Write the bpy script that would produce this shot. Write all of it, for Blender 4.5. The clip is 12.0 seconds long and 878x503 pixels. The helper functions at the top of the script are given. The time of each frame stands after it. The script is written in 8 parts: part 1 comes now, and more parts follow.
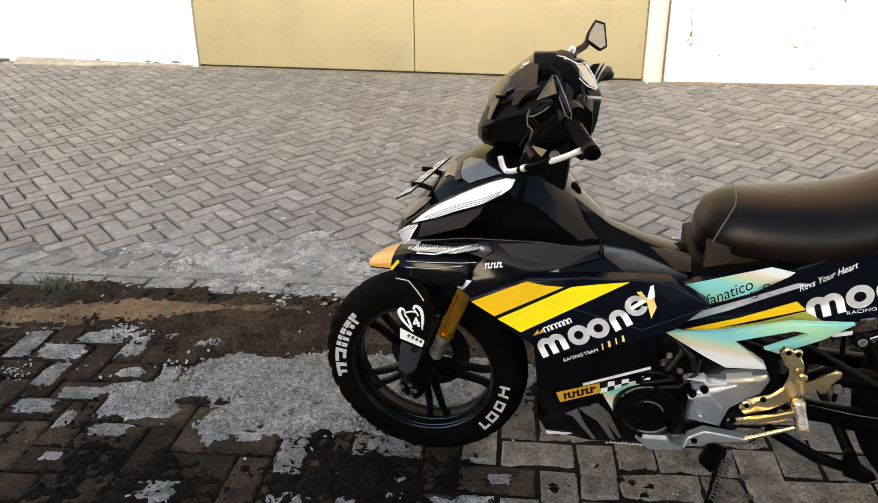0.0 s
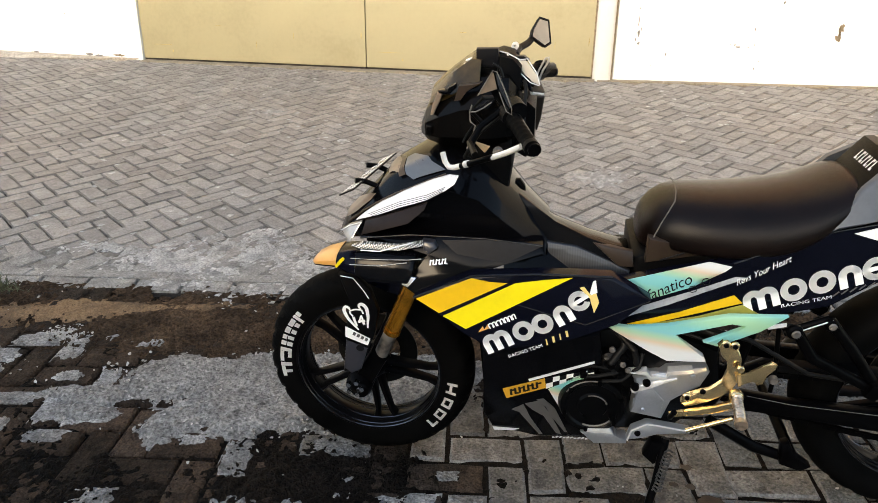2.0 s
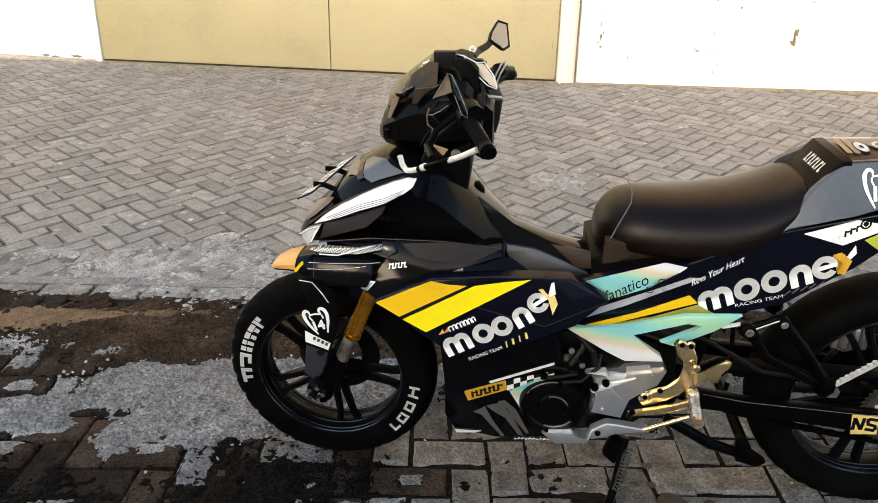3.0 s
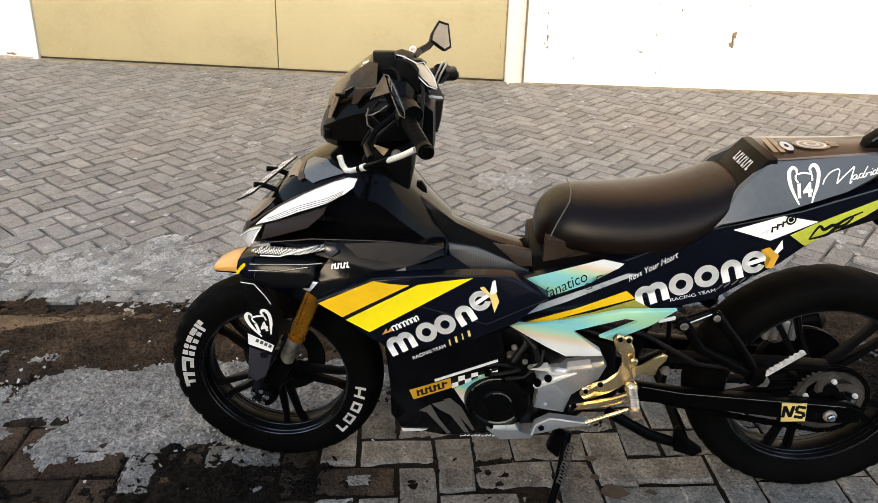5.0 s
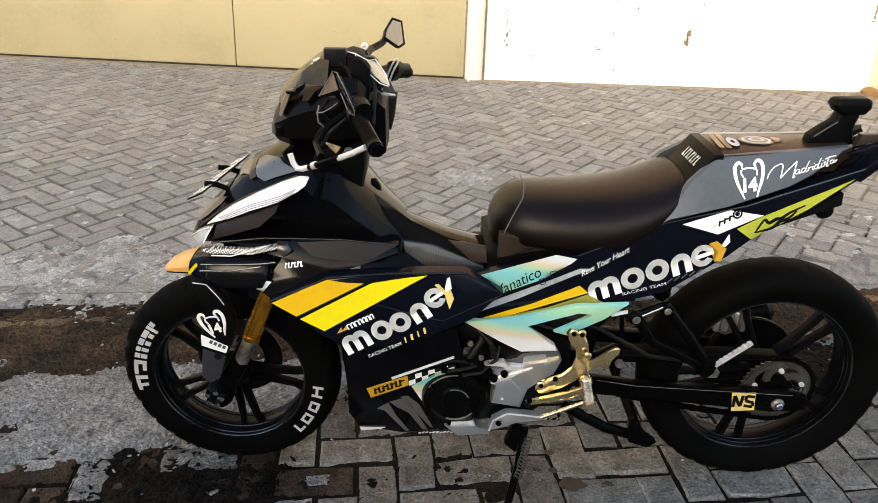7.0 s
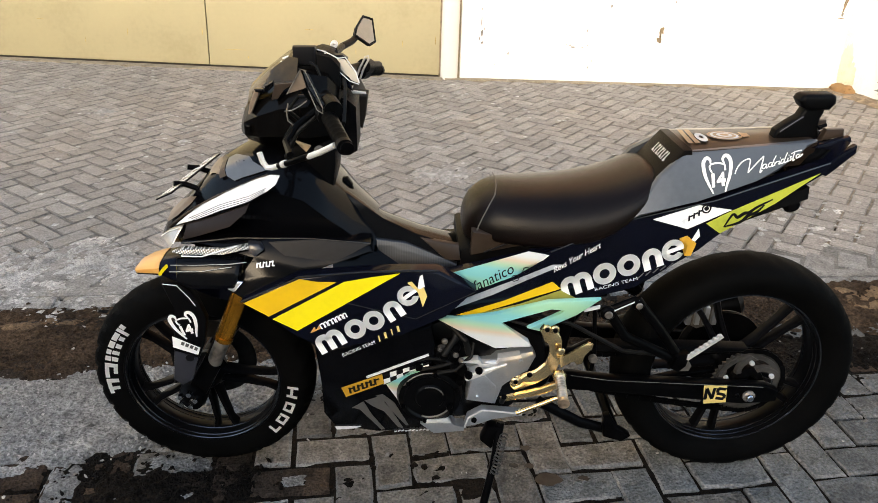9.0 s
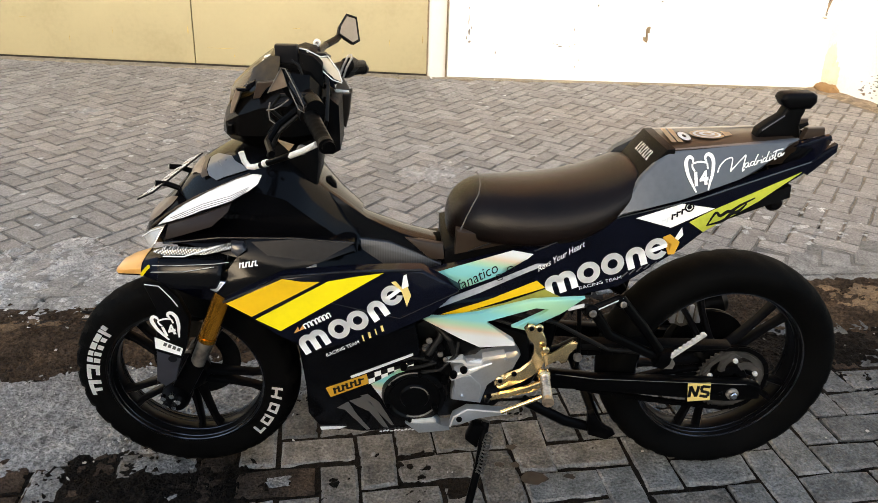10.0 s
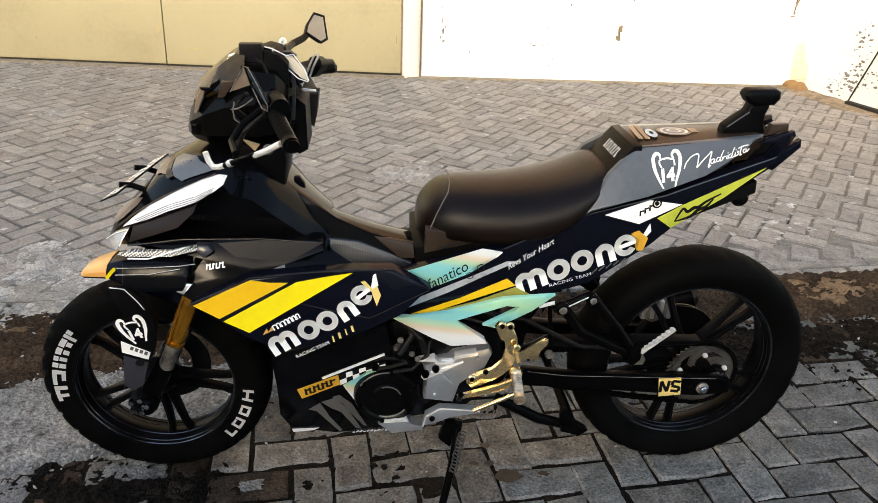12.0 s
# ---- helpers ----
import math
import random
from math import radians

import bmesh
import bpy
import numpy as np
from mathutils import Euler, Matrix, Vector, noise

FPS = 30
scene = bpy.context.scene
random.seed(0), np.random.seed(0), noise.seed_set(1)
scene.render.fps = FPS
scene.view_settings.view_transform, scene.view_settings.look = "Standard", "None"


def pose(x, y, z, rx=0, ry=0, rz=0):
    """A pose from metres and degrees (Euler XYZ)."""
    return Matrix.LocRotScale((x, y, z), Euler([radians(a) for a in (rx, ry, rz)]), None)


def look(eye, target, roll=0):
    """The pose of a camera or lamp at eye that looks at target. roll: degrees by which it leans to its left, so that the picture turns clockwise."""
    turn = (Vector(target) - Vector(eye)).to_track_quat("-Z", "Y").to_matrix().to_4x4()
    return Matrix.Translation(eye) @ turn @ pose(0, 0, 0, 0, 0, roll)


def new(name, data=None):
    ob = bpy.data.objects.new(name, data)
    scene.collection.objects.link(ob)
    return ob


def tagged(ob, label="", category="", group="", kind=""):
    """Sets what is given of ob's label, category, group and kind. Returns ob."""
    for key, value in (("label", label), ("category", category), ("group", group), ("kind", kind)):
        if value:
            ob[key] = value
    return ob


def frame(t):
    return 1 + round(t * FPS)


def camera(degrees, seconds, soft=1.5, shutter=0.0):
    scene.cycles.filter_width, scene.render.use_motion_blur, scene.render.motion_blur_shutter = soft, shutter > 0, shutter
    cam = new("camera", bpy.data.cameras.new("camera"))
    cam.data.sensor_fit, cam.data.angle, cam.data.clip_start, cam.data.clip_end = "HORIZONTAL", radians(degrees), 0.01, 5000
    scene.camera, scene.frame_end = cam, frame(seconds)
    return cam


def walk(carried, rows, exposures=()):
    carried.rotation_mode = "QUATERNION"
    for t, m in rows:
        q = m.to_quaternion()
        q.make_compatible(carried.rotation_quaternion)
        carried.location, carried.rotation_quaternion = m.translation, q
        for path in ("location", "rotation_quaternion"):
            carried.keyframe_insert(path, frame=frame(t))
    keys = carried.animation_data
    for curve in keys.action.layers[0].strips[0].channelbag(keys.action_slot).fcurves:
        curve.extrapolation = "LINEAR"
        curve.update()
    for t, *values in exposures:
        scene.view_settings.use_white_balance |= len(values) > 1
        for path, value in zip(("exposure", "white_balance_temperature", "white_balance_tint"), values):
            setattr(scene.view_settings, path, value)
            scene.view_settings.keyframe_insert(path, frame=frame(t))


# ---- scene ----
from mathutils.bvhtree import BVHTree
# ---- camera and its walk ----
cam = camera(64.7, 12.0, soft=0.5)
ROWS = [
    (0, -0.0000, -0.1381, 1.3136, 69.570, 0.423, 21.156),
    (0.5, 0.0016, -0.1355, 1.3132, 69.669, 0.433, 20.848),
    (1, 0.0053, -0.1309, 1.3124, 69.781, 0.163, 20.077),
    (1.5, 0.0096, -0.1281, 1.3108, 69.584, -0.138, 19.360),
    (2, 0.0182, -0.1196, 1.3096, 69.303, -0.498, 17.596),
    (2.5, 0.0273, -0.1165, 1.3103, 69.295, -0.704, 16.562),
    (3, 0.0355, -0.1111, 1.3107, 69.515, -0.947, 14.999),
    (5, 0.0603, -0.1120, 1.3135, 69.559, -1.591, 11.198),
    (5.5, 0.0658, -0.1123, 1.3135, 69.518, -1.583, 10.486),
    (6, 0.0736, -0.1083, 1.3140, 69.471, -1.603, 9.454),
    (6.5, 0.0786, -0.1062, 1.3165, 69.497, -1.652, 8.861),
    (7, 0.0820, -0.1082, 1.3140, 69.438, -1.916, 8.254),
    (9, 0.0954, -0.1063, 1.3127, 69.370, -1.857, 6.406),
    (9.5, 0.1004, -0.1033, 1.3132, 69.404, -1.916, 6.032),
    (10, 0.1056, -0.1022, 1.3123, 69.327, -2.006, 5.503),
    (10.5, 0.1089, -0.1003, 1.3113, 69.262, -2.006, 5.065),
    (11, 0.1143, -0.0995, 1.3109, 69.271, -1.988, 4.500),
    (11.5, 0.1197, -0.0968, 1.3112, 69.267, -1.939, 4.100),
    (12, 0.1242, -0.0973, 1.3095, 69.378, -1.955, 3.623),
]
walk(cam, [(t, pose(x, y, z, rx, ry, rz)) for t, x, y, z, rx, ry, rz in ROWS], exposures=((0, 1.93, 7350, 11), (12, 1.93, 7350, 11)))

# ---- daylight: an added unseen wall shades the machine, low warm sun reaches the gate and the wall ----
SUN_EL, SUN_AZ = 16.0, 195.0   # degrees; azimuth clockwise from +y
world = bpy.data.worlds.new("sky")
scene.world = world
world.use_nodes = True
wn = world.node_tree.nodes
sky = wn.new("ShaderNodeTexSky")
sky.sky_type, sky.sun_disc = "NISHITA", False
sky.sun_elevation, sky.sun_rotation = radians(SUN_EL), radians(SUN_AZ)
wn["Background"].inputs["Strength"].default_value = 0.15
world.node_tree.links.new(sky.outputs[0], wn["Background"].inputs["Color"])
sun_data = bpy.data.lights.new("sun", "SUN")
sun_data.energy, sun_data.angle, sun_data.color = 0.5, radians(20), (1.0, 0.88, 0.7)
sun = new("sun", sun_data)
sa, se = radians(SUN_AZ), radians(SUN_EL)
sun.matrix_world = look((math.sin(sa) * math.cos(se) * 30, math.cos(sa) * math.cos(se) * 30, math.sin(se) * 30), (0, 0, 0))


# ---- mesh and material helpers ----
def mat(name, base, rough=0.6, metal=0.0, var=0.15, scale=6.0, fine=80.0, bump=0.1, bump_scale=None, dark=None,
        coat=0.0, spec=0.5, rand=0.0, local=False, grain=0.35, deep=0.004):
    """Principled material with two scales of variation in colour, and fine relief."""
    m = bpy.data.materials.new(name)
    m.use_nodes = True
    nt = m.node_tree
    n, l = nt.nodes, nt.links
    b = n["Principled BSDF"]
    b.inputs["Roughness"].default_value, b.inputs["Metallic"].default_value = rough, metal
    b.inputs["Specular IOR Level"].default_value = spec
    b.inputs["Coat Weight"].default_value, b.inputs["Coat Roughness"].default_value = coat, 0.04
    co = n.new("ShaderNodeTexCoord" if local else "ShaderNodeNewGeometry")
    src = co.outputs["Object"] if local else co.outputs["Position"]
    big, small = n.new("ShaderNodeTexNoise"), n.new("ShaderNodeTexNoise")
    for t, s, d in ((big, scale, 5), (small, fine, 3)):
        l.new(src, t.inputs["Vector"])
        t.inputs["Scale"].default_value, t.inputs["Detail"].default_value = s, d
    add = n.new("ShaderNodeMath"); add.operation = "MULTIPLY_ADD"
    l.new(small.outputs["Fac"], add.inputs[0]); add.inputs[1].default_value = grain
    l.new(big.outputs["Fac"], add.inputs[2])
    mid = n.new("ShaderNodeMath"); mid.operation = "ADD"     # keep the middle where it is
    l.new(add.outputs[0], mid.inputs[0]); mid.inputs[1].default_value = (0.35 - grain) / 2
    last = mid.outputs[0]
    if rand:
        info = n.new("ShaderNodeObjectInfo")
        geo = n.new("ShaderNodeNewGeometry")
        mix = n.new("ShaderNodeMath"); mix.operation = "ADD"
        l.new(info.outputs["Random"], mix.inputs[0]); l.new(geo.outputs["Random Per Island"], mix.inputs[1])
        fr = n.new("ShaderNodeMath"); fr.operation = "FRACT"; l.new(mix.outputs[0], fr.inputs[0])
        ra = n.new("ShaderNodeMath"); ra.operation = "MULTIPLY_ADD"
        l.new(fr.outputs[0], ra.inputs[0]); ra.inputs[1].default_value = rand
        l.new(last, ra.inputs[2])
        sub = n.new("ShaderNodeMath"); sub.operation = "SUBTRACT"
        l.new(ra.outputs[0], sub.inputs[0]); sub.inputs[1].default_value = rand / 2
        last = sub.outputs[0]
    ramp = n.new("ShaderNodeValToRGB")
    l.new(last, ramp.inputs["Fac"])
    lo = dark or tuple(c * (1 - var * 2.2) for c in base)
    hi = tuple(min(1, c * (1 + var)) for c in base)
    e = ramp.color_ramp.elements
    e[0].position, e[0].color = 0.42, (*lo, 1)
    e[1].position, e[1].color = 0.92, (*hi, 1)
    e2 = e.new(0.66); e2.color = (*base, 1)
    l.new(ramp.outputs["Color"], b.inputs["Base Color"])
    if bump:
        bt = n.new("ShaderNodeTexNoise")
        l.new(src, bt.inputs["Vector"])
        bt.inputs["Scale"].default_value, bt.inputs["Detail"].default_value = bump_scale or fine * 1.5, 4
        bp = n.new("ShaderNodeBump")
        bp.inputs["Strength"].default_value, bp.inputs["Distance"].default_value = bump, deep
        l.new(bt.outputs["Fac"], bp.inputs["Height"])
        l.new(bp.outputs["Normal"], b.inputs["Normal"])
    return m


def mesh_of(bm, name, material, smooth=False):
    me = bpy.data.meshes.new(name)
    bm.normal_update()
    bm.to_mesh(me)
    bm.free()
    if smooth:
        for p in me.polygons:
            p.use_smooth = True
        me.set_sharp_from_angle(angle=radians(38))
    if material:
        me.materials.append(material)
    return me


def part(name, bm, material, parent=None, label="", smooth=True):
    """One mesh object under a thing or a part."""
    ob = new(name, mesh_of(bm, name, material, smooth))
    if parent:
        ob.parent = parent
    if label:
        tagged(ob, label=label)
    return ob


def root(name, m, label, category, group="", kind=""):
    e = new(name)
    e.empty_display_size = 0.1
    e.matrix_world = m
    return tagged(e, label, category, group, kind)


def box(bm, x0, x1, y0, y1, z0, z1, bevel=0.0):
    r = bmesh.ops.create_cube(bm, size=1)
    vs = r["verts"]
    for v in vs:
        v.co = Vector((x0 + (v.co.x + .5) * (x1 - x0), y0 + (v.co.y + .5) * (y1 - y0), z0 + (v.co.z + .5) * (z1 - z0)))
    if bevel:
        es = list({e for v in vs for e in v.link_edges})
        bmesh.ops.bevel(bm, geom=es, offset=bevel, segments=2, profile=0.6, affect="EDGES")
    return vs


def prism(bm, pts, y0, y1, bevel=0.0, segs=2):
    """A side outline in (x, z), from y0 to y1."""
    a = [bm.verts.new((x, y0, z)) for x, z in pts]
    b = [bm.verts.new((x, y1, z)) for x, z in pts]
    fa = bm.faces.new(a)
    fb = bm.faces.new(b[::-1])
    k = len(pts)
    for i in range(k):
        bm.faces.new((a[(i + 1) % k], a[i], b[i], b[(i + 1) % k]))
    bmesh.ops.recalc_face_normals(bm, faces=[f for f in bm.faces])
    if bevel:
        es = [e for e in fa.edges] + [e for e in fb.edges]
        bmesh.ops.bevel(bm, geom=es, offset=bevel, segments=segs, profile=0.5, affect="EDGES", clamp_overlap=True)
    return bm


def tube(bm, path, r, segs=10, caps=True, radii=None):
    """A round bar along a path of points."""
    path = [Vector(p) for p in path]
    rings = []
    n0 = None
    for i, p in enumerate(path):
        d = (path[min(i + 1, len(path) - 1)] - path[max(i - 1, 0)]).normalized()
        if n0 is None:
            n0 = d.orthogonal().normalized()
        else:
            n0 = (n0 - d * n0.dot(d)).normalized()
        b = d.cross(n0)
        rr = radii[i] if radii else r
        rings.append([bm.verts.new(p + (n0 * math.cos(2 * math.pi * k / segs) + b * math.sin(2 * math.pi * k / segs)) * rr) for k in range(segs)])
    for r0, r1 in zip(rings, rings[1:]):
        for k in range(segs):
            bm.faces.new((r0[k], r0[(k + 1) % segs], r1[(k + 1) % segs], r1[k]))
    if caps:
        bm.faces.new(rings[0][::-1])
        bm.faces.new(rings[-1])
    return bm


def lathe(bm, prof, segs=48, centre=(0, 0, 0), arc=(0, 360)):
    """A ring profile of (radius, y) turned about the y axis; closed profile."""
    cx, cy, cz = centre
    full = arc[1] - arc[0] >= 360
    count = segs if full else segs + 1
    rings = []
    for k in range(count):
        a = radians(arc[0] + (arc[1] - arc[0]) * k / segs)
        rings.append([bm.verts.new((cx + r * math.cos(a), cy + y, cz + r * math.sin(a))) for r, y in prof])
    m = len(prof)
    for k in range(segs):
        r0, r1 = rings[k], rings[(k + 1) % count]
        for j in range(m):
            bm.faces.new((r0[j], r0[(j + 1) % m], r1[(j + 1) % m], r1[j]))
    if not full:
        bm.faces.new(rings[0])
        bm.faces.new(rings[-1][::-1])
    bmesh.ops.recalc_face_normals(bm, faces=bm.faces[:])
    return bm


def loft(bm, sections, caps=True, closed=True):
    """Skin over rings of equal point counts."""
    rings = [[bm.verts.new(p) for p in s] for s in sections]
    m = len(rings[0])
    for r0, r1 in zip(rings, rings[1:]):
        for k in range(m if closed else m - 1):
            bm.faces.new((r0[k], r0[(k + 1) % m], r1[(k + 1) % m], r1[k]))
    if caps and closed:
        bm.faces.new(rings[0][::-1])
        bm.faces.new(rings[-1])
    bmesh.ops.recalc_face_normals(bm, faces=bm.faces[:])
    return bm


SLOPE = 6.0                      # the drive climbs towards the gate
GROUND = pose(0, 0, 0, SLOPE)
WALL_Y, WALL_Z = 5.91 * math.cos(radians(SLOPE)), 5.91 * math.sin(radians(SLOPE))

# ---- materials ----
m_gloss = mat("gloss_black_paint", (0.002, 0.0021, 0.0028), rough=0.13, var=0.2, scale=9, bump=0.015, bump_scale=25, coat=0.0, local=True, spec=0.11)
m_navy = mat("navy_black_paint", (0.0026, 0.0031, 0.0072), rough=0.15, var=0.2, scale=8, bump=0.015, bump_scale=25, coat=0.0, local=True, spec=0.2)
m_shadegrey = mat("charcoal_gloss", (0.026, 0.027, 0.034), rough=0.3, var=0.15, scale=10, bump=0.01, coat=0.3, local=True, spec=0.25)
m_plastic = mat("black_textured_plastic", (0.0022, 0.0022, 0.0025), rough=0.42, var=0.25, scale=14, fine=300, bump=0.12, bump_scale=900, local=True, spec=0.06)
m_frame = mat("black_frame_steel", (0.0016, 0.0016, 0.0018), rough=0.32, metal=0.0, var=0.3, scale=20, bump=0.06, local=True, spec=0.04)
m_rubber = mat("tyre_rubber", (0.0018, 0.0018, 0.0018), rough=0.72, var=0.35, scale=12, fine=160, bump=0.15, bump_scale=500, local=True, spec=0.04)
m_rim = mat("gloss_black_rim", (0.003, 0.003, 0.0035), rough=0.3, var=0.2, scale=16, bump=0.01, coat=0.0, local=True, spec=0.06)
m_seat = mat("black_grained_vinyl", (0.005, 0.0028, 0.0021), rough=0.3, var=0.3, scale=10, fine=250, bump=0.16, bump_scale=520, local=True, spec=0.16)
m_seatside = mat("black_smooth_vinyl", (0.0036, 0.0028, 0.0023), rough=0.4, var=0.2, scale=10, fine=250, bump=0.1, bump_scale=500, local=True, spec=0.06)
m_thread = mat("pale_thread", (0.12, 0.105, 0.09), rough=0.8, var=0.1, local=True)
m_grey = mat("matt_slate_paint", (0.064, 0.072, 0.085), rough=0.38, var=0.12, scale=7, bump=0.02, coat=0.15, local=True)
# brown tail top and cowl facets: the gate's reflection put into the colour
m_lid = mat("brown_tail_top", (0.02, 0.0135, 0.0095), rough=0.3, var=0.2, scale=9, bump=0.03, coat=0.0, spec=0.2, local=True)
m_tan = mat("brown_dark_panel", (0.03, 0.02, 0.014), rough=0.3, var=0.2, scale=9, bump=0.03, coat=0.0, spec=0.3, local=True)
m_underlamp = mat("dim_brown_reflection", (0.017, 0.0115, 0.0095), rough=0.25, var=0.2, scale=9, bump=0.02, spec=0.08, local=True)
m_dimgrey = mat("dim_grey_sheen", (0.0075, 0.008, 0.0105), rough=0.3, var=0.15, scale=10, bump=0.01, spec=0.1, local=True)
m_nosebrown = mat("dusky_brown_paint", (0.05, 0.036, 0.026), rough=0.3, var=0.25, scale=12, bump=0.02, spec=0.15, local=True)
m_cowl = mat("dark_brown_cowl_plastic", (0.0024, 0.0021, 0.0019), rough=0.2, var=0.25, scale=14, bump=0.03, spec=0.09, local=True)
m_smoke = mat("smoked_visor", (0.05, 0.034, 0.013), rough=0.15, var=0.25, scale=8, bump=0.01, coat=0.08, spec=0.25, local=True)
m_yellow = mat("lemon_yellow_vinyl", (0.84, 0.69, 0.012), rough=0.32, var=0.04, scale=6, bump=0.02, coat=0.2, local=True)
m_amber = mat("amber_yellow_vinyl", (0.78, 0.47, 0.012), rough=0.32, var=0.05, scale=6, bump=0.02, coat=0.2, local=True)
m_gold_st = mat("mustard_vinyl", (0.62, 0.33, 0.03), rough=0.4, var=0.06, scale=9, bump=0.02, local=True)
m_cream_st = mat("pale_yellow_vinyl", (0.8, 0.6, 0.2), rough=0.4, var=0.06, scale=9, bump=0.02, local=True)
m_white = mat("white_vinyl", (0.9, 0.895, 0.87), rough=0.4, var=0.05, scale=9, bump=0.02, local=True)
m_silverflash = mat("grey_silver_vinyl", (0.42, 0.43, 0.45), rough=0.3, metal=0.1, var=0.35, scale=7, bump=0.02, local=True)
m_silver_st = mat("silver_vinyl", (0.84, 0.85, 0.87), rough=0.28, metal=0.08, var=0.12, scale=7, bump=0.02, local=True)
m_ash_st = mat("dark_grey_vinyl", (0.085, 0.082, 0.08), rough=0.45, var=0.1, scale=9, bump=0.02, local=True)
m_black_st = mat("black_vinyl", (0.006, 0.006, 0.007), rough=0.35, var=0.15, scale=9, bump=0.02, local=True, spec=0.1)
m_orange = mat("orange_paint", (0.66, 0.33, 0.085), rough=0.35, var=0.1, scale=20, bump=0.03, coat=0.2, local=True)
m_olive = mat("olive_vinyl", (0.32, 0.31, 0.06), rough=0.35, var=0.15, scale=8, bump=0.02, local=True)
m_lime = mat("lime_vinyl", (0.42, 0.46, 0.05), rough=0.35, var=0.15, scale=8, bump=0.02, local=True)
m_pale = mat("pale_dusty_vinyl", (0.55, 0.5, 0.42), rough=0.4, var=0.12, scale=12, bump=0.02, local=True)
m_tanmark = mat("light_tan_vinyl", (0.62, 0.44, 0.26), rough=0.4, var=0.12, scale=12, bump=0.02, local=True)
m_sand = mat("tan_vinyl", (0.36, 0.25, 0.14), rough=0.4, var=0.12, scale=12, bump=0.02, local=True)
m_gold = mat("gold_anodised", (0.86, 0.63, 0.32), rough=0.19, metal=0.92, var=0.15, scale=25, bump=0.04, local=True)
m_forkgold = mat("gold_fork_tube", (0.66, 0.3, 0.035), rough=0.24, metal=0.9, var=0.25, scale=18, bump=0.03, local=True)
m_alu = mat("cast_aluminium", (0.58, 0.61, 0.65), rough=0.3, metal=0.8, var=0.08, scale=16, fine=200, bump=0.06, bump_scale=350, local=True)
m_dirtyalu = mat("grimy_aluminium", (0.2, 0.18, 0.16), rough=0.5, metal=0.6, var=0.35, scale=25, bump=0.1, local=True)
m_hook = mat("dull_grey_wire", (0.42, 0.39, 0.35), rough=0.45, metal=0.3, var=0.3, scale=25, bump=0.05, local=True)
m_carrier = mat("worn_grey_casting", (0.05, 0.046, 0.042), rough=0.4, metal=0.2, var=0.3, scale=25, bump=0.08, spec=0.4, local=True)
m_brightalu = mat("bright_polished_alloy", (0.8, 0.79, 0.77), rough=0.35, metal=0.4, var=0.08, scale=20, bump=0.02, local=True)
m_disc = mat("blackened_disc_steel", (0.012, 0.0115, 0.011), rough=0.4, metal=0.3, var=0.35, scale=25, bump=0.1, spec=0.1, local=True)
m_steel = mat("dark_worn_steel", (0.06, 0.057, 0.053), rough=0.45, metal=0.6, var=0.35, scale=25, bump=0.1, local=True)
m_chrome = mat("bright_metal", (0.72, 0.72, 0.72), rough=0.14, metal=1.0, var=0.08, scale=20, bump=0.01, local=True)
m_duskytan = mat("dusky_tan_plastic", (0.17, 0.125, 0.09), rough=0.4, var=0.2, scale=12, bump=0.02, local=True)
m_engine = mat("black_engine_cast", (0.0018, 0.0018, 0.002), rough=0.32, metal=0.2, var=0.3, scale=22, fine=220, bump=0.15, bump_scale=300, local=True, spec=0.15)
m_peg = mat("worn_bronze_metal", (0.62, 0.47, 0.34), rough=0.3, metal=0.85, var=0.3, scale=40, bump=0.05, local=True)
m_clear = mat("clear_lens", (0.4, 0.37, 0.34), rough=0.15, metal=0.3, var=0.15, scale=60, bump=0.03, coat=0.5, local=True)
m_mirror = mat("mirror_glass", (0.26, 0.26, 0.27), rough=0.02, metal=1.0, var=0.01, scale=5, bump=0.0, local=True)
m_edge = mat("glossy_highlight_black", (0.004, 0.004, 0.005), rough=0.12, var=0.2, scale=16, bump=0.01, coat=0.3, local=True, spec=0.6)
m_lip = mat("polished_rim_lip", (0.16, 0.16, 0.17), rough=0.2, metal=1.0, var=0.3, scale=16, bump=0.02, local=True)
m_cable = mat("cable_sheath", (0.008, 0.008, 0.008), rough=0.4, var=0.2, local=True, spec=0.1)


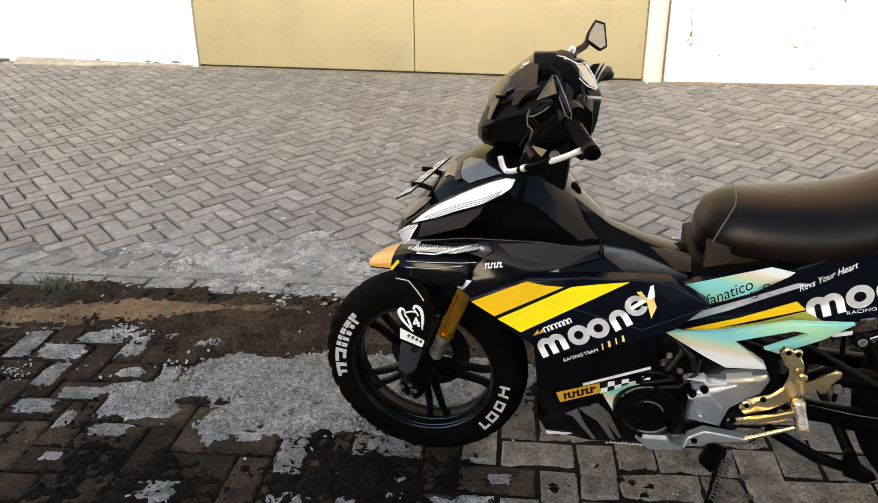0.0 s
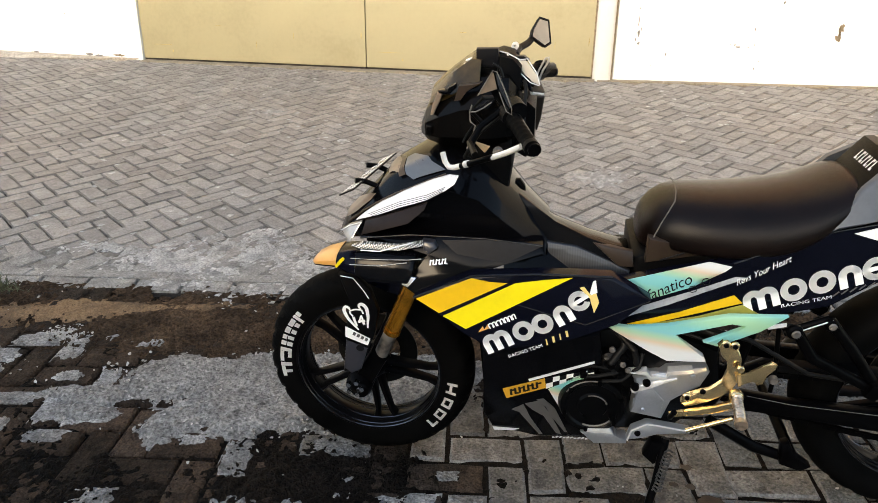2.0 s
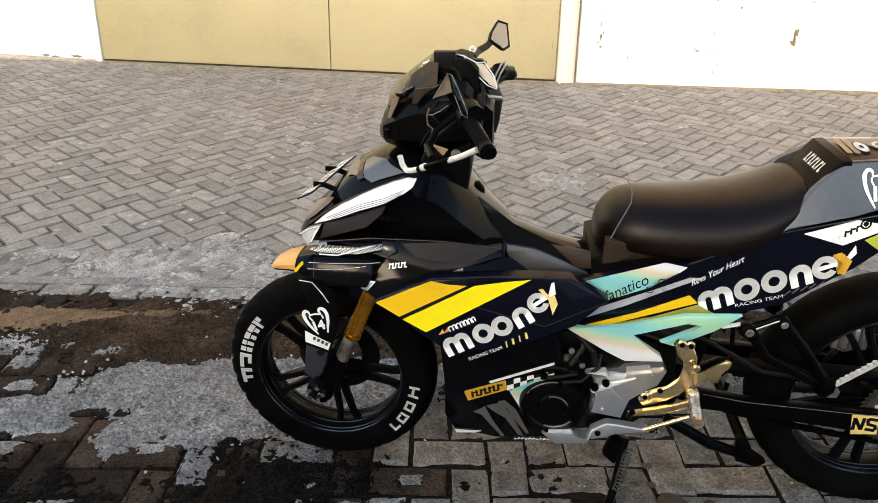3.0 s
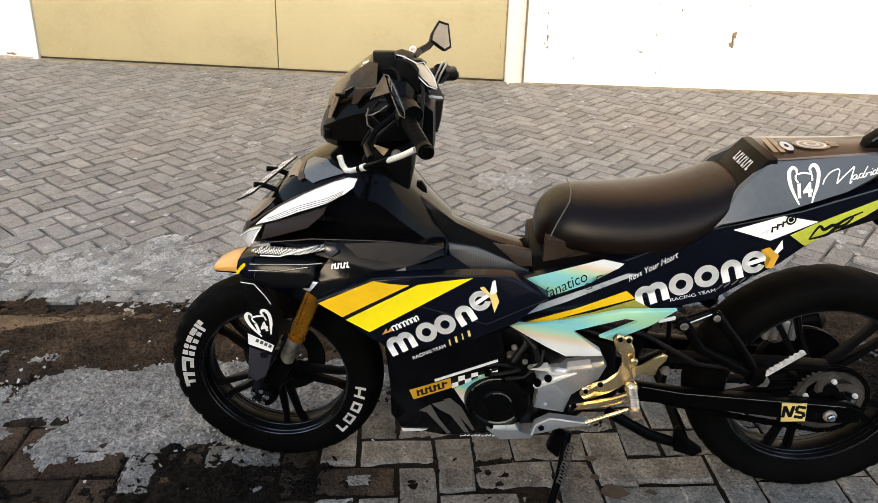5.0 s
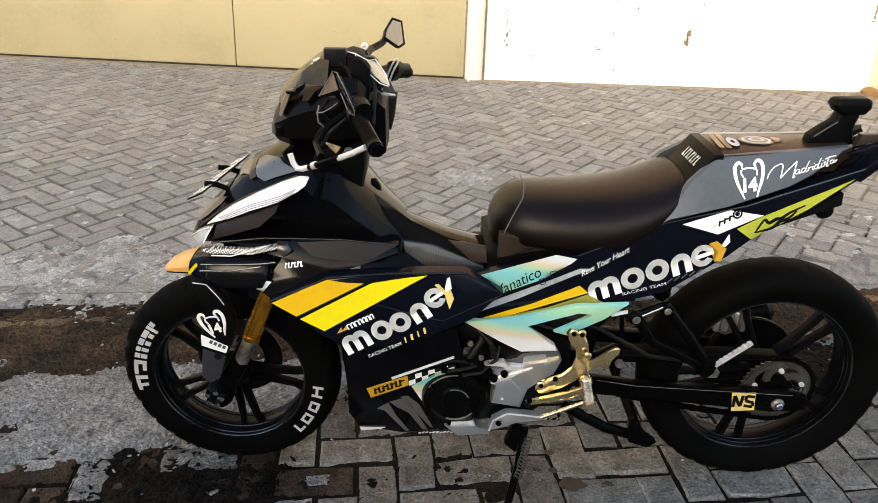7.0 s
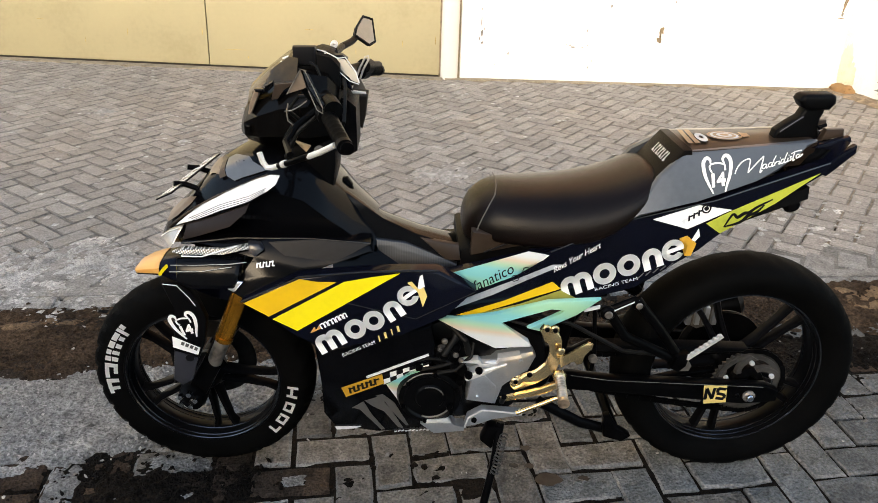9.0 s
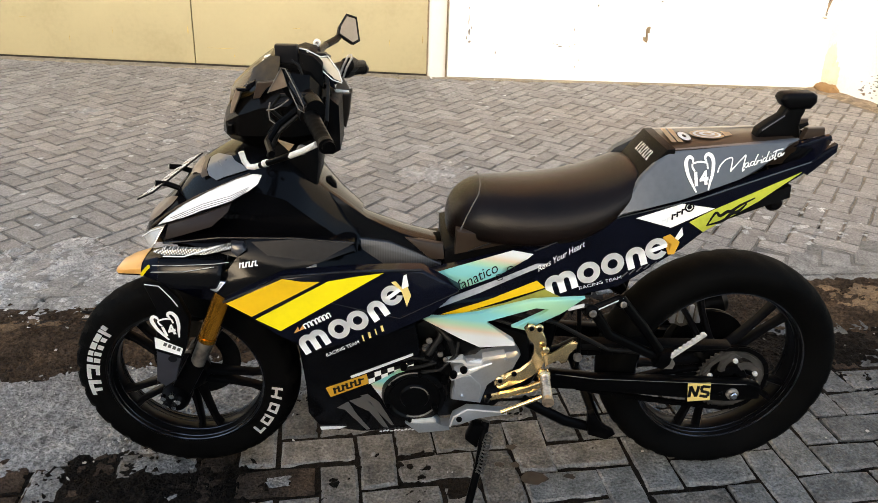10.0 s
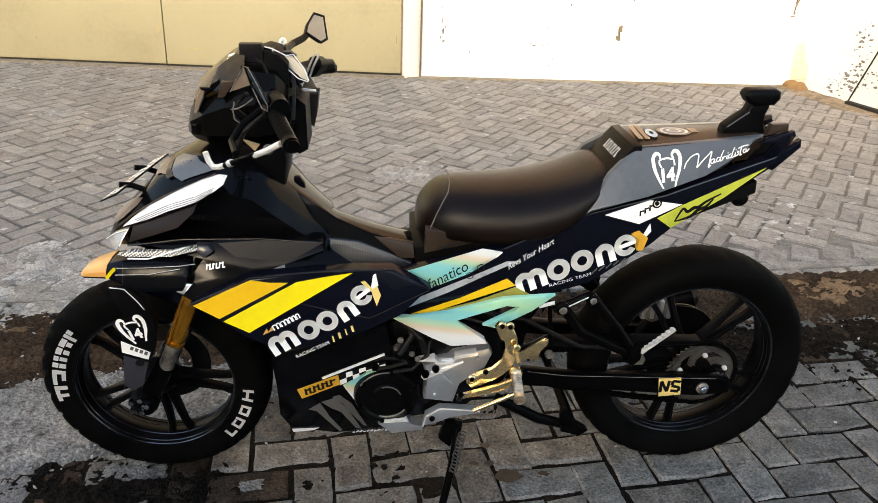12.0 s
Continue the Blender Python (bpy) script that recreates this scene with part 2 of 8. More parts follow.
def holo(name):
    """Iridescent foil: bands of teal, green, peach and silver down the panel."""
    m = mat(name, (0.6, 0.62, 0.6), rough=0.28, metal=0.12, var=0.05, bump=0.02, local=True, coat=0.3)
    n, l = m.node_tree.nodes, m.node_tree.links
    tc, mp, wv = n.new("ShaderNodeTexCoord"), n.new("ShaderNodeMapping"), n.new("ShaderNodeTexWave")
    l.new(tc.outputs["Object"], mp.inputs["Vector"])
    mp.inputs["Rotation"].default_value = (0, radians(-12), 0)
    wv.bands_direction = "Z"
    wv.inputs["Scale"].default_value, wv.inputs["Distortion"].default_value, wv.inputs["Detail"].default_value = 1.43, 0.8, 1.5
    wv.inputs["Phase Offset"].default_value = -1.6
    wv.inputs["Detail Scale"].default_value = 1.2
    l.new(mp.outputs["Vector"], wv.inputs["Vector"])
    rp = n.new("ShaderNodeValToRGB")
    l.new(wv.outputs["Fac"], rp.inputs["Fac"])
    e = rp.color_ramp.elements
    e[0].position, e[0].color = 0.0, (0.36, 0.66, 0.42, 1)
    e[1].position, e[1].color = 1.0, (0.84, 0.86, 0.86, 1)
    for p, c in ((0.2, (0.22, 0.6, 0.58)), (0.45, (0.24, 0.62, 0.62)), (0.62, (0.45, 0.68, 0.46)), (0.78, (0.76, 0.62, 0.46)), (0.9, (0.8, 0.81, 0.8))):
        e.new(p).color = (*c, 1)
    l.new(rp.outputs["Color"], n["Principled BSDF"].inputs["Base Color"])
    return m


m_holo = holo("iridescent_foil")


def dotted(name, base, hole, scale):
    """Fine woven or perforated look, on the object's own axes."""
    m = mat(name, base, rough=0.3, metal=0.1, var=0.1, bump=0.05, local=True)
    n, l = m.node_tree.nodes, m.node_tree.links
    tc, mp, ck = n.new("ShaderNodeTexCoord"), n.new("ShaderNodeMapping"), n.new("ShaderNodeTexVoronoi")
    l.new(tc.outputs["Object"], mp.inputs["Vector"])
    mp.inputs["Scale"].default_value = (1, 0.02, 1)
    mp.inputs["Rotation"].default_value = (0, radians(30), 0)
    ck.inputs["Scale"].default_value, ck.inputs["Randomness"].default_value = scale, 0.0
    l.new(mp.outputs["Vector"], ck.inputs["Vector"])
    rp = n.new("ShaderNodeValToRGB")
    l.new(ck.outputs["Distance"], rp.inputs["Fac"])
    e = rp.color_ramp.elements
    e[0].position, e[0].color = 0.36, (*base, 1)
    e[1].position, e[1].color = 0.5, (*hole, 1)
    l.new(rp.outputs["Color"], n["Principled BSDF"].inputs["Base Color"])
    return m


m_drl = dotted("dotted_headlamp_film", (0.93, 0.92, 0.9), (0.7, 0.69, 0.68), 330)
m_mesh = dotted("woven_silver_grille", (0.78, 0.77, 0.75), (0.012, 0.012, 0.012), 230)


def carbon(name):
    m = mat(name, (0.012, 0.012, 0.014), rough=0.35, var=0.1, bump=0.0, coat=0.3, local=True)
    n, l = m.node_tree.nodes, m.node_tree.links
    tc, wv = n.new("ShaderNodeTexCoord"), n.new("ShaderNodeTexWave")
    wv.inputs["Scale"].default_value, wv.inputs["Distortion"].default_value = 60, 0
    l.new(tc.outputs["Object"], wv.inputs["Vector"])
    rp = n.new("ShaderNodeValToRGB")
    l.new(wv.outputs["Fac"], rp.inputs["Fac"])
    rp.color_ramp.elements[0].color, rp.color_ramp.elements[1].color = (0.003, 0.003, 0.004, 1), (0.016, 0.016, 0.018, 1)
    l.new(rp.outputs["Color"], n["Principled BSDF"].inputs["Base Color"])
    return m


m_carbon = carbon("ribbed_black_film")

# ---- ground, drive, kerb, road, soil ----
KERB = lambda x: 1.78 + 0.205 * (x + 2.79)     # the kerb line, y over x, on the ground sheet


def stone(name, base, tint, rough=0.88, blotch=0.3, speck=0.35, patch=1.1, mid=13.0, fine=150.0, rand=0.2, pits=0.35, relief=0.8, deep=0.008, spec=0.3):
    """Weathered mineral surface: two tones in wide patches, blotches, grain, dark pits, and a tone of its own for each block."""
    m = bpy.data.materials.new(name)
    m.use_nodes = True
    n, l = m.node_tree.nodes, m.node_tree.links
    b = n["Principled BSDF"]
    b.inputs["Roughness"].default_value, b.inputs["Specular IOR Level"].default_value = rough, spec
    pos = n.new("ShaderNodeNewGeometry")

    def noise_at(scale, detail, harsh=0.55, warp=0.0):
        t = n.new("ShaderNodeTexNoise")
        l.new(pos.outputs["Position"], t.inputs["Vector"])
        t.inputs["Scale"].default_value, t.inputs["Detail"].default_value = scale, detail
        t.inputs["Roughness"].default_value, t.inputs["Distortion"].default_value = harsh, warp
        return t.outputs["Fac"]

    def spread(fac, a0, a1, b0, b1):
        r = n.new("ShaderNodeMapRange")
        l.new(fac, r.inputs["Value"])
        for key, v in zip(("From Min", "From Max", "To Min", "To Max"), (a0, a1, b0, b1)):
            r.inputs[key].default_value = v
        return r.outputs["Result"]

    def times(x, y):
        k = n.new("ShaderNodeMath"); k.operation = "MULTIPLY"
        l.new(x, k.inputs[0]); l.new(y, k.inputs[1])
        return k.outputs[0]

    grain, blot = noise_at(fine, 3, 0.6), noise_at(mid, 7, 0.68, 0.4)
    f = times(spread(grain, 0.32, 0.68, 1 - speck, 1 + speck), spread(blot, 0.32, 0.68, 1 - blotch, 1 + blotch))
    f = times(f, spread(noise_at(fine * 0.36, 2, 0.5), 0.27, 0.40, 1 - pits, 1.0))
    if rand:
        info = n.new("ShaderNodeObjectInfo")
        own = n.new("ShaderNodeMath"); own.operation = "ADD"
        l.new(info.outputs["Random"], own.inputs[0]); l.new(pos.outputs["Random Per Island"], own.inputs[1])
        fr = n.new("ShaderNodeMath"); fr.operation = "FRACT"; l.new(own.outputs[0], fr.inputs[0])
        f = times(f, spread(fr.outputs[0], 0, 1, 1 - rand, 1 + rand))
    mix = n.new("ShaderNodeMix"); mix.data_type = "RGBA"
    l.new(spread(noise_at(patch, 4, 0.6), 0.36, 0.64, 0, 1), mix.inputs["Factor"])
    mix.inputs["A"].default_value, mix.inputs["B"].default_value = (*base, 1), (*tint, 1)
    sc = n.new("ShaderNodeVectorMath"); sc.operation = "SCALE"
    l.new(mix.outputs["Result"], sc.inputs["Vector"]); l.new(f, sc.inputs["Scale"])
    l.new(sc.outputs["Vector"], b.inputs["Base Color"])
    lump = n.new("ShaderNodeMath"); lump.operation = "MULTIPLY_ADD"
    l.new(noise_at(fine * 0.3, 4, 0.62), lump.inputs[0]); lump.inputs[1].default_value = 1.6
    l.new(grain, lump.inputs[2])
    bp = n.new("ShaderNodeBump")
    bp.inputs["Strength"].default_value, bp.inputs["Distance"].default_value = relief, deep
    l.new(lump.outputs[0], bp.inputs["Height"]); l.new(bp.outputs["Normal"], b.inputs["Normal"])
    return m


m_sand_bed = stone("jointing_sand", (0.024, 0.021, 0.018), (0.034, 0.029, 0.024), rand=0)
m_paver = stone("grey_concrete_paver", (0.285, 0.27, 0.253), (0.318, 0.286, 0.255), blotch=0.2, speck=0.36, patch=0.55, rand=0.17, pits=0.3, deep=0.011)
# chamfer tone, darker than the paver tops
m_pavedge = stone("dark_paver_edge", (0.17, 0.16, 0.148), (0.20, 0.184, 0.165), blotch=0.3, speck=0.35, rand=0.25, deep=0.006)
m_kerbst = stone("pale_concrete", (0.25, 0.244, 0.233), (0.29, 0.28, 0.262), blotch=0.32, speck=0.36, rand=0.16, patch=2.2, deep=0.016)
m_roadst = stone("worn_road_paver", (0.151, 0.158, 0.158), (0.181, 0.184, 0.183), blotch=0.4, speck=0.36, rand=0.2, patch=1.6, relief=1.0, deep=0.022)
m_roadedge = stone("worn_road_paver_edge", (0.175, 0.172, 0.165), (0.21, 0.2, 0.188), blotch=0.45, speck=0.35, rand=0.25, patch=3.0, relief=1.0)
m_rustst = stone("brown_stained_paver", (0.185, 0.165, 0.143), (0.225, 0.21, 0.193), blotch=0.5, speck=0.36, rand=0.2, patch=2.5, relief=1.0, deep=0.026)
m_cakedst = stone("soil_caked_paver", (0.075, 0.05, 0.035), (0.034, 0.026, 0.021), rough=0.7, blotch=0.55, speck=0.45, rand=0.5, patch=2.0, relief=1.0, deep=0.026, spec=0.08)
m_soil = stone("brown_gutter_soil", (0.098, 0.065, 0.041), (0.05, 0.034, 0.023), rough=0.92, blotch=0.5, speck=0.5, rand=0, patch=2.4, mid=9, fine=95, relief=1.0, deep=0.034, spec=0.08)
m_damp = stone("damp_dark_soil", (0.014, 0.0096, 0.0068), (0.006, 0.0048, 0.004), rough=0.8, blotch=0.5, speck=0.5, rand=0, patch=3.0, mid=10, fine=95, relief=1.0, deep=0.03, spec=0.08)
m_drysoil = stone("dry_tan_sand", (0.23, 0.148, 0.08), (0.13, 0.084, 0.048), rough=0.95, blotch=0.35, speck=0.35, rand=0, patch=4.0, relief=0.9, deep=0.012)
m_mortar = stone("spilt_grey_mortar", (0.262, 0.259, 0.25), (0.33, 0.325, 0.313), rough=0.95, blotch=0.42, speck=0.5, rand=0, patch=4.5, mid=16, fine=100, pits=0.5, relief=1.0, deep=0.032)
m_dust = stone("cement_dust", (0.42, 0.41, 0.392), (0.52, 0.51, 0.49), rough=0.95, blotch=0.45, speck=0.4, rand=0, patch=3.5, relief=0.9, deep=0.018)
m_jointdust = stone("dry_joint_dust", (0.17, 0.142, 0.112), (0.21, 0.172, 0.134), rand=0)
m_palesill = stone("pale_dusty_concrete", (0.42, 0.375, 0.31), (0.48, 0.43, 0.36), rough=0.92, rand=0)
m_sill = stone("dusty_warm_concrete", (0.34, 0.28, 0.2), (0.27, 0.225, 0.165), rough=0.92, rand=0)
m_infill = stone("grey_joint_mortar", (0.15, 0.143, 0.132), (0.19, 0.18, 0.166), rough=0.95, blotch=0.4, rand=0, patch=3.0)
m_rubble = mat("white_rubble", (0.42, 0.405, 0.38), rough=0.9, var=0.2, scale=30, bump=0.4, rand=0.4)
m_pebble = mat("dark_pebble", (0.1, 0.085, 0.07), rough=0.9, var=0.3, scale=30, bump=0.4, rand=0.6)
m_leaf = mat("dull_weed_green", (0.075, 0.085, 0.04), rough=0.7, var=0.3, scale=20, bump=0.1, rand=0.5)


def on_ground(ob, label, category="", kind="structure"):
    ob.matrix_world = GROUND
    return tagged(ob, label, category, kind=kind)


def sheet(x0, x1, y0, y1, z):
    bm = bmesh.new()
    nx, ny = 12, 12
    v = [[bm.verts.new((x0 + (x1 - x0) * i / nx, y0 + (y1 - y0) * j / ny, z)) for i in range(nx + 1)] for j in range(ny + 1)]
    for j in range(ny):
        for i in range(nx):
            bm.faces.new((v[j][i], v[j][i + 1], v[j + 1][i + 1], v[j + 1][i]))
    return bm


on_ground(part("ground", sheet(-60, 60, -60, 30, -0.024), m_sand_bed, smooth=False), "sandy jointing bed under the paving", "ground")


def crumbs(x, y, s, seed=0.0):
    return noise.noise(Vector((x * s + seed, y * s - seed, seed * 1.7)))


def relief(name, cover, x0, x1, y0, y1, step, material, label, thick=0.0, rough=1.0, base=-0.006, top=0.008):
    """A sheet of loose stuff, kept only where cover(x, y) > 0; its height follows cover."""
    nx, ny = int((x1 - x0) / step), int((y1 - y0) / step)
    h = np.zeros((ny + 1, nx + 1))
    for j in range(ny + 1):
        for i in range(nx + 1):
            h[j, i] = cover(x0 + i * step, y0 + j * step)
    verts, faces, idx = [], [], {}
    def vid(i, j):
        if (i, j) not in idx:
            x, y = x0 + i * step, y0 + j * step
            c = max(-0.02, min(1.0, h[j, i]))
            z = base + (top - base) * min(1, max(0, c) * 2.6) + thick * max(0, c) + rough * (0.0026 * crumbs(x, y, 38) + 0.0022 * crumbs(x, y, 85, 3) + 0.0007 * abs(crumbs(x, y, 130, 8)))
            idx[(i, j)] = len(verts)
            verts.append((x, y, z))
        return idx[(i, j)]
    for j in range(ny):
        for i in range(nx):
            if max(h[j, i], h[j, i + 1], h[j + 1, i], h[j + 1, i + 1]) > 0:
                faces.append((vid(i, j), vid(i + 1, j), vid(i + 1, j + 1), vid(i, j + 1)))
    me = bpy.data.meshes.new(name)
    me.from_pydata(verts, [], faces)
    for p in me.polygons:
        p.use_smooth = True
    me.materials.append(material)
    ob = new(name, me)
    ob.matrix_world = GROUND
    return tagged(ob, label, "soil", kind="stuff")


def soil_cover(x, y):
    d = KERB(x) - 0.055 - y                       # metres out from the kerb
    n = 0.4 * crumbs(x, y, 2.3, 5) + 0.45 * crumbs(x, y, 7, 2) + 0.4 * crumbs(x, y, 19, 9) + 0.24 * crumbs(x, y, 55, 12)
    if d < -0.03:
        return -1
    band = 0.75 - abs(d - 0.24) * 2.6 - 0.5 * max(0, min(1, -1.45 - x)) if d > 0 else -0.1
    left_out = -0.13 - 0.1 * max(0, d - 0.45) - 0.30 * max(0, x + 0.25)      # ragged cover out on the road, thinning under the machine
    right = 0.42 - 1.6 * max(0, d - 0.40) if x > 0.9 else -1
    left_out = max(left_out, 0.5 * (1 - math.hypot((x + 0.85) / 0.6, (y - 1.08 - 0.2 * (x + 0.85)) / 0.24)))
    left_out -= 0.2 * max(0, min(1, (x + 0.55) / 0.25))
    return max(band - 0.15 if x < 1.0 else band - 0.28, min(left_out, 0.3), right) + n * 0.62


def split(x, y):
    """Over 0 out on the road, where the soil is damp and dark; under 0 along the gutter."""
    return KERB(x) - 0.055 - y - (0.46 if x < 0.6 else 0.34) + 0.10 * crumbs(x, y, 4, 33) + 0.08 * crumbs(x, y, 13, 37)


relief("soil", lambda x, y: min(soil_cover(x, y), -4 * split(x, y)), -3.4, 2.6, 1.1, 2.75, 0.009, m_soil, "brown soil lying along the gutter", rough=3.0)
relief("damp_soil", lambda x, y: min(soil_cover(x, y), 4 * split(x, y) + 0.12), -3.4, 2.6, 0.35, 2.35, 0.009, m_damp, "damp dark brown soil over the road bricks", rough=3.0, base=-0.007)


def joint_cover(x, y):
    return 0.32 + 0.3 * crumbs(x, y, 9, 71) + 0.25 * crumbs(x, y, 30, 73) if KERB(x) - 0.06 - y > 0 else -1


def film_cover(x, y):
    """Thin mud patches between and over the bricks under the machine."""
    n = 0.45 * crumbs(x, y, 4.2, 81) + 0.4 * crumbs(x, y, 11, 83) + 0.5 * crumbs(x, y, 31, 85) + 0.5 * crumbs(x, y, 62, 87)
    d = KERB(x) - 0.055 - y
    return n * 0.9 - 0.32 - 0.25 * max(0, x + 0.1) + (0.12 if 0.3 < d < 0.75 else 0) if d > 0 else -1


relief("joint_mud", joint_cover, -1.0, 2.4, 0.5, 2.35, 0.02, m_damp, "dark mud packed in the joints of the road bricks", base=-0.016, rough=0.4, top=-0.0045)
relief("mud_film", film_cover, -0.75, 1.5, 0.85, 2.2, 0.008, m_damp, "thin dark mud patches on the road bricks", rough=0.5, base=-0.007, top=0.0045)


def tan_cover(x, y):
    d = KERB(x) - 0.055 - y
    n = 0.5 * crumbs(x, y, 3.1, 21) + 0.5 * crumbs(x, y, 11, 4) + 0.4 * crumbs(x, y, 30, 14) + 0.25 * crumbs(x, y, 70, 15)
    if x < -1.0:
        return 0.56 - abs(d - 0.15 + 0.14 * (x + 1.65)) * (5.0 + 3.0 * max(0, x + 2.4)) - 0.8 * max(0, x + 1.75) + 0.5 * n
    if x > 1.15:
        return 0.36 - abs(d - 0.10) * 4.0 + 0.85 * n
    return -1


relief("dry_sand", tan_cover, -3.6, 2.8, 1.2, 2.8, 0.0125, m_drysoil, "dry tan sand along the gutter", thick=0.012)


def joint_dust_cover(x, y):
    """Dry dust in the joints of the drive, thickest by the gate and the side wall."""
    far = 0.45 * (y - 4.1) + 0.7 * (x - 0.7)
    return far + 0.5 * crumbs(x, y, 2.1, 91) + 0.3 * crumbs(x, y, 7, 93)


relief("joint_dust", joint_dust_cover, -0.5, 3.8, 2.5, 6.1, 0.04, m_jointdust, "dry dust filling the joints of the drive", rough=0.15, base=-0.016, top=-0.0065)


def blob(x, y, cx, cy, rx, ry, turn=0.2):
    c, s = math.cos(turn), math.sin(turn)
    u, v = ((x - cx) * c + (y - cy) * s) / rx, (-(x - cx) * s + (y - cy) * c) / ry
    return 1 - math.sqrt(u * u + v * v)


def mortar_cover(x, y):
    n = 0.5 * crumbs(x, y, 5, 31) + 0.45 * crumbs(x, y, 15, 8) + 0.4 * crumbs(x, y, 42, 6) + 0.25 * crumbs(x, y, 95, 7)
    c = max(blob(x, y, -1.0, 1.49, 0.34, 0.235), blob(x, y, -1.31, 1.46, 0.20, 0.13), blob(x, y, -0.76, 1.60, 0.30, 0.20), blob(x, y, -1.22, 1.26, 0.11, 0.085, 0.9),
            blob(x, y, -1.56, 1.31, 0.20, 0.06) - 0.12, blob(x, y, -1.50, 1.24, 0.15, 0.045) - 0.1, blob(x, y, -0.58, 1.72, 0.22, 0.09) - 0.05)
    return c * 1.15 + n * 0.42


relief("mortar", mortar_cover, -1.9, -0.3, 1.05, 1.95, 0.0065, m_mortar, "grey mortar spilt over the road bricks", thick=0.008, rough=2.6)


def dust_cover(x, y):
    n = 0.5 * crumbs(x, y, 4, 51) + 0.5 * crumbs(x, y, 15, 18) + 0.7 * crumbs(x, y, 48, 16) + 0.4 * crumbs(x, y, 90, 26)
    c = max(blob(x, y, -1.62, 2.24, 0.52, 0.24, 0.25), blob(x, y, -1.15, 2.32, 0.42, 0.20, 0.3) - 0.1,
            blob(x, y, -2.2, 2.22, 0.3, 0.1, 0.2) - 0.35)
    return c * 0.8 + n * 1.0 - 0.30


relief("cement_dust", dust_cover, -2.7, 0.2, 1.9, 4.7, 0.011, m_dust, "pale cement dust trodden onto the paving", rough=0.25, base=-0.004)


def splash_cover(x, y):
    n = 0.3 * crumbs(x, y, 6, 61) + 0.6 * crumbs(x, y, 21, 19) + 0.8 * crumbs(x, y, 55, 23)
    c = max(blob(x, y, -0.24, 3.60, 0.22, 0.20), blob(x, y, -2.68, 4.43, 0.13, 0.14), blob(x, y, -0.34, 4.05, 0.12, 0.08), blob(x, y, -1.9, 3.9, 0.12, 0.08) - 0.3)
    return c * 0.85 + n * 0.8 - 0.38


relief("lime_splash", splash_cover, -2.9, 0.1, 3.3, 4.7, 0.011, m_rubble, "white lime splashes trodden into the drive", rough=0.2, base=-0.004)


def fleck_cover(x, y):
    if y < KERB(x) + 0.3:
        return -1
    return 0.75 * crumbs(x, y, 33, 91) + 0.5 * crumbs(x, y, 75, 93) + 0.28 * crumbs(x, y, 1.5, 95) - 0.60


relief("lime_flecks", fleck_cover, -3.6, 2.3, 2.3, 5.75, 0.0135, m_dust, "fine pale lime flecks trodden over the drive", rough=0.1, base=-0.002, top=0.003)


# pavers
def paver_mesh(name, l, w, material, seed, depth=0.05, bevel=0.0048, edge=None, worn=0.0022, gap=0.0043):
    """One block with a chamfered top, its middle at the origin, the top at z = 0."""
    rnd = random.Random(seed)
    x, y = l / 2 - gap, w / 2 - gap
    bm = bmesh.new()
    def jit():
        return rnd.uniform(-worn, worn)
    out = [(-x + jit(), -y + jit()), (0, -y + jit()), (x + jit(), -y + jit()), (x + jit(), y + jit()), (0, y + jit()), (-x + jit(), y + jit())]
    top = [bm.verts.new((a - math.copysign(bevel, a) * (abs(a) > 0.01), b - math.copysign(bevel, b), rnd.uniform(-0.0012, 0.0006))) for a, b in out]
    mid = [bm.verts.new((a, b, -bevel * 0.8)) for a, b in out]
    low = [bm.verts.new((a, b, -depth)) for a, b in out]
    bm.faces.new(top)
    for r0, r1 in ((top, mid), (mid, low)):
        for i in range(6):
            bm.faces.new((r0[(i + 1) % 6], r0[i], r1[i], r1[(i + 1) % 6]))
    bmesh.ops.recalc_face_normals(bm, faces=bm.faces[:])
    me = mesh_of(bm, name, material)
    if edge:                                    # the chamfer takes a tone of its own
        me.materials.append(edge)
        for q in me.polygons[1:7]:
            q.material_index = 1
    return me


def herringbone(ox, oy, angle, w, inside, span):
    """Middles and turns of the blocks of a 2:1 herringbone."""
    ca, sa_ = math.cos(radians(angle)), math.sin(radians(angle))
    out = []
    for i in range(-span, span):
        for j in range(-span, span):
            k = (i - j) % 4
            if k == 0:
                u, v, t = i + 1, j + 0.5, 0
            elif k == 2:
                u, v, t = i + 0.5, j, 90
            else:
                continue
            x, y = ox + w * (u * ca - v * sa_), oy + w * (u * sa_ + v * ca)
            if inside(x, y):
                out.append((x, y, angle + t))
    return out


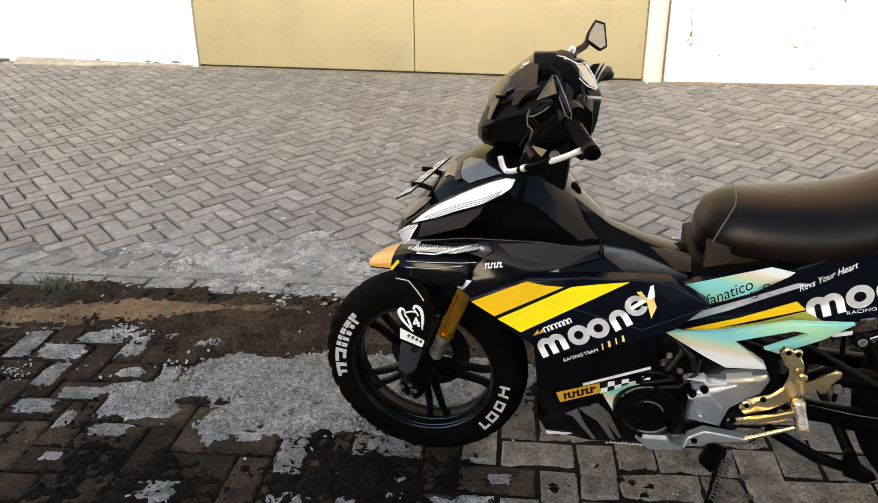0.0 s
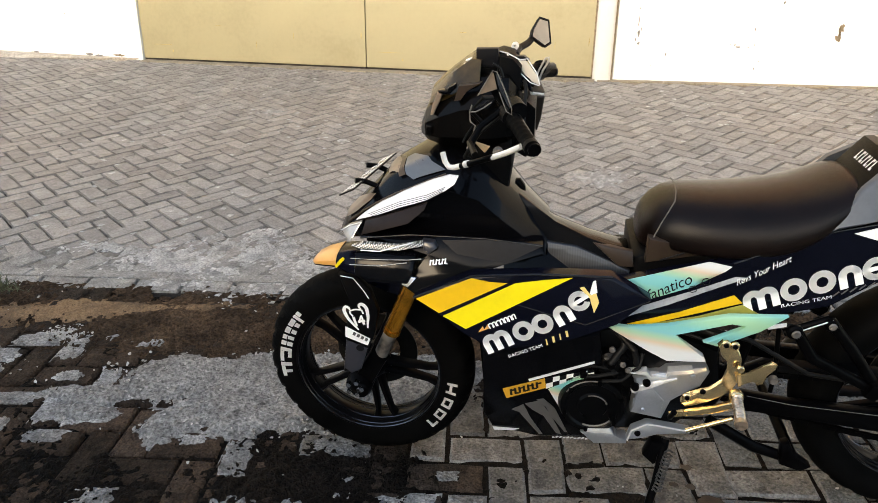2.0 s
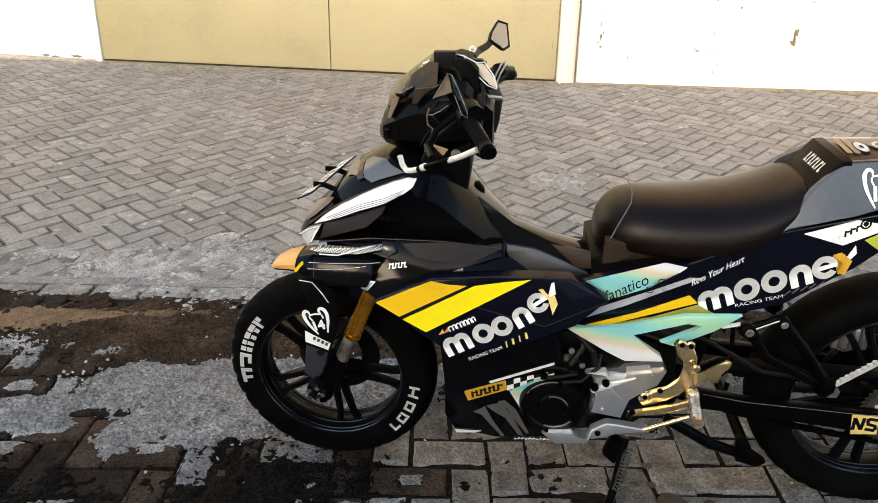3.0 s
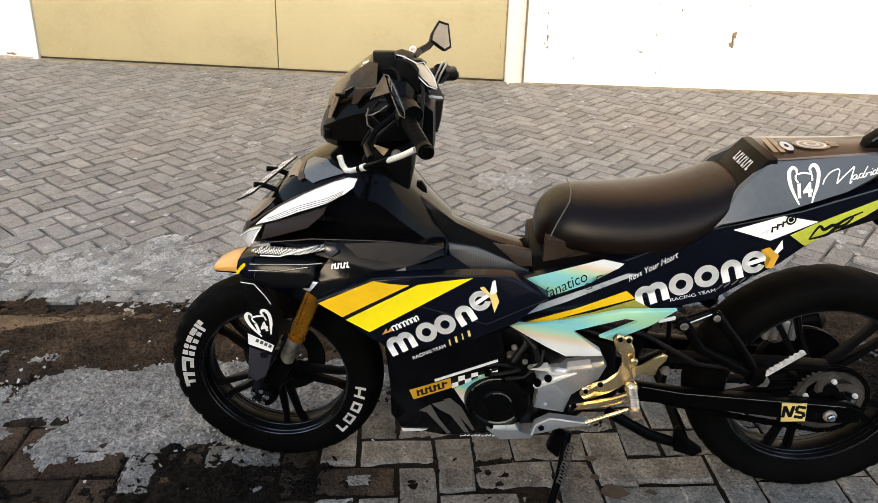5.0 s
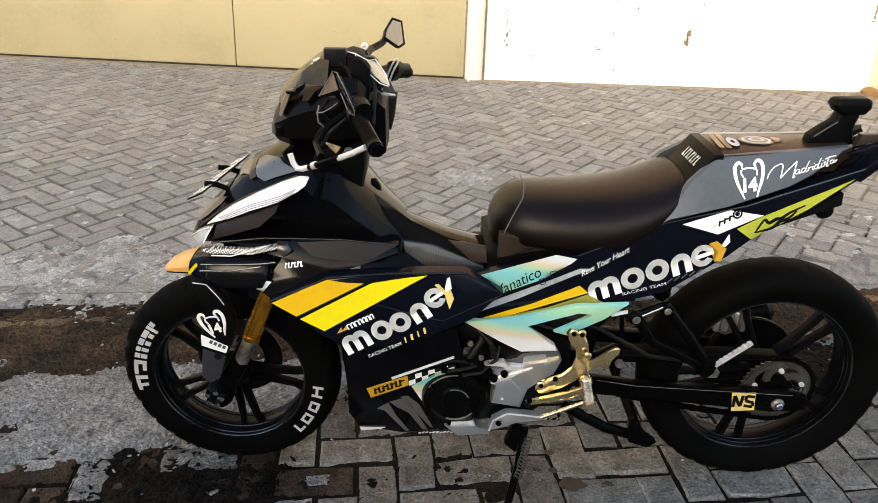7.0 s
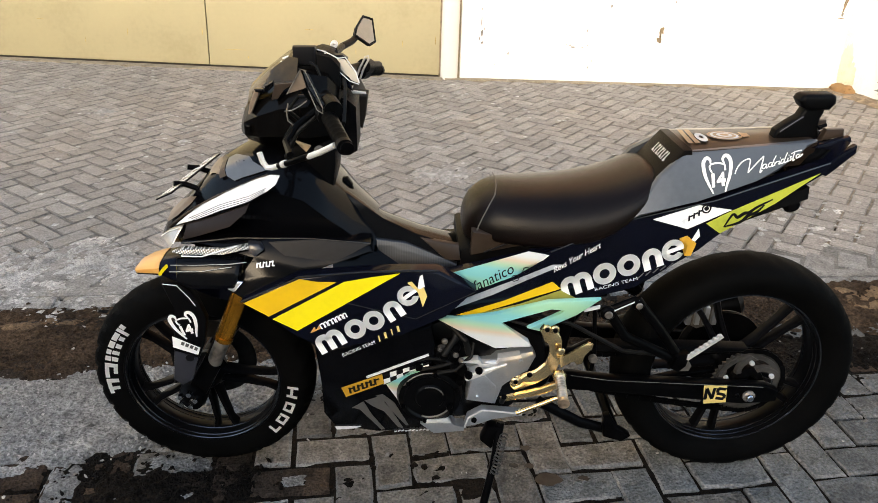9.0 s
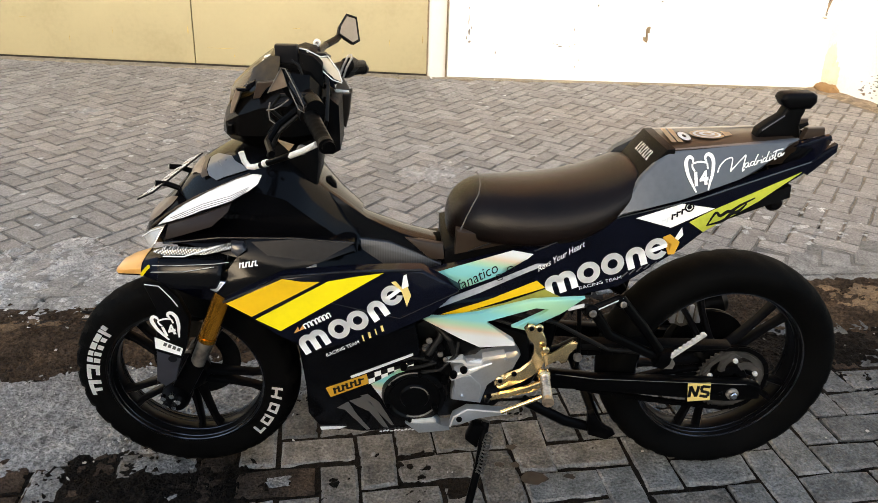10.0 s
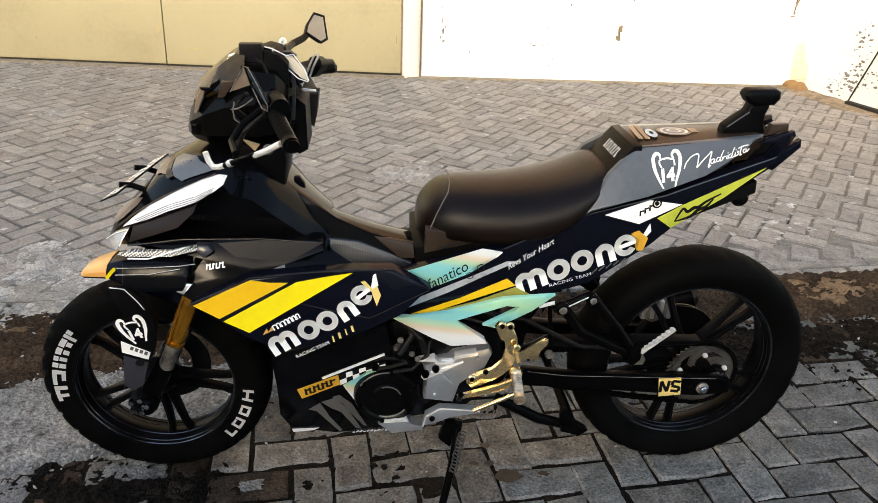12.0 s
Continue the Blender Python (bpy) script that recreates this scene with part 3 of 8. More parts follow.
def lay(thing, places, l, w, material, near, lift=0.003, tilt=0.7, name="paver", edge=None, bevel=0.0048, worn=0.0022, gap=0.0043):
    """The nearest blocks as parts of their own, the rest joined."""
    shared = [paver_mesh(name, l, w, material, k, edge=edge, bevel=bevel, worn=worn, gap=gap) for k in range(9)]
    rnd = random.Random(len(places))
    places = sorted(places, key=lambda p: near(p[0], p[1]))
    verts, faces, slots = [], [], []
    for n, (x, y, t) in enumerate(places):
        me = shared[rnd.randrange(9)]
        m = pose(x, y, rnd.gauss(0, lift), rnd.gauss(0, tilt), rnd.gauss(0, tilt), t + rnd.choice((0, 180)) + rnd.gauss(0, 0.5))
        if n < 295:
            ob = new(name, me)
            ob.parent = thing
            ob.matrix_local = m
        else:
            k0 = len(verts)
            verts += [tuple(m @ v.co) for v in me.vertices]
            faces += [tuple(k0 + i for i in p.vertices) for p in me.polygons]
            slots += [p.material_index for p in me.polygons]
    if verts:
        me = bpy.data.meshes.new("far_pavers")
        me.from_pydata(verts, [], faces)
        me.materials.append(material)
        if edge:
            me.materials.append(edge)
            me.polygons.foreach_set("material_index", slots)
        ob = new("far_pavers", me)
        ob.parent = thing
        tagged(ob, kind="stuff")


def block_bed(name, pts, z, material, label):
    bm = bmesh.new()
    bm.faces.new([bm.verts.new((x, y, z)) for x, y in pts])
    return on_ground(part(name, bm, material, smooth=False), label, "paving")


drive = block_bed("driveway", [(-14, KERB(-14) + .2), (6, KERB(6) + .2), (6, 6.4), (-14, 5.95)], -0.019, m_sand_bed, "grey block-paved driveway in herringbone rising to the gate")
kerb = block_bed("kerb", [(-12, KERB(-12) - .07), (6, KERB(6) - .07), (6, KERB(6) + .22), (-12, KERB(-12) + .22)], -0.017, m_sand_bed, "kerb edge of slanted and straight concrete blocks")
road = block_bed("road", [(-9, -4), (7, -4), (7, KERB(7) - .07), (-9, KERB(-9) - .07)], -0.021, m_sand_bed, "worn road of dark brick pavers, partly under soil")
# concrete strip between the two kerb rows
bm = bmesh.new()
for k in range(16):
    x0 = -6 + 0.6 * k
    c = [(x0 + .004, KERB(x0) + .028), (x0 + .596, KERB(x0 + .6) + .028), (x0 + .596, KERB(x0 + .6) + .088), (x0 + .004, KERB(x0) + .088)]
    top = [bm.verts.new((x, y, 0.001)) for x, y in c]
    low = [bm.verts.new((x, y, -0.03)) for x, y in c]
    bm.faces.new(top)
    for i in range(4):
        bm.faces.new((top[(i + 1) % 4], top[i], low[i], low[(i + 1) % 4]))
bmesh.ops.recalc_face_normals(bm, faces=bm.faces[:])
fill = bmesh.new()
fill.faces.new([fill.verts.new((x, KERB(x) + d, -0.007)) for x, d in ((-12, .09), (6, .09), (6, .34), (-12, .34))])
part("joint_mortar", fill, m_infill, kerb, "mortar between kerb and drive", smooth=False)
part("edging_strip", bm, m_kerbst, kerb, "rough concrete edging strip", smooth=False)


# ---- walls and gate ----
def plaster(name, base, tint):
    m = mat(name, base, rough=0.85, var=0.05, scale=1.4, fine=60, bump=0.25, bump_scale=45, dark=tint)
    return m


m_wall = plaster("white_lime_paint", (0.78, 0.765, 0.73), (0.68, 0.655, 0.6))
m_gate = mat("cream_painted_steel", (0.305, 0.262, 0.148), rough=0.42, var=0.06, scale=1.6, fine=30, bump=0.06, bump_scale=8, dark=(0.262, 0.222, 0.122))
m_gap = mat("dark_gap", (0.02, 0.015, 0.01), rough=0.9, bump=0.0)
m_postpaint = plaster("greyed_lime_paint", (0.60, 0.58, 0.54), (0.5, 0.48, 0.44))
m_bare = mat("bare_brown_render", (0.2, 0.15, 0.095), rough=0.95, var=0.3, scale=30, bump=0.4)
m_speck = mat("grey_flaking", (0.19, 0.18, 0.165), rough=0.95, var=0.2, scale=30, bump=0.3)
m_ochre = mat("ochre_stained_plaster", (0.27, 0.15, 0.06), rough=0.9, var=0.2, scale=12, bump=0.3)
m_strip = stone("trodden_sand", (0.26, 0.19, 0.125), (0.33, 0.245, 0.16), blotch=0.5, speck=0.5, rand=0)
m_bounce = mat("yellow_bounce_paint", (0.78, 0.70, 0.50), rough=0.88, var=0.12, scale=9, bump=0.2)
m_rust = mat("rusty_scuff", (0.40, 0.29, 0.11), rough=0.9, var=0.3, scale=40, bump=0.2)


def wall_block(name, x0, x1, material, label, y=WALL_Y, thick=0.22, top=8.0, kind="structure", category="wall"):
    bm = bmesh.new()
    box(bm, x0, x1, y, y + thick, WALL_Z - 0.6, WALL_Z + top, 0.006)
    return tagged(part(name, bm, material, smooth=False), label, category, kind=kind)


wall_w = wall_block("wall_west", -14.0, -5.004, m_wall, "white limewashed wall beside the gate", y=WALL_Y - 0.01)
EAST = Matrix.Translation((-0.385, WALL_Y + 0.03, 0)) @ Matrix.Rotation(radians(4.2), 4, "Z")       # the east wall turns a little back from the gate
CORNER = 3.14                                                                                            # its length to the corner
# unseen upper wall, coloured to throw brown reflections onto the bodywork
m_upper = mat("ochre_reflection_render", (0.40, 0.265, 0.185), rough=0.85, var=0.12, scale=1.2, fine=40, bump=0.2)


def east_block(name, z0, z1, material, label):
    bm = bmesh.new()
    box(bm, 0, CORNER + 0.2, 0, 0.22, z0, z1, 0.006)
    bmesh.ops.transform(bm, matrix=EAST, verts=bm.verts[:])
    return tagged(part(name, bm, material, smooth=False), label, "wall", kind="structure")


wall_e = east_block("wall_east", WALL_Z - 0.6, WALL_Z + 2.2, m_wall, "white limewashed wall with flaking specks")
east_block("wall_upper", WALL_Z + 2.2, WALL_Z + 8.0, m_upper, "unseen ochre upper wall, added for warm reflections")
bm = bmesh.new()
secs = []
for z in (WALL_Z - 0.5, WALL_Z + 0.95, WALL_Z + 2.5, WALL_Z + 8.0):
    secs.append([(-0.552 + 0.0798 * (1 - math.cos(math.pi * k / 10)), WALL_Y + 0.032 - 0.045 * math.sin(math.pi * k / 10), z) for k in range(11)] + [(-0.3925, WALL_Y + 0.2, z), (-0.552, WALL_Y + 0.2, z)])
loft(bm, secs)
post = tagged(part("gate_post", bm, m_postpaint), "rounded white plaster gate post", "post", kind="structure")
# brown strips that paint the shaded lines along the post
for x0, x1 in ((-0.560, -0.549), (-0.399, -0.389)):
    bm = bmesh.new()
    box(bm, x0, x1, WALL_Y + 0.008, WALL_Y + 0.03, WALL_Z - 0.4, WALL_Z + 2.2)
    part("seam", bm, m_bare, post, "brown strip painted for the shaded seam beside the post", smooth=False)
bm = bmesh.new()
box(bm, -0.545, -0.400, WALL_Y - 0.016, WALL_Y + 0.03, WALL_Z + 0.985, WALL_Z + 0.993)
part("groove", bm, m_bare, post, "dark line across the post", smooth=False)
bm = bmesh.new()
box(bm, -0.56, -0.36, WALL_Y + 0.06, WALL_Y + 0.1, WALL_Z - 0.3, WALL_Z + 4)
tagged(part("wall_return", bm, m_wall, smooth=False), "white wall return behind the post", "wall", kind="structure")
# gate: two sheet-steel leaves with folded edges
for n, (x0, x1) in enumerate(((-5.0, -2.580), (-2.572, -0.555))):
    bm = bmesh.new()
    box(bm, x0, x1, WALL_Y + 0.012, WALL_Y + 0.052, WALL_Z + 0.025, WALL_Z + 5.2, 0.004)
    leaf = tagged(part("gate_leaf", bm, m_gate, smooth=False), "cream painted sheet steel gate leaf, shut", "gate", "gate leaves")
    for x, z, w, h in ((x0 + 0.9, 0.35, 0.10, 0.006), (x0 + 0.35, 0.10, 0.016, 0.03), (x0 + 1.7, 0.27, 0.007, 0.08), (x1 - 0.04, 0.30, 0.012, 0.09), (x0 + 0.25, 0.16, 0.35, 0.005), (x0 + 1.3, 0.19, 0.006, 0.1)):
        bm = bmesh.new()
        k = 7
        vs = [bm.verts.new((x + w / 2 * math.cos(2 * math.pi * i / k) * random.uniform(.5, 1), WALL_Y + 0.0105, WALL_Z + z + h / 2 * math.sin(2 * math.pi * i / k) * random.uniform(.5, 1))) for i in range(k)]
        bm.faces.new(vs)
        part("scuff", bm, m_rust, leaf, smooth=False)
    # dark strip that paints the shade in the gap below the leaf
    bm = bmesh.new()
    box(bm, x0, x1, WALL_Y + 0.02, WALL_Y + 0.045, WALL_Z - 0.05, WALL_Z + 0.024)
    part("bottom_gap", bm, m_gap, leaf, "dark rusty strip painted for the shaded gap under the gate", smooth=False)
# dark strip that paints the shade in the seam between leaves
bm = bmesh.new()
box(bm, -2.5798, -2.5722, WALL_Y + 0.03, WALL_Y + 0.06, WALL_Z - 0.05, WALL_Z + 5.2)
tagged(part("gate_seam", bm, m_gap, smooth=False), "dark strip painted for the shade between the gate leaves", "gate", kind="structure")
# unseen; added so the seat and top panels reflect a tall facade
bm = bmesh.new()
box(bm, -5.004, -0.50, WALL_Y + 0.06, WALL_Y + 0.24, WALL_Z + 5.2, WALL_Z + 8.0)
tagged(part("lintel_wall", bm, m_wall, smooth=False), "unseen white wall added over the gate", "wall", kind="structure")
# concrete threshold along the gate and the east wall
bm = bmesh.new()
for k in range(8):
    x0, x1 = -5.0 + 0.56 * k, -5.0 + 0.56 * k + 0.556
    top = [(x0, 5.835, .004), (x1, 5.835, .004), (x1, 5.945, .007), (x0, 5.945, .007)]
    loft(bm, [[(x, y, -.03) for x, y, z in top], top])
on_ground(part("threshold", bm, m_sill, smooth=False), "worn pale concrete threshold along the gate", "threshold")
bm = bmesh.new()
for k in range(6):
    u0, u1 = -0.12 + 0.53 * k, -0.12 + 0.53 * k + 0.526
    foot = [EAST @ Vector((u, v, 0)) for u, v in ((u0, -0.05), (u1, -0.05), (u1, 0.03), (u0, 0.03))]
    top = [(p.x, p.y / math.cos(radians(SLOPE)), h) for p, h in zip(foot, (.004, .004, .008, .008))]
    loft(bm, [[(x, y, -.03) for x, y, z in top], top])
on_ground(part("threshold", bm, m_sill, smooth=False), "low worn concrete strip at the foot of the white wall", "threshold")
# sill below the west wall
bm = bmesh.new()
loft(bm, [[(-7.45, 5.70, -.02), (-5.35, 5.86, -.02), (-5.02, 5.93, -.02), (-7.7, 5.93, -.02)], [(-7.42, 5.74, .026), (-5.4, 5.84, .022), (-5.05, 5.90, .018), (-7.6, 5.93, .05)]])
on_ground(part("sill", bm, m_palesill, smooth=False), "pale concrete sill at the foot of the wall", "sill")
bm = bmesh.new()
loft(bm, [[(-14, 5.6, -.02), (-7.72, 5.74, -.02), (-7.72, 5.95, -.02), (-14, 5.95, -.02)], [(-14, 5.62, .02), (-7.72, 5.76, .02), (-7.72, 5.95, .02), (-14, 5.95, .02)]])
on_ground(part("gutter_strip", bm, m_roadst, smooth=False), "dark gutter strip by the wall", "gutter")


def fleck(x, z, w, h, material, seed, y=None, thing=None, turn=0.0, out=0.0025):
    """A flaked or stained spot; on the east wall unless y names another plane."""
    rnd = random.Random(seed)
    bm = bmesh.new()
    k = 11
    pts = []
    for i in range(k):
        a = 2 * math.pi * i / k
        r = rnd.uniform(0.45, 1.0)
        u, v = w / 2 * r * math.cos(a), h / 2 * r * math.sin(a)
        px_, pz_ = x + u * math.cos(turn) - v * math.sin(turn), z + u * math.sin(turn) + v * math.cos(turn)
        pts.append(bm.verts.new(EAST @ Vector((px_ + 0.385, -out, pz_)) if y is None else (px_, y, pz_)))
    bm.faces.new(pts)
    part("flake", bm, material, thing or wall_e, smooth=False)


fleck(1.262, 1.06, .05, .09, m_bare, 1)
fleck(1.249, .99, .045, .075, m_bare, 2, turn=0.4)
fleck(1.254, 1.03, .03, .12, m_bare, 3)
for k, (x, z, w, h) in enumerate(((.526, .92, .05, .02), (.50, .935, .02, .015), (.47, .94, .014, .01), (.629, 1.056, .014, .04), (.60, .92, .02, .012), (.64, .94, .018, .012), (.687, .815, .014, .02),
                                  (.66, .76, .012, .03), (.004, .851, .016, .035), (-.216, 1.003, .022, .09), (-.222, 1.10, .01, .1), (-.21, .93, .03, .03), (-.225, 1.198, .012, .03),
                                  (-.235, .96, .012, .05), (-.20, 1.04, .01, .04), (.8, 1.25, .02, .03), (1.30, 1.30, .02, .02), (.62, 1.3, .02, .012), (-.1, .76, .012, .012))):
    fleck(x + 0.028 * (x + 0.385), z - 0.012, w, h, m_speck, k + 10)
fleck(2.69, 1.30, .030, .16, m_bare, 40, turn=-0.12)
fleck(2.702, 1.38, .026, .16, m_bare, 41, out=0.0029)
fleck(2.686, 1.235, .026, .05, m_speck, 43, out=0.0033)
fleck(2.681, 1.208, .062, .016, m_bare, 42, out=0.0037)
for k in range(14):
    rx_ = random.Random(k).uniform(-7.4, -5.2)
    fleck(rx_, WALL_Z + random.Random(k + 50).uniform(.012, .04), random.Random(k).uniform(.04, .16), .03, m_bare if k % 3 else m_speck, k + 60, WALL_Y - 0.0125, wall_w)
fleck(-5.9, 1.05, .02, .02, m_speck, 90, WALL_Y - 0.0125, wall_w)
fleck(-6.9, .86, .02, .03, m_speck, 91, WALL_Y - 0.0125, wall_w)

# side wall from the corner towards the road
FOOT = EAST @ Vector((CORNER, 0, 0))
SIDE0, SIDE_DIR = Vector((FOOT.x, FOOT.y, 0)), Vector((0.397, -0.918, 0)).normalized()
SN = Vector((SIDE_DIR.y, -SIDE_DIR.x, 0))
RISE = math.tan(radians(SLOPE))


def on_side(d, out, z):
    p = SIDE0 + SIDE_DIR * d + SN * out
    return (p.x, p.y, z)


def side_foot(d, out, h):
    """A point h over the sloping ground beside the side wall."""
    x, y, z = on_side(d, out, 0)
    return (x, y, y * RISE + h)


bm = bmesh.new()
loft(bm, [[on_side(-0.3, 0, -1), on_side(3.75, 0, -1), on_side(3.75, -0.2, -1), on_side(-0.3, -0.2, -1)], [on_side(-0.3, 0, 4.8), on_side(3.75, 0, 4.8), on_side(3.75, -0.2, 4.8), on_side(-0.3, -0.2, 4.8)]])
wall_s = tagged(part("wall_side", bm, m_wall, smooth=False), "white limewashed side wall with grey mould patches", "wall", kind="structure")


def side_fleck(d, z, w, h, seed, material, out=0.003, k=13, low=0.3):
    rnd = random.Random(seed)
    bm = bmesh.new()
    ring = []
    for i in range(k):
        r = rnd.uniform(low, 1)
        ring.append(bm.verts.new(on_side(d + w / 2 * r * math.cos(2 * math.pi * i / k), out, z + h / 2 * r * math.sin(2 * math.pi * i / k))))
    bm.faces.new(ring)
    part("flake", bm, material, wall_s, smooth=False)


# flaking and mould in loose clusters
for k in range(150):
    rnd = random.Random(300 + k)
    cd, cz, sd, sz = ((0.55, 0.78, 0.05, 0.05), (0.50, 0.71, 0.07, 0.04), (0.62, 1.05, 0.06, 0.08), (0.62, 0.82, 0.07, 0.06), (0.72, 0.78, 0.09, 0.07))[k % 5]
    d, z = rnd.gauss(cd, sd), rnd.gauss(cz, sz)
    if z > (SIDE0.y + SIDE_DIR.y * d) * RISE + 0.03 and d > 0.35:
        big = rnd.random() ** 2.5
        side_fleck(d, z, 0.008 + 0.06 * big, 0.006 + 0.028 * big, k, m_bare if k % 6 == 1 else m_speck, out=0.002 + 0.0004 * (k % 7))
# yellow light bounced in the corner, painted on the side wall
side_fleck(0.06, 0.82, .14, .44, 501, m_bounce, out=0.002, k=40, low=0.8)
side_fleck(0.09, 0.77, .20, .26, 502, m_bounce, out=0.0024, k=40, low=0.75)
bm = bmesh.new()
bmesh.ops.create_icosphere(bm, subdivisions=4, radius=1)
for v in bm.verts:
    n_ = 1 + 0.16 * noise.noise(v.co * 1.9) + 0.10 * noise.noise(v.co * 5.3) + 0.05 * noise.noise(v.co * 13)
    flat = 0.75 + 0.25 * min(1, abs(v.co.x))
    x, y, z = side_foot(0.10 + v.co.x * 0.12 * n_, 0.02 - v.co.y * 0.055 * n_, 0.01 + max(-0.03, v.co.z) * 0.072 * n_ * flat)
    v.co = Vector((x, y, z))
tagged(part("plaster_lump", bm, m_ochre), "broken ochre plaster lump in the wall corner", "rubble")
# trodden sandy strip along the foot of the side wall
bm = bmesh.new()
rings = []
for k in range(41):
    d = -0.06 + 0.05 * k
    wide = 0.13 + 0.03 * noise.noise(Vector((d * 4, 0, 7))) + 0.015 * noise.noise(Vector((d * 15, 3, 7)))
    rings.append([side_foot(d, 0, -0.01), side_foot(d, 0, 0.022 + 0.006 * noise.noise(Vector((d * 9, 1, 2)))), side_foot(d, wide * 0.45, 0.011 + 0.004 * noise.noise(Vector((d * 12, 4, 2)))),
                  side_foot(d, wide * 0.8, 0.005), side_foot(d, wide, -0.008)])
loft(bm, rings)
tagged(part("sand_strip", bm, m_strip), "trodden sandy strip at the foot of the side wall", "sand", kind="structure")
bm = bmesh.new()
prism_pts = [side_foot(0.63, 0.01, 0.012), side_foot(1.9, 0.01, 0.012), side_foot(1.9, 0.05, 0.012), side_foot(0.63, 0.05, 0.012)]
loft(bm, [prism_pts, [(x, y, z + 0.024) for x, y, z in prism_pts]])
tagged(part("ledge", bm, m_gap, smooth=False), "dark brown ledge at the foot of the side wall", "ledge", kind="structure")
bm = bmesh.new()
tube(bm, [side_foot(0.63, 0.02, 0.03), on_side(0.772, 0.014, 0.976), on_side(0.98, 0.010, 1.54)], 0.006, 8)
tagged(part("leaning_rod", bm, m_gap), "thin dark rod leaning along the side wall", "rod")

# unseen walls, added to close the place; the south one shades the machine
# kept pale to bounce light onto the machine's left side
m_unseenwall = mat("cream_unseen_wall", (0.72, 0.69, 0.62), rough=0.85, var=0.15, scale=0.8, bump=0.2)
bm = bmesh.new()
box(bm, -16, 16, -5.4, -5.0, -3, 2.5, 0.01)
tagged(part("wall_south", bm, m_unseenwall, smooth=False), "unseen plain cream wall, added to shade the motorcycle", "wall", kind="structure")
bm = bmesh.new()
box(bm, -16.2, -16, -9.4, 7, -3, 4.5, 0.01)
tagged(part("wall_far_west", bm, m_unseenwall, smooth=False), "plain cream wall at the far end", "wall", kind="structure")

# ---- small things on the ground ----
def scatter(name, places, size, material, label, seed, category="stone", high=0.003):
    rnd = random.Random(seed)
    verts, faces = [], []
    base = [(1, 0, 0), (-1, 0, 0), (0, 1, 0), (0, -1, 0), (0, 0, 1), (0, 0, -1), (.6, .6, .5), (-.6, .6, .45), (.6, -.6, .4), (-.6, -.6, .5)]
    tri = [(0, 6, 8), (4, 8, 6), (4, 6, 7), (4, 7, 9), (4, 9, 8), (2, 7, 6), (1, 9, 7), (3, 8, 9), (0, 2, 6), (2, 1, 7), (1, 3, 9), (3, 0, 8), (0, 5, 2), (2, 5, 1), (1, 5, 3), (3, 5, 0)]
    for x, y in places:
        s = size * rnd.uniform(.4, 1.3)
        k0 = len(verts)
        m = pose(x, y, high + s * .3, rnd.uniform(-40, 40), rnd.uniform(-40, 40), rnd.uniform(0, 360))
        verts += [tuple(m @ (Vector((b[0] * 1.25, b[1] * .85, b[2] * .7)) * s * rnd.uniform(.45, 1.35))) for b in base]
        faces += [tuple(k0 + i for i in t) for t in tri]
    me = bpy.data.meshes.new(name)
    me.from_pydata(verts, [], faces)
    me.materials.append(material)
    ob = new(name, me)
    ob.matrix_world = GROUND
    return tagged(ob, label, category, kind="stuff")


rnd = random.Random(7)
scatter("rubble", [(rnd.gauss(-1.88, .034), rnd.gauss(1.575, .022)) for k in range(330)] + [(rnd.gauss(-2.08, .04), rnd.gauss(1.25, .02)) for k in range(40)]
        + [(rnd.gauss(-2.02, .12), rnd.gauss(1.38, .07)) for k in range(40)], 0.0044, m_rubble, "crumbled white mortar rubble", 1, "rubble")
scatter("pebble_litter", [(rnd.uniform(-2.8, 2.2), 0) for k in range(0)] + [(x, KERB(x) - rnd.uniform(.05, 1.0)) for x in [rnd.uniform(-2.8, 2.2) for k in range(420)]], 0.0036, m_pebble, "small dark pebbles and grit", 2)
scatter("white_grit", [(x, KERB(x) - rnd.uniform(.02, 1.0)) for x in [rnd.uniform(-2.4, 1.9) for k in range(120)]] + [(-1.45 + rnd.gauss(0, .02), 1.89 + rnd.gauss(0, .015)) for k in range(8)]
        + [(-1.54 + rnd.gauss(0, .05), 1.44 + rnd.gauss(0, .02)) for k in range(25)] + [(-1.14 + rnd.gauss(0, .03), 1.35 + rnd.gauss(0, .015)) for k in range(14)], 0.005, m_rubble, "white mortar crumbs", 3)
rnd = random.Random(17)
spots = [(rnd.uniform(-2.9, 2.2), rnd.uniform(.02, 1.1)) for k in range(9000)]
spots = [(x, KERB(x) - .05 - d) for x, d in spots]
spots = [s for s in spots if soil_cover(*s) > 0.06 and mortar_cover(*s) < 0][:3200]
scatter("soil_clods", [p for p in spots if split(*p) < 0], 0.0062, m_soil, "loose brown soil clods", 5, "soil", 0.008)
scatter("damp_clods", [p for p in spots if split(*p) >= 0], 0.0062, m_damp, "loose damp soil clods", 15, "soil", 0.008)
spots = [(rnd.uniform(-1.7, -0.4), rnd.uniform(1.1, 1.85)) for k in range(1500)]
scatter("mortar_crumbs", [s for s in spots if mortar_cover(*s) > 0.05][:420], 0.0046, m_dust, "loose grey mortar crumbs", 6, "rubble", 0.010)
# weed tuft in the kerb joint
bm = bmesh.new()
rnd = random.Random(11)
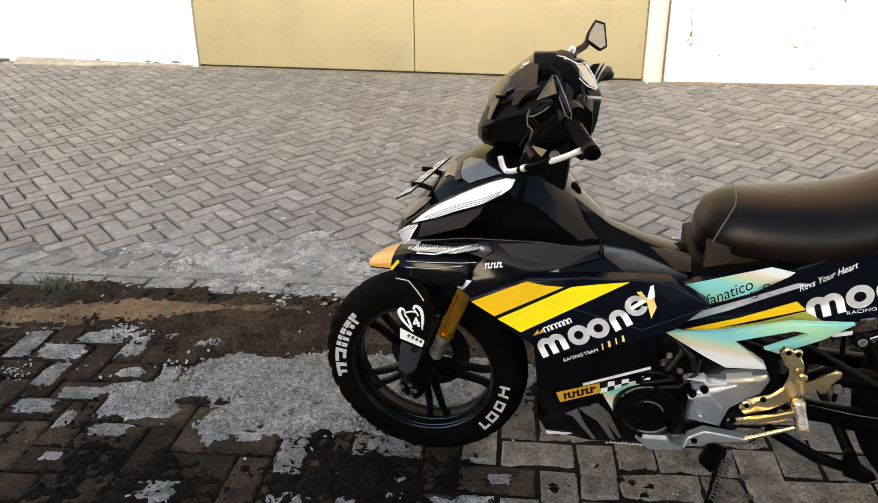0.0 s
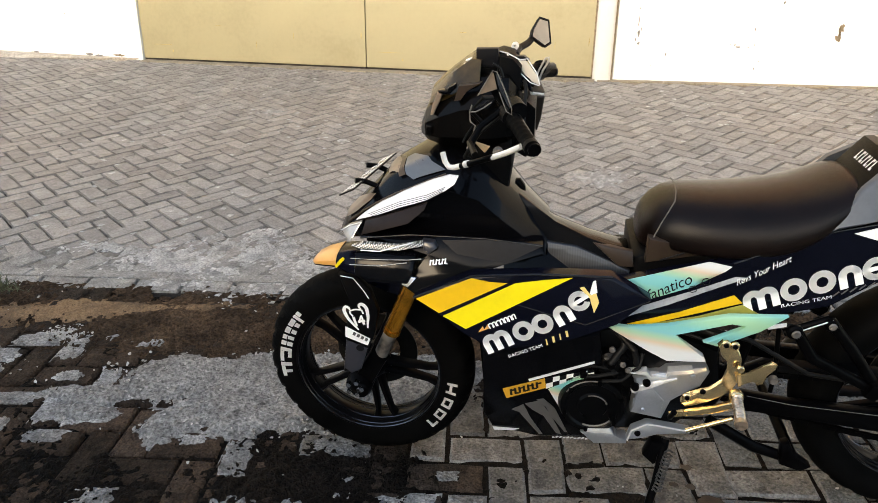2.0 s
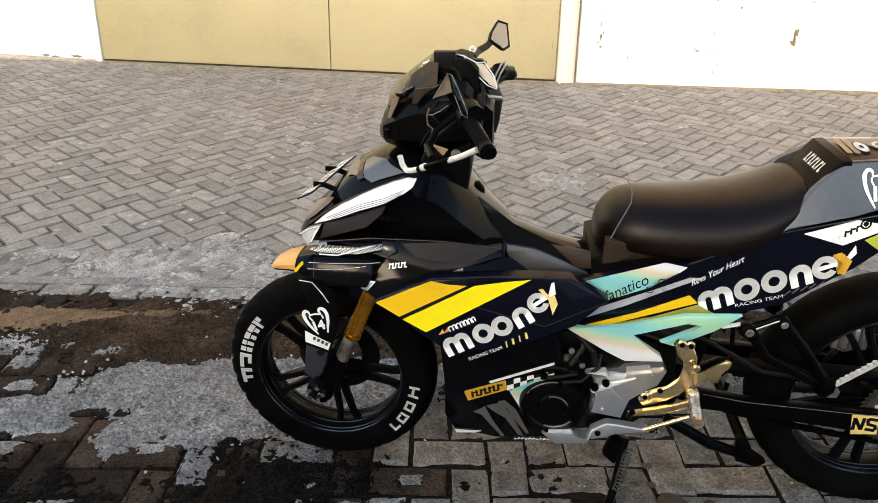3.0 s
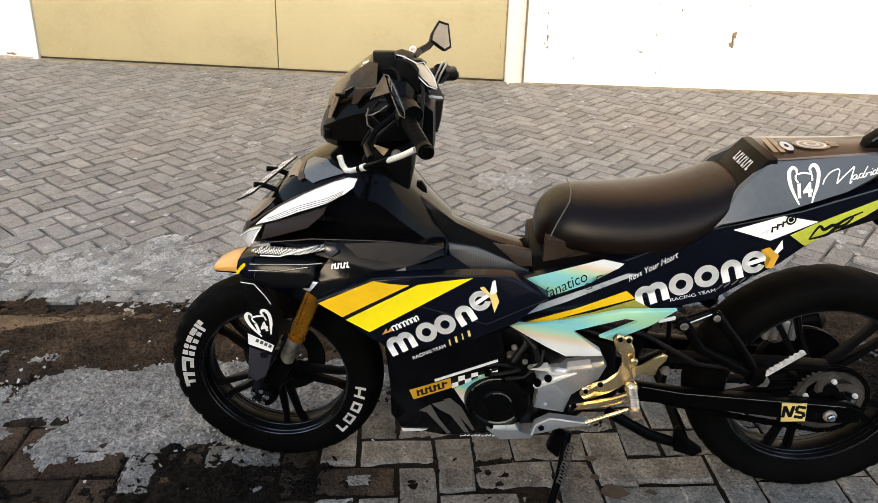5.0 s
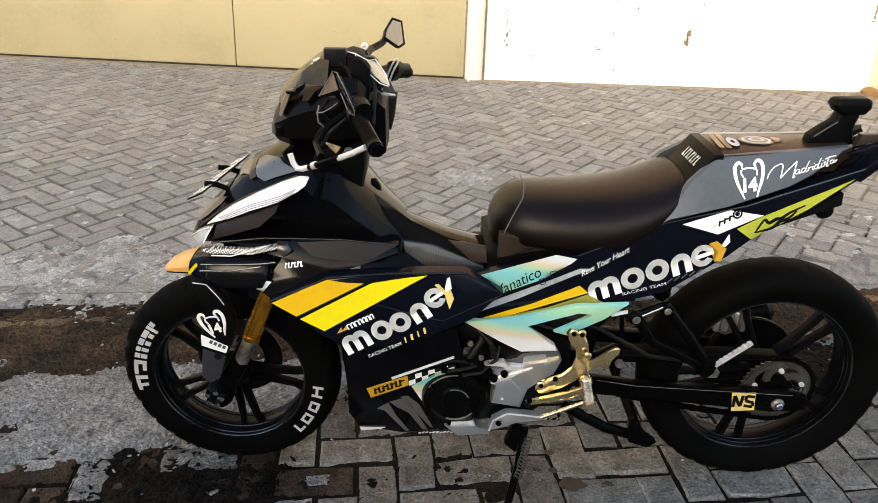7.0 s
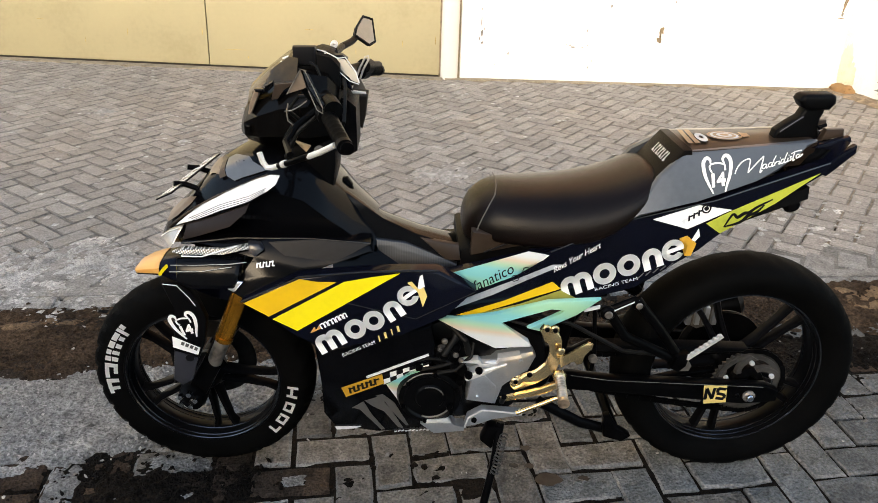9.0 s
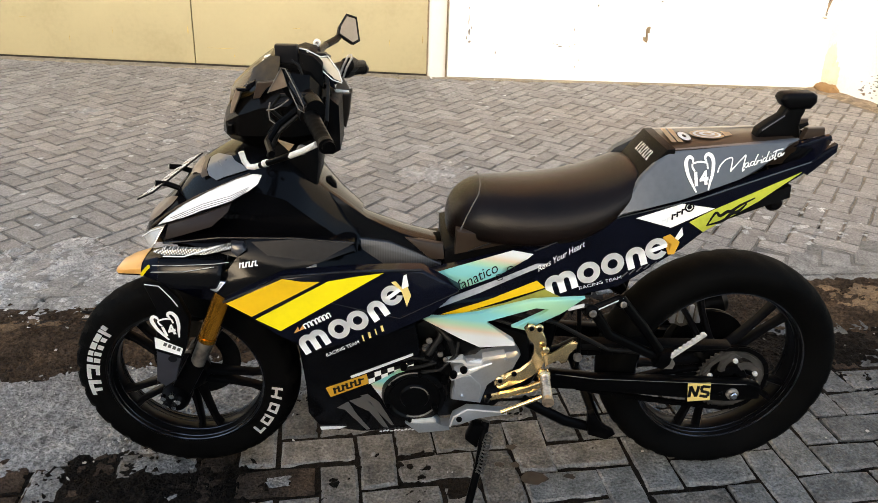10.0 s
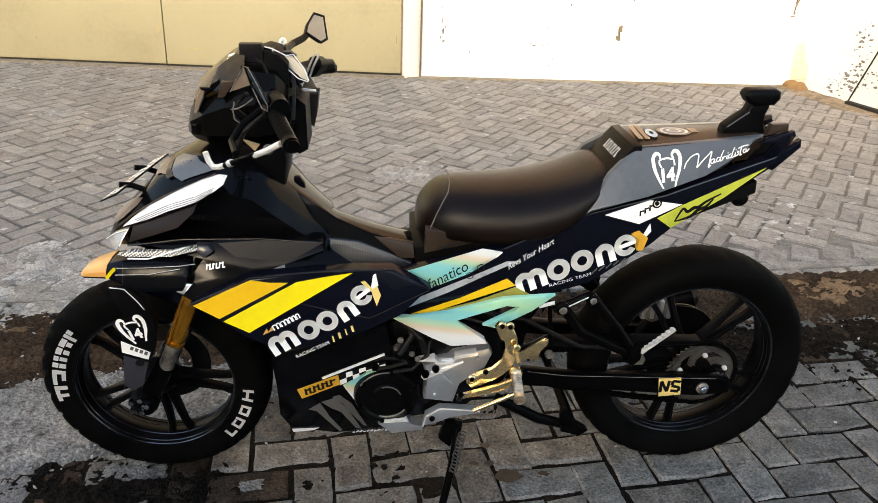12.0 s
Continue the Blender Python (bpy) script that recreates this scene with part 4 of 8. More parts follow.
for k in range(320):
    x, y = rnd.gauss(-2.43, .055), rnd.gauss(1.765, .022)
    l, a, lean = rnd.uniform(.025, .065), rnd.uniform(0, 6.28), rnd.uniform(.4, 1.35)
    d = Vector((math.cos(a) * math.sin(lean), math.sin(a) * math.sin(lean), math.cos(lean)))
    s = d.cross(Vector((0, 0, 1))).normalized() * 0.0018
    p = Vector((x, y, 0))
    v = [bm.verts.new(p - s), bm.verts.new(p + s), bm.verts.new(p + d * l * .6 + s * .8), bm.verts.new(p + d * l * .6 - s * .8), bm.verts.new(p + d * l + Vector((0, 0, -l * .2)))]
    bm.faces.new((v[0], v[1], v[2], v[3]))
    bm.faces.new((v[3], v[2], v[4]))
on_ground(part("weed_tuft", bm, m_leaf, smooth=False), "low dull green weed tuft in the kerb joint", "weed", kind="stuff")
# oil spots by the stand
bm = bmesh.new()
m_oil = mat("oil_stain", (0.016, 0.013, 0.011), rough=0.45, var=0.3, scale=40, bump=0.2)
for k, (x, y, r) in enumerate(((.25, 1.385, .038), (.19, 1.49, .018), (.34, 1.40, .016), (.16, 1.42, .014), (.20, 1.425, .016), (.12, 1.47, .012))):
    rr = random.Random(k)
    bm.faces.new([bm.verts.new((x + r * rr.uniform(.6, 1.1) * math.cos(2 * math.pi * i / 14), y + r * .7 * rr.uniform(.6, 1.1) * math.sin(2 * math.pi * i / 14), 0.0075)) for i in range(14)])
on_ground(part("oil_spots", bm, m_oil, smooth=False), "dark oil drips on the road bricks", "stain", kind="stuff")

# ---- the motorcycle: x to the rear, y to its right, z up; the origin lies on the ground below the front axle ----
BIKE = GROUND @ pose(-0.611, 1.352, 0.004, 0, 0, 8.69)
bike = root("motorcycle", BIKE, "black underbone motorcycle with yellow and holographic stickers on its side stand", "motorcycle")
WHEELBASE = 1.312
# facets of the left side: y = a + b (x - 0.5) + c (z - 0.6)
FACET = {"main": (-0.212, 0, 0.10), "cowl": (-0.200, 0, -0.22), "upper": (-0.19, 0, 0.45), "tail": (-0.165, 0.07, 0.06),
         "grey": (-0.214, 0.06, 0.35), "wing": (-0.190, 0.03, 0), "engine": (-0.145, 0, 0), "bracket": (-0.205, 0, 0),
         "fork": (-0.135, 0, 0), "arm": (-0.125, 0, 0), "nose": (-0.601, -0.86, 0.87), "tunnel": (-0.105, 0, 0.30), "fender": (-0.055, 0, 0)}


def fy(f, x, z):
    a, b, c = FACET[f]
    return a + b * (x - 0.5) + c * (z - 0.6)


def outline_mesh(pts, f, lift, thick, bevel, side=1):
    """A plate with this outline on a facet of the left side (side -1: its mirror image on the right)."""
    bm = bmesh.new()
    a = [bm.verts.new((x, side * (fy(f, x, z) - lift), z)) for x, z in pts]
    b = [bm.verts.new((x, side * (fy(f, x, z) - lift + thick), z)) for x, z in pts]
    top = bm.faces.new(a)
    bm.faces.new(b[::-1])
    k = len(pts)
    for i in range(k):
        bm.faces.new((a[(i + 1) % k], a[i], b[i], b[(i + 1) % k]))
    if bevel:
        bmesh.ops.bevel(bm, geom=list(top.edges), offset=bevel, segments=2, profile=0.5, affect="EDGES", clamp_overlap=True)
    bmesh.ops.triangulate(bm, faces=[f_ for f_ in bm.faces if len(f_.verts) > 4])
    bmesh.ops.recalc_face_normals(bm, faces=bm.faces[:])
    return bm


def panel(name, pts, f, thick, material, parent=None, label="", bevel=0.004, lift=0.0, both=True, top=9.0, back=9.0, front=-9.0):
    """A panel and its twin on the right, which ends below top and between front and back."""
    ob = part(name, outline_mesh(pts, f, lift, thick, bevel), material, parent or bike, label)
    if both:
        twin = [(max(front + 0.1 * (z - 0.6), min(x, back - 0.1 * (z - 0.6))), min(z, top + 0.02 * x)) for x, z in pts]
        part(name, outline_mesh(twin, f, lift, thick, 0, -1), material, parent or bike, label)
    return ob


def sticker(pts, f, material, parent, label="", lift=0.0016, name="sticker"):
    return part(name, outline_mesh(pts, f, lift, 0.0012, 0), material, parent, label, smooth=False)


def ring_pts(c, r, squash=1.0, turn=0.0, n=22, a0=0.0, a1=360.0):
    out = []
    for k in range(n):
        a = radians(a0 + (a1 - a0) * k / (n if a1 - a0 >= 360 else n - 1))
        u, v = r * math.cos(a), r * squash * math.sin(a)
        t = radians(turn)
        out.append((c[0] + u * math.cos(t) - v * math.sin(t), c[1] + u * math.sin(t) + v * math.cos(t)))
    return out


def ring_sticker(c, r, hole, f, material, parent, squash=1.0, turn=0.0, a0=0, a1=360, label="", lift=0.0016):
    n = 26
    o = ring_pts(c, r, squash, turn, n, a0, a1)
    i = ring_pts(c, hole, squash, turn, n, a0, a1)
    bm = bmesh.new()
    vo = [bm.verts.new((x, fy(f, x, z) - lift, z)) for x, z in o]
    vi = [bm.verts.new((x, fy(f, x, z) - lift, z)) for x, z in i]
    full = a1 - a0 >= 360
    for k in range(n if full else n - 1):
        bm.faces.new((vo[k], vo[(k + 1) % n], vi[(k + 1) % n], vi[k]))
    bmesh.ops.solidify(bm, geom=bm.faces[:], thickness=0.001)
    return part("sticker", bm, material, parent, label, smooth=False)


def bar_pts(p, q, w):
    dx, dz = q[0] - p[0], q[1] - p[1]
    d = math.hypot(dx, dz)
    nx, nz = -dz / d * w / 2, dx / d * w / 2
    return [(p[0] + nx, p[1] + nz), (q[0] + nx, q[1] + nz), (q[0] - nx, q[1] - nz), (p[0] - nx, p[1] - nz)]


def lettering(body, p, q, height, f, material, parent, label="", lift=0.0022, shear=0.0, weight=0.0):
    """Words in the built-in font, from p to q along the baseline."""
    cu = bpy.data.curves.new("lettering", "FONT")
    cu.body, cu.size, cu.shear, cu.offset = body, 1.0, shear, weight
    tmp = bpy.data.objects.new("lettering", cu)
    scene.collection.objects.link(tmp)
    me = bpy.data.meshes.new_from_object(tmp.evaluated_get(bpy.context.evaluated_depsgraph_get()))
    bpy.data.objects.remove(tmp)
    xs = [v.co.x for v in me.vertices]
    x0, x1 = min(xs), max(xs)
    dx, dz = q[0] - p[0], q[1] - p[1]
    d = math.hypot(dx, dz)
    ux, uz = dx / d, dz / d
    for v in me.vertices:
        u, w = (v.co.x - x0) / (x1 - x0) * d, v.co.y * height
        x, z = p[0] + ux * u - uz * w, p[1] + uz * u + ux * w
        v.co = (x, fy(f, x, z) - lift, z)
    me.materials.append(material)
    ob = new("lettering", me)
    ob.parent = parent
    if label:
        tagged(ob, label=label)
    return ob


def ribbon(paths, width, f, material, parent, label="", lift=0.0022, taper=False):
    """Smooth painted strokes along paths of (x, z) on a facet, in one mesh."""
    bm = bmesh.new()
    for path in paths:
        p = [Vector(q) for q in path]
        p = [p[0] * 2 - p[1]] + p + [p[-1] * 2 - p[-2]]
        fine = []
        for i in range(1, len(p) - 2):
            for k in range(5):
                t = k / 5
                fine.append(0.5 * (2 * p[i] + (p[i + 1] - p[i - 1]) * t + (2 * p[i - 1] - 5 * p[i] + 4 * p[i + 1] - p[i + 2]) * t * t
                                   + (3 * p[i] - p[i - 1] - 3 * p[i + 1] + p[i + 2]) * t ** 3))
        fine.append(p[-2])
        edge = []
        for i, c in enumerate(fine):
            d = (fine[min(i + 1, len(fine) - 1)] - fine[max(i - 1, 0)]).normalized()
            n = Vector((-d.y, d.x)) * width / 2 * (0.45 + 0.75 * math.sin(math.pi * i / (len(fine) - 1)) if taper else 1)
            edge.append([bm.verts.new((q.x, fy(f, q.x, q.y) - lift, q.y)) for q in (c + n, c - n)])
        for u, v in zip(edge, edge[1:]):
            bm.faces.new((u[0], u[1], v[1], v[0]))
    bmesh.ops.recalc_face_normals(bm, faces=bm.faces[:])
    bmesh.ops.solidify(bm, geom=bm.faces[:], thickness=0.0008)
    return part("sticker", bm, material, parent, label, smooth=False)


def rods(name, path, r, material, parent=None, label="", segs=10, radii=None):
    bm = bmesh.new()
    tube(bm, path, r, segs, radii=radii)
    return part(name, bm, material, parent or bike, label)


def bolt(c, r, material, parent, depth=0.008, name="bolt"):
    bm = bmesh.new()
    x, y, z = c
    lathe(bm, [(0.0002, -depth), (r * 0.75, -depth), (r, -depth * 0.6), (r, 0), (0.0002, 0)], 14, (x, y, z))
    return part(name, bm, material, parent)


# wheels
def wheel(x, R, W, rim_r, spokes, turn, disc_y, steer=0.0, y=0.0, lean=0.0, lip=0.64, groove=0.0065):
    w = new("wheel")
    w.parent = bike
    w.matrix_local = pose(x, y, R, lean, 0, steer)
    h = W / 2
    bm = bmesh.new()
    sw = R - rim_r
    prof = [(rim_r - 0.004, -h * (lip - 0.02)), (rim_r + sw * 0.12, -h * max(0.8, lip + 0.06)), (rim_r + sw * 0.4, -h * 0.99), (rim_r + sw * 0.62, -h), (R - sw * 0.22, -h * 0.9),
            (R - sw * 0.09, -h * 0.66), (R - sw * 0.02, -h * 0.34), (R, 0)]
    prof = prof + [(r, -y) for r, y in prof[-2::-1]]
    count = 208
    rings = []
    for k in range(count):
        a = 2 * math.pi * k / count
        ring = []
        for q, (r, y) in enumerate(prof):
            edge = abs(q - len(prof) // 2)              # slanted grooves from the shoulder to the crown
            if edge in (1, 2, 3) and (k + 2 * edge + (4 if q > len(prof) // 2 else 0)) % 8 < 2:
                r -= groove
            ring.append(bm.verts.new((r * math.cos(a), y, r * math.sin(a))))
        rings.append(ring)
    m_ = len(prof)
    for k in range(count):
        for q in range(m_ - 1):
            bm.faces.new((rings[k][q], rings[k][q + 1], rings[(k + 1) % count][q + 1], rings[(k + 1) % count][q]))
        bm.faces.new((rings[k][m_ - 1], rings[k][0], rings[(k + 1) % count][0], rings[(k + 1) % count][m_ - 1]))
    bmesh.ops.recalc_face_normals(bm, faces=bm.faces[:])
    part("tyre", bm, m_rubber, w, "black road tyre with slanted tread blocks")
    bm = bmesh.new()
    lathe(bm, [(rim_r, -h * (lip + 0.02)), (rim_r + 0.004, -h * (lip - 0.04)), (rim_r - 0.001, -h * (lip - 0.14)), (rim_r - 0.006, -h * 0.42), (rim_r - 0.01, -h * 0.2), (rim_r - 0.01, h * 0.2),
               (rim_r - 0.006, h * 0.42), (rim_r - 0.001, h * (lip - 0.14)), (rim_r + 0.004, h * (lip - 0.04)), (rim_r, h * (lip + 0.02)), (rim_r - 0.007, h * (lip - 0.01)), (rim_r - 0.009, h * 0.45),
               (rim_r - 0.014, h * 0.3), (rim_r - 0.014, -h * 0.3), (rim_r - 0.009, -h * 0.45), (rim_r - 0.007, -h * (lip - 0.01))], 96)
    rim = part("rim", bm, m_rim, w, "gloss black cast rim")
    for s in (-1, 1):
        for r, d, t in ((rim_r - 0.005, lip, 0.0024), (rim_r - 0.008, lip - 0.2, 0.0017), (rim_r - 0.013, 0.32, 0.0015)):
            bm = bmesh.new()
            lathe(bm, [(r + t * math.cos(radians(a)), s * h * d + t * math.sin(radians(a))) for a in range(0, 360, 60)], 96)
            part("rim_lip", bm, m_lip, rim, "polished dark rim lip")
    bm = bmesh.new()
    lathe(bm, [(0.012, -h * 0.85), (0.03, -h * 0.85), (0.036, -h * 0.7), (0.042, -h * 0.3), (0.05, 0), (0.042, h * 0.5), (0.034, h * 0.85), (0.012, h * 0.85)], 32)
    part("hub", bm, m_rim, w)
    for k in range(spokes):
        a = radians(turn + 360 * k / spokes)
        bm = bmesh.new()
        for s in (-1, 1):
            sec = []
            for r, wd, dp, sp in ((0.036, 0.017, 0.028, 0.011), (0.09, 0.014, 0.022, 0.013), (0.15, 0.0125, 0.018, 0.018), (rim_r - 0.012, 0.016, 0.02, 0.026)):
                cx, cz = r * math.cos(a) - s * sp * math.sin(a), r * math.sin(a) + s * sp * math.cos(a)
                tx, tz = -math.sin(a) * wd / 2, math.cos(a) * wd / 2
                sec.append([(cx + tx, -dp / 2, cz + tz), (cx + tx * 0.6, -dp / 2 - 0.004, cz + tz * 0.6), (cx - tx * 0.6, -dp / 2 - 0.004, cz - tz * 0.6),
                            (cx - tx, -dp / 2, cz - tz), (cx - tx, dp / 2, cz - tz), (cx + tx, dp / 2, cz + tz)])
            loft(bm, sec)
        part("spoke", bm, m_rim, w)
    bm = bmesh.new()
    n = 60
    lathe(bm, [(0.062, disc_y - 0.002), (0.108, disc_y - 0.002), (0.108, disc_y + 0.002), (0.062, disc_y + 0.002)], n)
    part("brake_disc", bm, m_disc, w, "dark worn steel brake disc")
    return w


front = wheel(-0.001, 0.2675, 0.094, 0.189, 5, 63, 0.052, steer=-1.0, y=0.02, lip=0.92)
rear = wheel(1.302, 0.2963, 0.128, 0.216, 5, 45, 0.07, lean=-2.0, groove=0.003)


def arc_mark(w, a0, a1, r0, r1, y, material, label=""):
    """A flat mark on the left sidewall, between two angles and two radii."""
    bm = bmesh.new()
    n = 5
    vs = []
    for k in range(n):
        a = radians(a0 + (a1 - a0) * k / (n - 1))
        vs.append([bm.verts.new((r * math.cos(a), y + 0.0022 * max(0, 0.222 - r) / 0.02, r * math.sin(a))) for r in (r0, r1)])
    for p, q in zip(vs, vs[1:]):
        bm.faces.new((p[0], p[1], q[1], q[0]))
    bmesh.ops.solidify(bm, geom=bm.faces[:], thickness=0.0012)
    return part("sidewall_mark", bm, material, w, label, smooth=False)


SIDE_Y = -0.0486
for a0, a1, r0, r1 in ((147, 150, .238, .25), (150.5, 153, .222, .25), (154, 160, .238, .249), (155, 158.5, .224, .234), (161, 166, .238, .249), (161.5, 165, .222, .233),
                       (167.5, 171, .24, .249), (167.5, 170.5, .222, .236), (172.5, 176, .238, .249), (172.5, 176, .222, .234), (178, 181, .222, .249), (181, 189, .241, .249),
                       (181, 186, .222, .229), (190, 193, .222, .249), (193, 201, .241, .249), (196, 198.5, .224, .241)):
    arc_mark(front, a0 - 11, a1 - 11, r0 - 0.020, r1 - 0.018, SIDE_Y, m_white, "white painted tyre lettering strokes")
for a0, a1, r0, r1 in ((306, 308, .224, .248), (308, 312, .242, .248), (314, 316, .224, .248), (316, 320, .242, .248), (316, 319.5, .224, .229), (320, 322, .224, .248),
                       (325, 327, .224, .248), (327, 331, .242, .248), (327, 331, .224, .229), (331, 333, .224, .248), (337, 339, .222, .248), (339, 346, .23, .236), (344, 346, .222, .248)):
    arc_mark(front, a0 + 9, a1 + 9, r0 - 0.019, r1 - 0.018, SIDE_Y, m_white, "white painted tyre lettering strokes")

# fork legs, axle, calliper, mudguard
for s in (-1, 1):
    y = s * 0.092
    leg = rods("fork_leg", [(0.05, y, 0.36), (0.088, y, 0.445)], 0.0165, m_dirtyalu, label="grimy bare metal fork slider", segs=18)
    rods("outer_tube", [(0.084, y, 0.436), (0.09, y, 0.45), (0.14, y, 0.565)], 0.025, m_forkgold, leg, "gold fork tube", 18, radii=[0.0175, 0.0195, 0.0195])
    rods("seal_ring", [(0.082, y, 0.43), (0.086, y, 0.44)], 0.0205, m_forkgold, leg, segs=18)
    rods("stanchion", [(0.14, y, 0.565), (0.24, y * 0.9, 0.80)], 0.02, m_frame, leg, segs=14)
    bm = bmesh.new()
    lathe(bm, [(0.008, -0.03), (0.022, -0.03), (0.027, -0.018), (0.027, 0.02), (0.008, 0.02)], 24, (0.004, y - s * 0.004 - 0.01, 0.283))
    part("axle_clamp", bm, m_frame, leg)
    bm = bmesh.new()
    prism(bm, [(-0.02, 0.29), (0.02, 0.27), (0.07, 0.36), (0.035, 0.385)], y - 0.018, y + 0.018, 0.006)
    part("slider_foot", bm, m_frame, leg)
axle = rods("axle", [(-0.006, -0.125, 0.292), (0, 0.15, 0.283)], 0.010, m_chrome, segs=14)
bm = bmesh.new()
for k in range(5):
    a = 2 * math.pi * k / 5
    lathe(bm, [(0.0002, -0.01), (0.006, -0.01), (0.007, 0), (0.0002, 0)], 8, (-0.006 + 0.0175 * math.cos(a), -0.127, 0.291 + 0.0175 * math.sin(a)))
part("crash_bobbin", bm, m_chrome, axle)
bm = bmesh.new()
lathe(bm, [(0.010, -0.020), (0.017, -0.022), (0.025, -0.012), (0.027, 0.01), (0.010, 0.012)], 24, (-0.006, -0.108, 0.29))
part("bobbin_cap", bm, m_plastic, axle)
bm = bmesh.new()
prism(bm, [(0.105, 0.33), (0.15, 0.36), (0.165, 0.44), (0.13, 0.46), (0.10, 0.40)], 0.05, 0.10, 0.006)
cal = part("brake_calliper", bm, m_gold, bike, "gold brake calliper")
rods("hose", [(0.15, 0.08, 0.46), (0.17, 0.06, 0.55), (0.2, 0.03, 0.68)], 0.005, m_cable, cal)
bm = bmesh.new()
box(bm, 0.135, 0.17, 0.02, 0.06, 0.46, 0.49, 0.004)
part("bracket", bm, m_dirtyalu, cal)

bm = bmesh.new()
secs = []
for x, zc, hw, drop in ((-0.118, 0.566, 0.012, 0.004), (-0.108, 0.577, 0.03, 0.01), (-0.085, 0.588, 0.042, 0.016), (-0.05, 0.598, 0.05, 0.024), (-0.02, 0.602, 0.056, 0.04), (0.02, 0.598, 0.06, 0.055), (0.06, 0.582, 0.062, 0.058), (0.11, 0.556, 0.06, 0.05)):
    arc = [(-hw, zc - drop), (-hw * 0.98, zc - drop * 0.5), (-hw * 0.7, zc - drop * 0.12), (0, zc), (hw * 0.7, zc - drop * 0.12), (hw * 0.98, zc - drop * 0.5), (hw, zc - drop)]
    secs.append([(x, y, z) for y, z in arc] + [(x, y * 0.9, z - 0.006) for y, z in arc[::-1]])
loft(bm, secs)
fender = part("mudguard", bm, m_navy, bike, "navy black front mudguard with an orange tip")
bm = bmesh.new()
secs = []
for x, zc, hw, drop in ((-0.119, 0.567, 0.0125, 0.004), (-0.108, 0.5785, 0.0312, 0.01), (-0.085, 0.5895, 0.0434, 0.016), (-0.05, 0.5995, 0.0514, 0.023)):
    arc = [(-hw, zc - drop), (-hw * 0.98, zc - drop * 0.5), (-hw * 0.7, zc - drop * 0.12), (0, zc), (hw * 0.7, zc - drop * 0.12), (hw * 0.98, zc - drop * 0.5), (hw, zc - drop)]
    secs.append([(x, y, z) for y, z in arc] + [(x, y * 0.97, z - 0.002) for y, z in arc[::-1]])
loft(bm, secs)
part("orange_tip", bm, m_orange, fender, "orange painted mudguard tip")
for k, (x, z) in enumerate(((-0.047, 0.577), (-0.042, 0.583), (-0.037, 0.589), (-0.032, 0.594))):
    part("sticker", outline_mesh(ring_pts((x, z), 0.0055, 0.7, 60, 10), "fender", 0.0, 0.002, 0), m_yellow, fender, "small yellow brand mark", smooth=False)
stay = panel("mudguard_stay", [(-0.02, 0.598), (0.025, 0.592), (0.05, 0.564), (0.066, 0.51), (0.053, 0.446), (0.037, 0.411), (0.009, 0.349), (-0.029, 0.338), (-0.013, 0.427), (-0.008, 0.498), (0.005, 0.539)], "fork", 0.016, m_plastic, fender, "dark grey mudguard leg", bevel=0.004)
sticker([(-0.013, 0.467), (0.043, 0.437), (0.036, 0.419), (-0.015, 0.439)], "fork", m_white, stay, "white brand strip")
for px in (0.004, 0.013, 0.022, 0.031):
    sticker(bar_pts((px, 0.459 - (px + 0.013) * 0.5), (px + 0.006, 0.456 - (px + 0.013) * 0.5), 0.008), "fork", m_ash_st, stay, lift=0.003)
panel("stay_foot", [(-0.014, 0.43), (0.035, 0.411), (0.016, 0.352), (-0.008, 0.337), (-0.026, 0.353)], "fork", 0.006, m_shadegrey, stay, "dark grey lower leg face", bevel=0.002, lift=0.0015, both=False)
part("hole", outline_mesh(ring_pts((0.018, 0.412), 0.0095, 0.9, 0, 16), "fork", 0.004, 0.004, 0), m_black_st, stay, smooth=False)


rods("edge_line", [Vector(p) for p in [(-0.013, -0.137, 0.597), (0.015, -0.137, 0.593), (0.036, -0.137, 0.564), (0.047, -0.137, 0.544)]], 0.0011, m_silver_st, fender, "thin bright mudguard edge", segs=6)


def cup(c, s, f, parent, tilt=0.0, number=True, thick=0.17):
    """White outline of a two-handled trophy with a number on it; s is half its height."""
    t = radians(tilt)
    def P(u, v):
        return (c[0] + s * (u * math.cos(t) - v * math.sin(t)), c[1] + s * (u * math.sin(t) + v * math.cos(t)))
    ribbon([[P(*q) for q in path] for path in (
        [(-.38, .56), (-.42, .76), (-.62, .86), (-.78, .66), (-.76, .34), (-.62, -.10), (-.36, -.58), (-.10, -1.0)],
        [(.40, .60), (.30, .80), (.42, .98), (.64, .92), (.80, .58), (.78, -.02), (.66, -.48), (.58, -.90)])], s * thick, f, m_white, parent, "white trophy handles sticker", taper=True)
    ribbon([[P(*q) for q in path] for path in ([(-.40, .52), (0, .60), (.44, .54)], [(-.42, .5), (-.40, .30), (-.26, .10)], [(.44, .52), (.50, .22)])], s * thick * 0.55, f, m_white, parent, "white trophy rim sticker")
    if number:
        lettering("14", P(-.24, -.62), P(.56, -.52), s * 0.95, f, m_white, parent, "white number 14", lift=0.004, weight=0.05)


cup((0.0165, 0.4935), 0.033, "fork", stay, 8, thick=0.2)

# nose and leg-shield core, one skin of cross sections each
def ridge(rows):
    secs = []
    for x, zt, w1, z1, w2, z2, w3, z3 in rows:
        half = [(-w3, z3), (-w2, z2), (-(w2 + w1) / 2, (z1 + z2) / 2), (-w1, z1), (-w1 * 0.55, zt - (zt - z1) * 0.25)]
        ring = half + [(0, zt)] + [(-y, z) for y, z in half[::-1]]
        secs.append([(x, y, z) for y, z in ring])
    bm = bmesh.new()
    return loft(bm, secs)


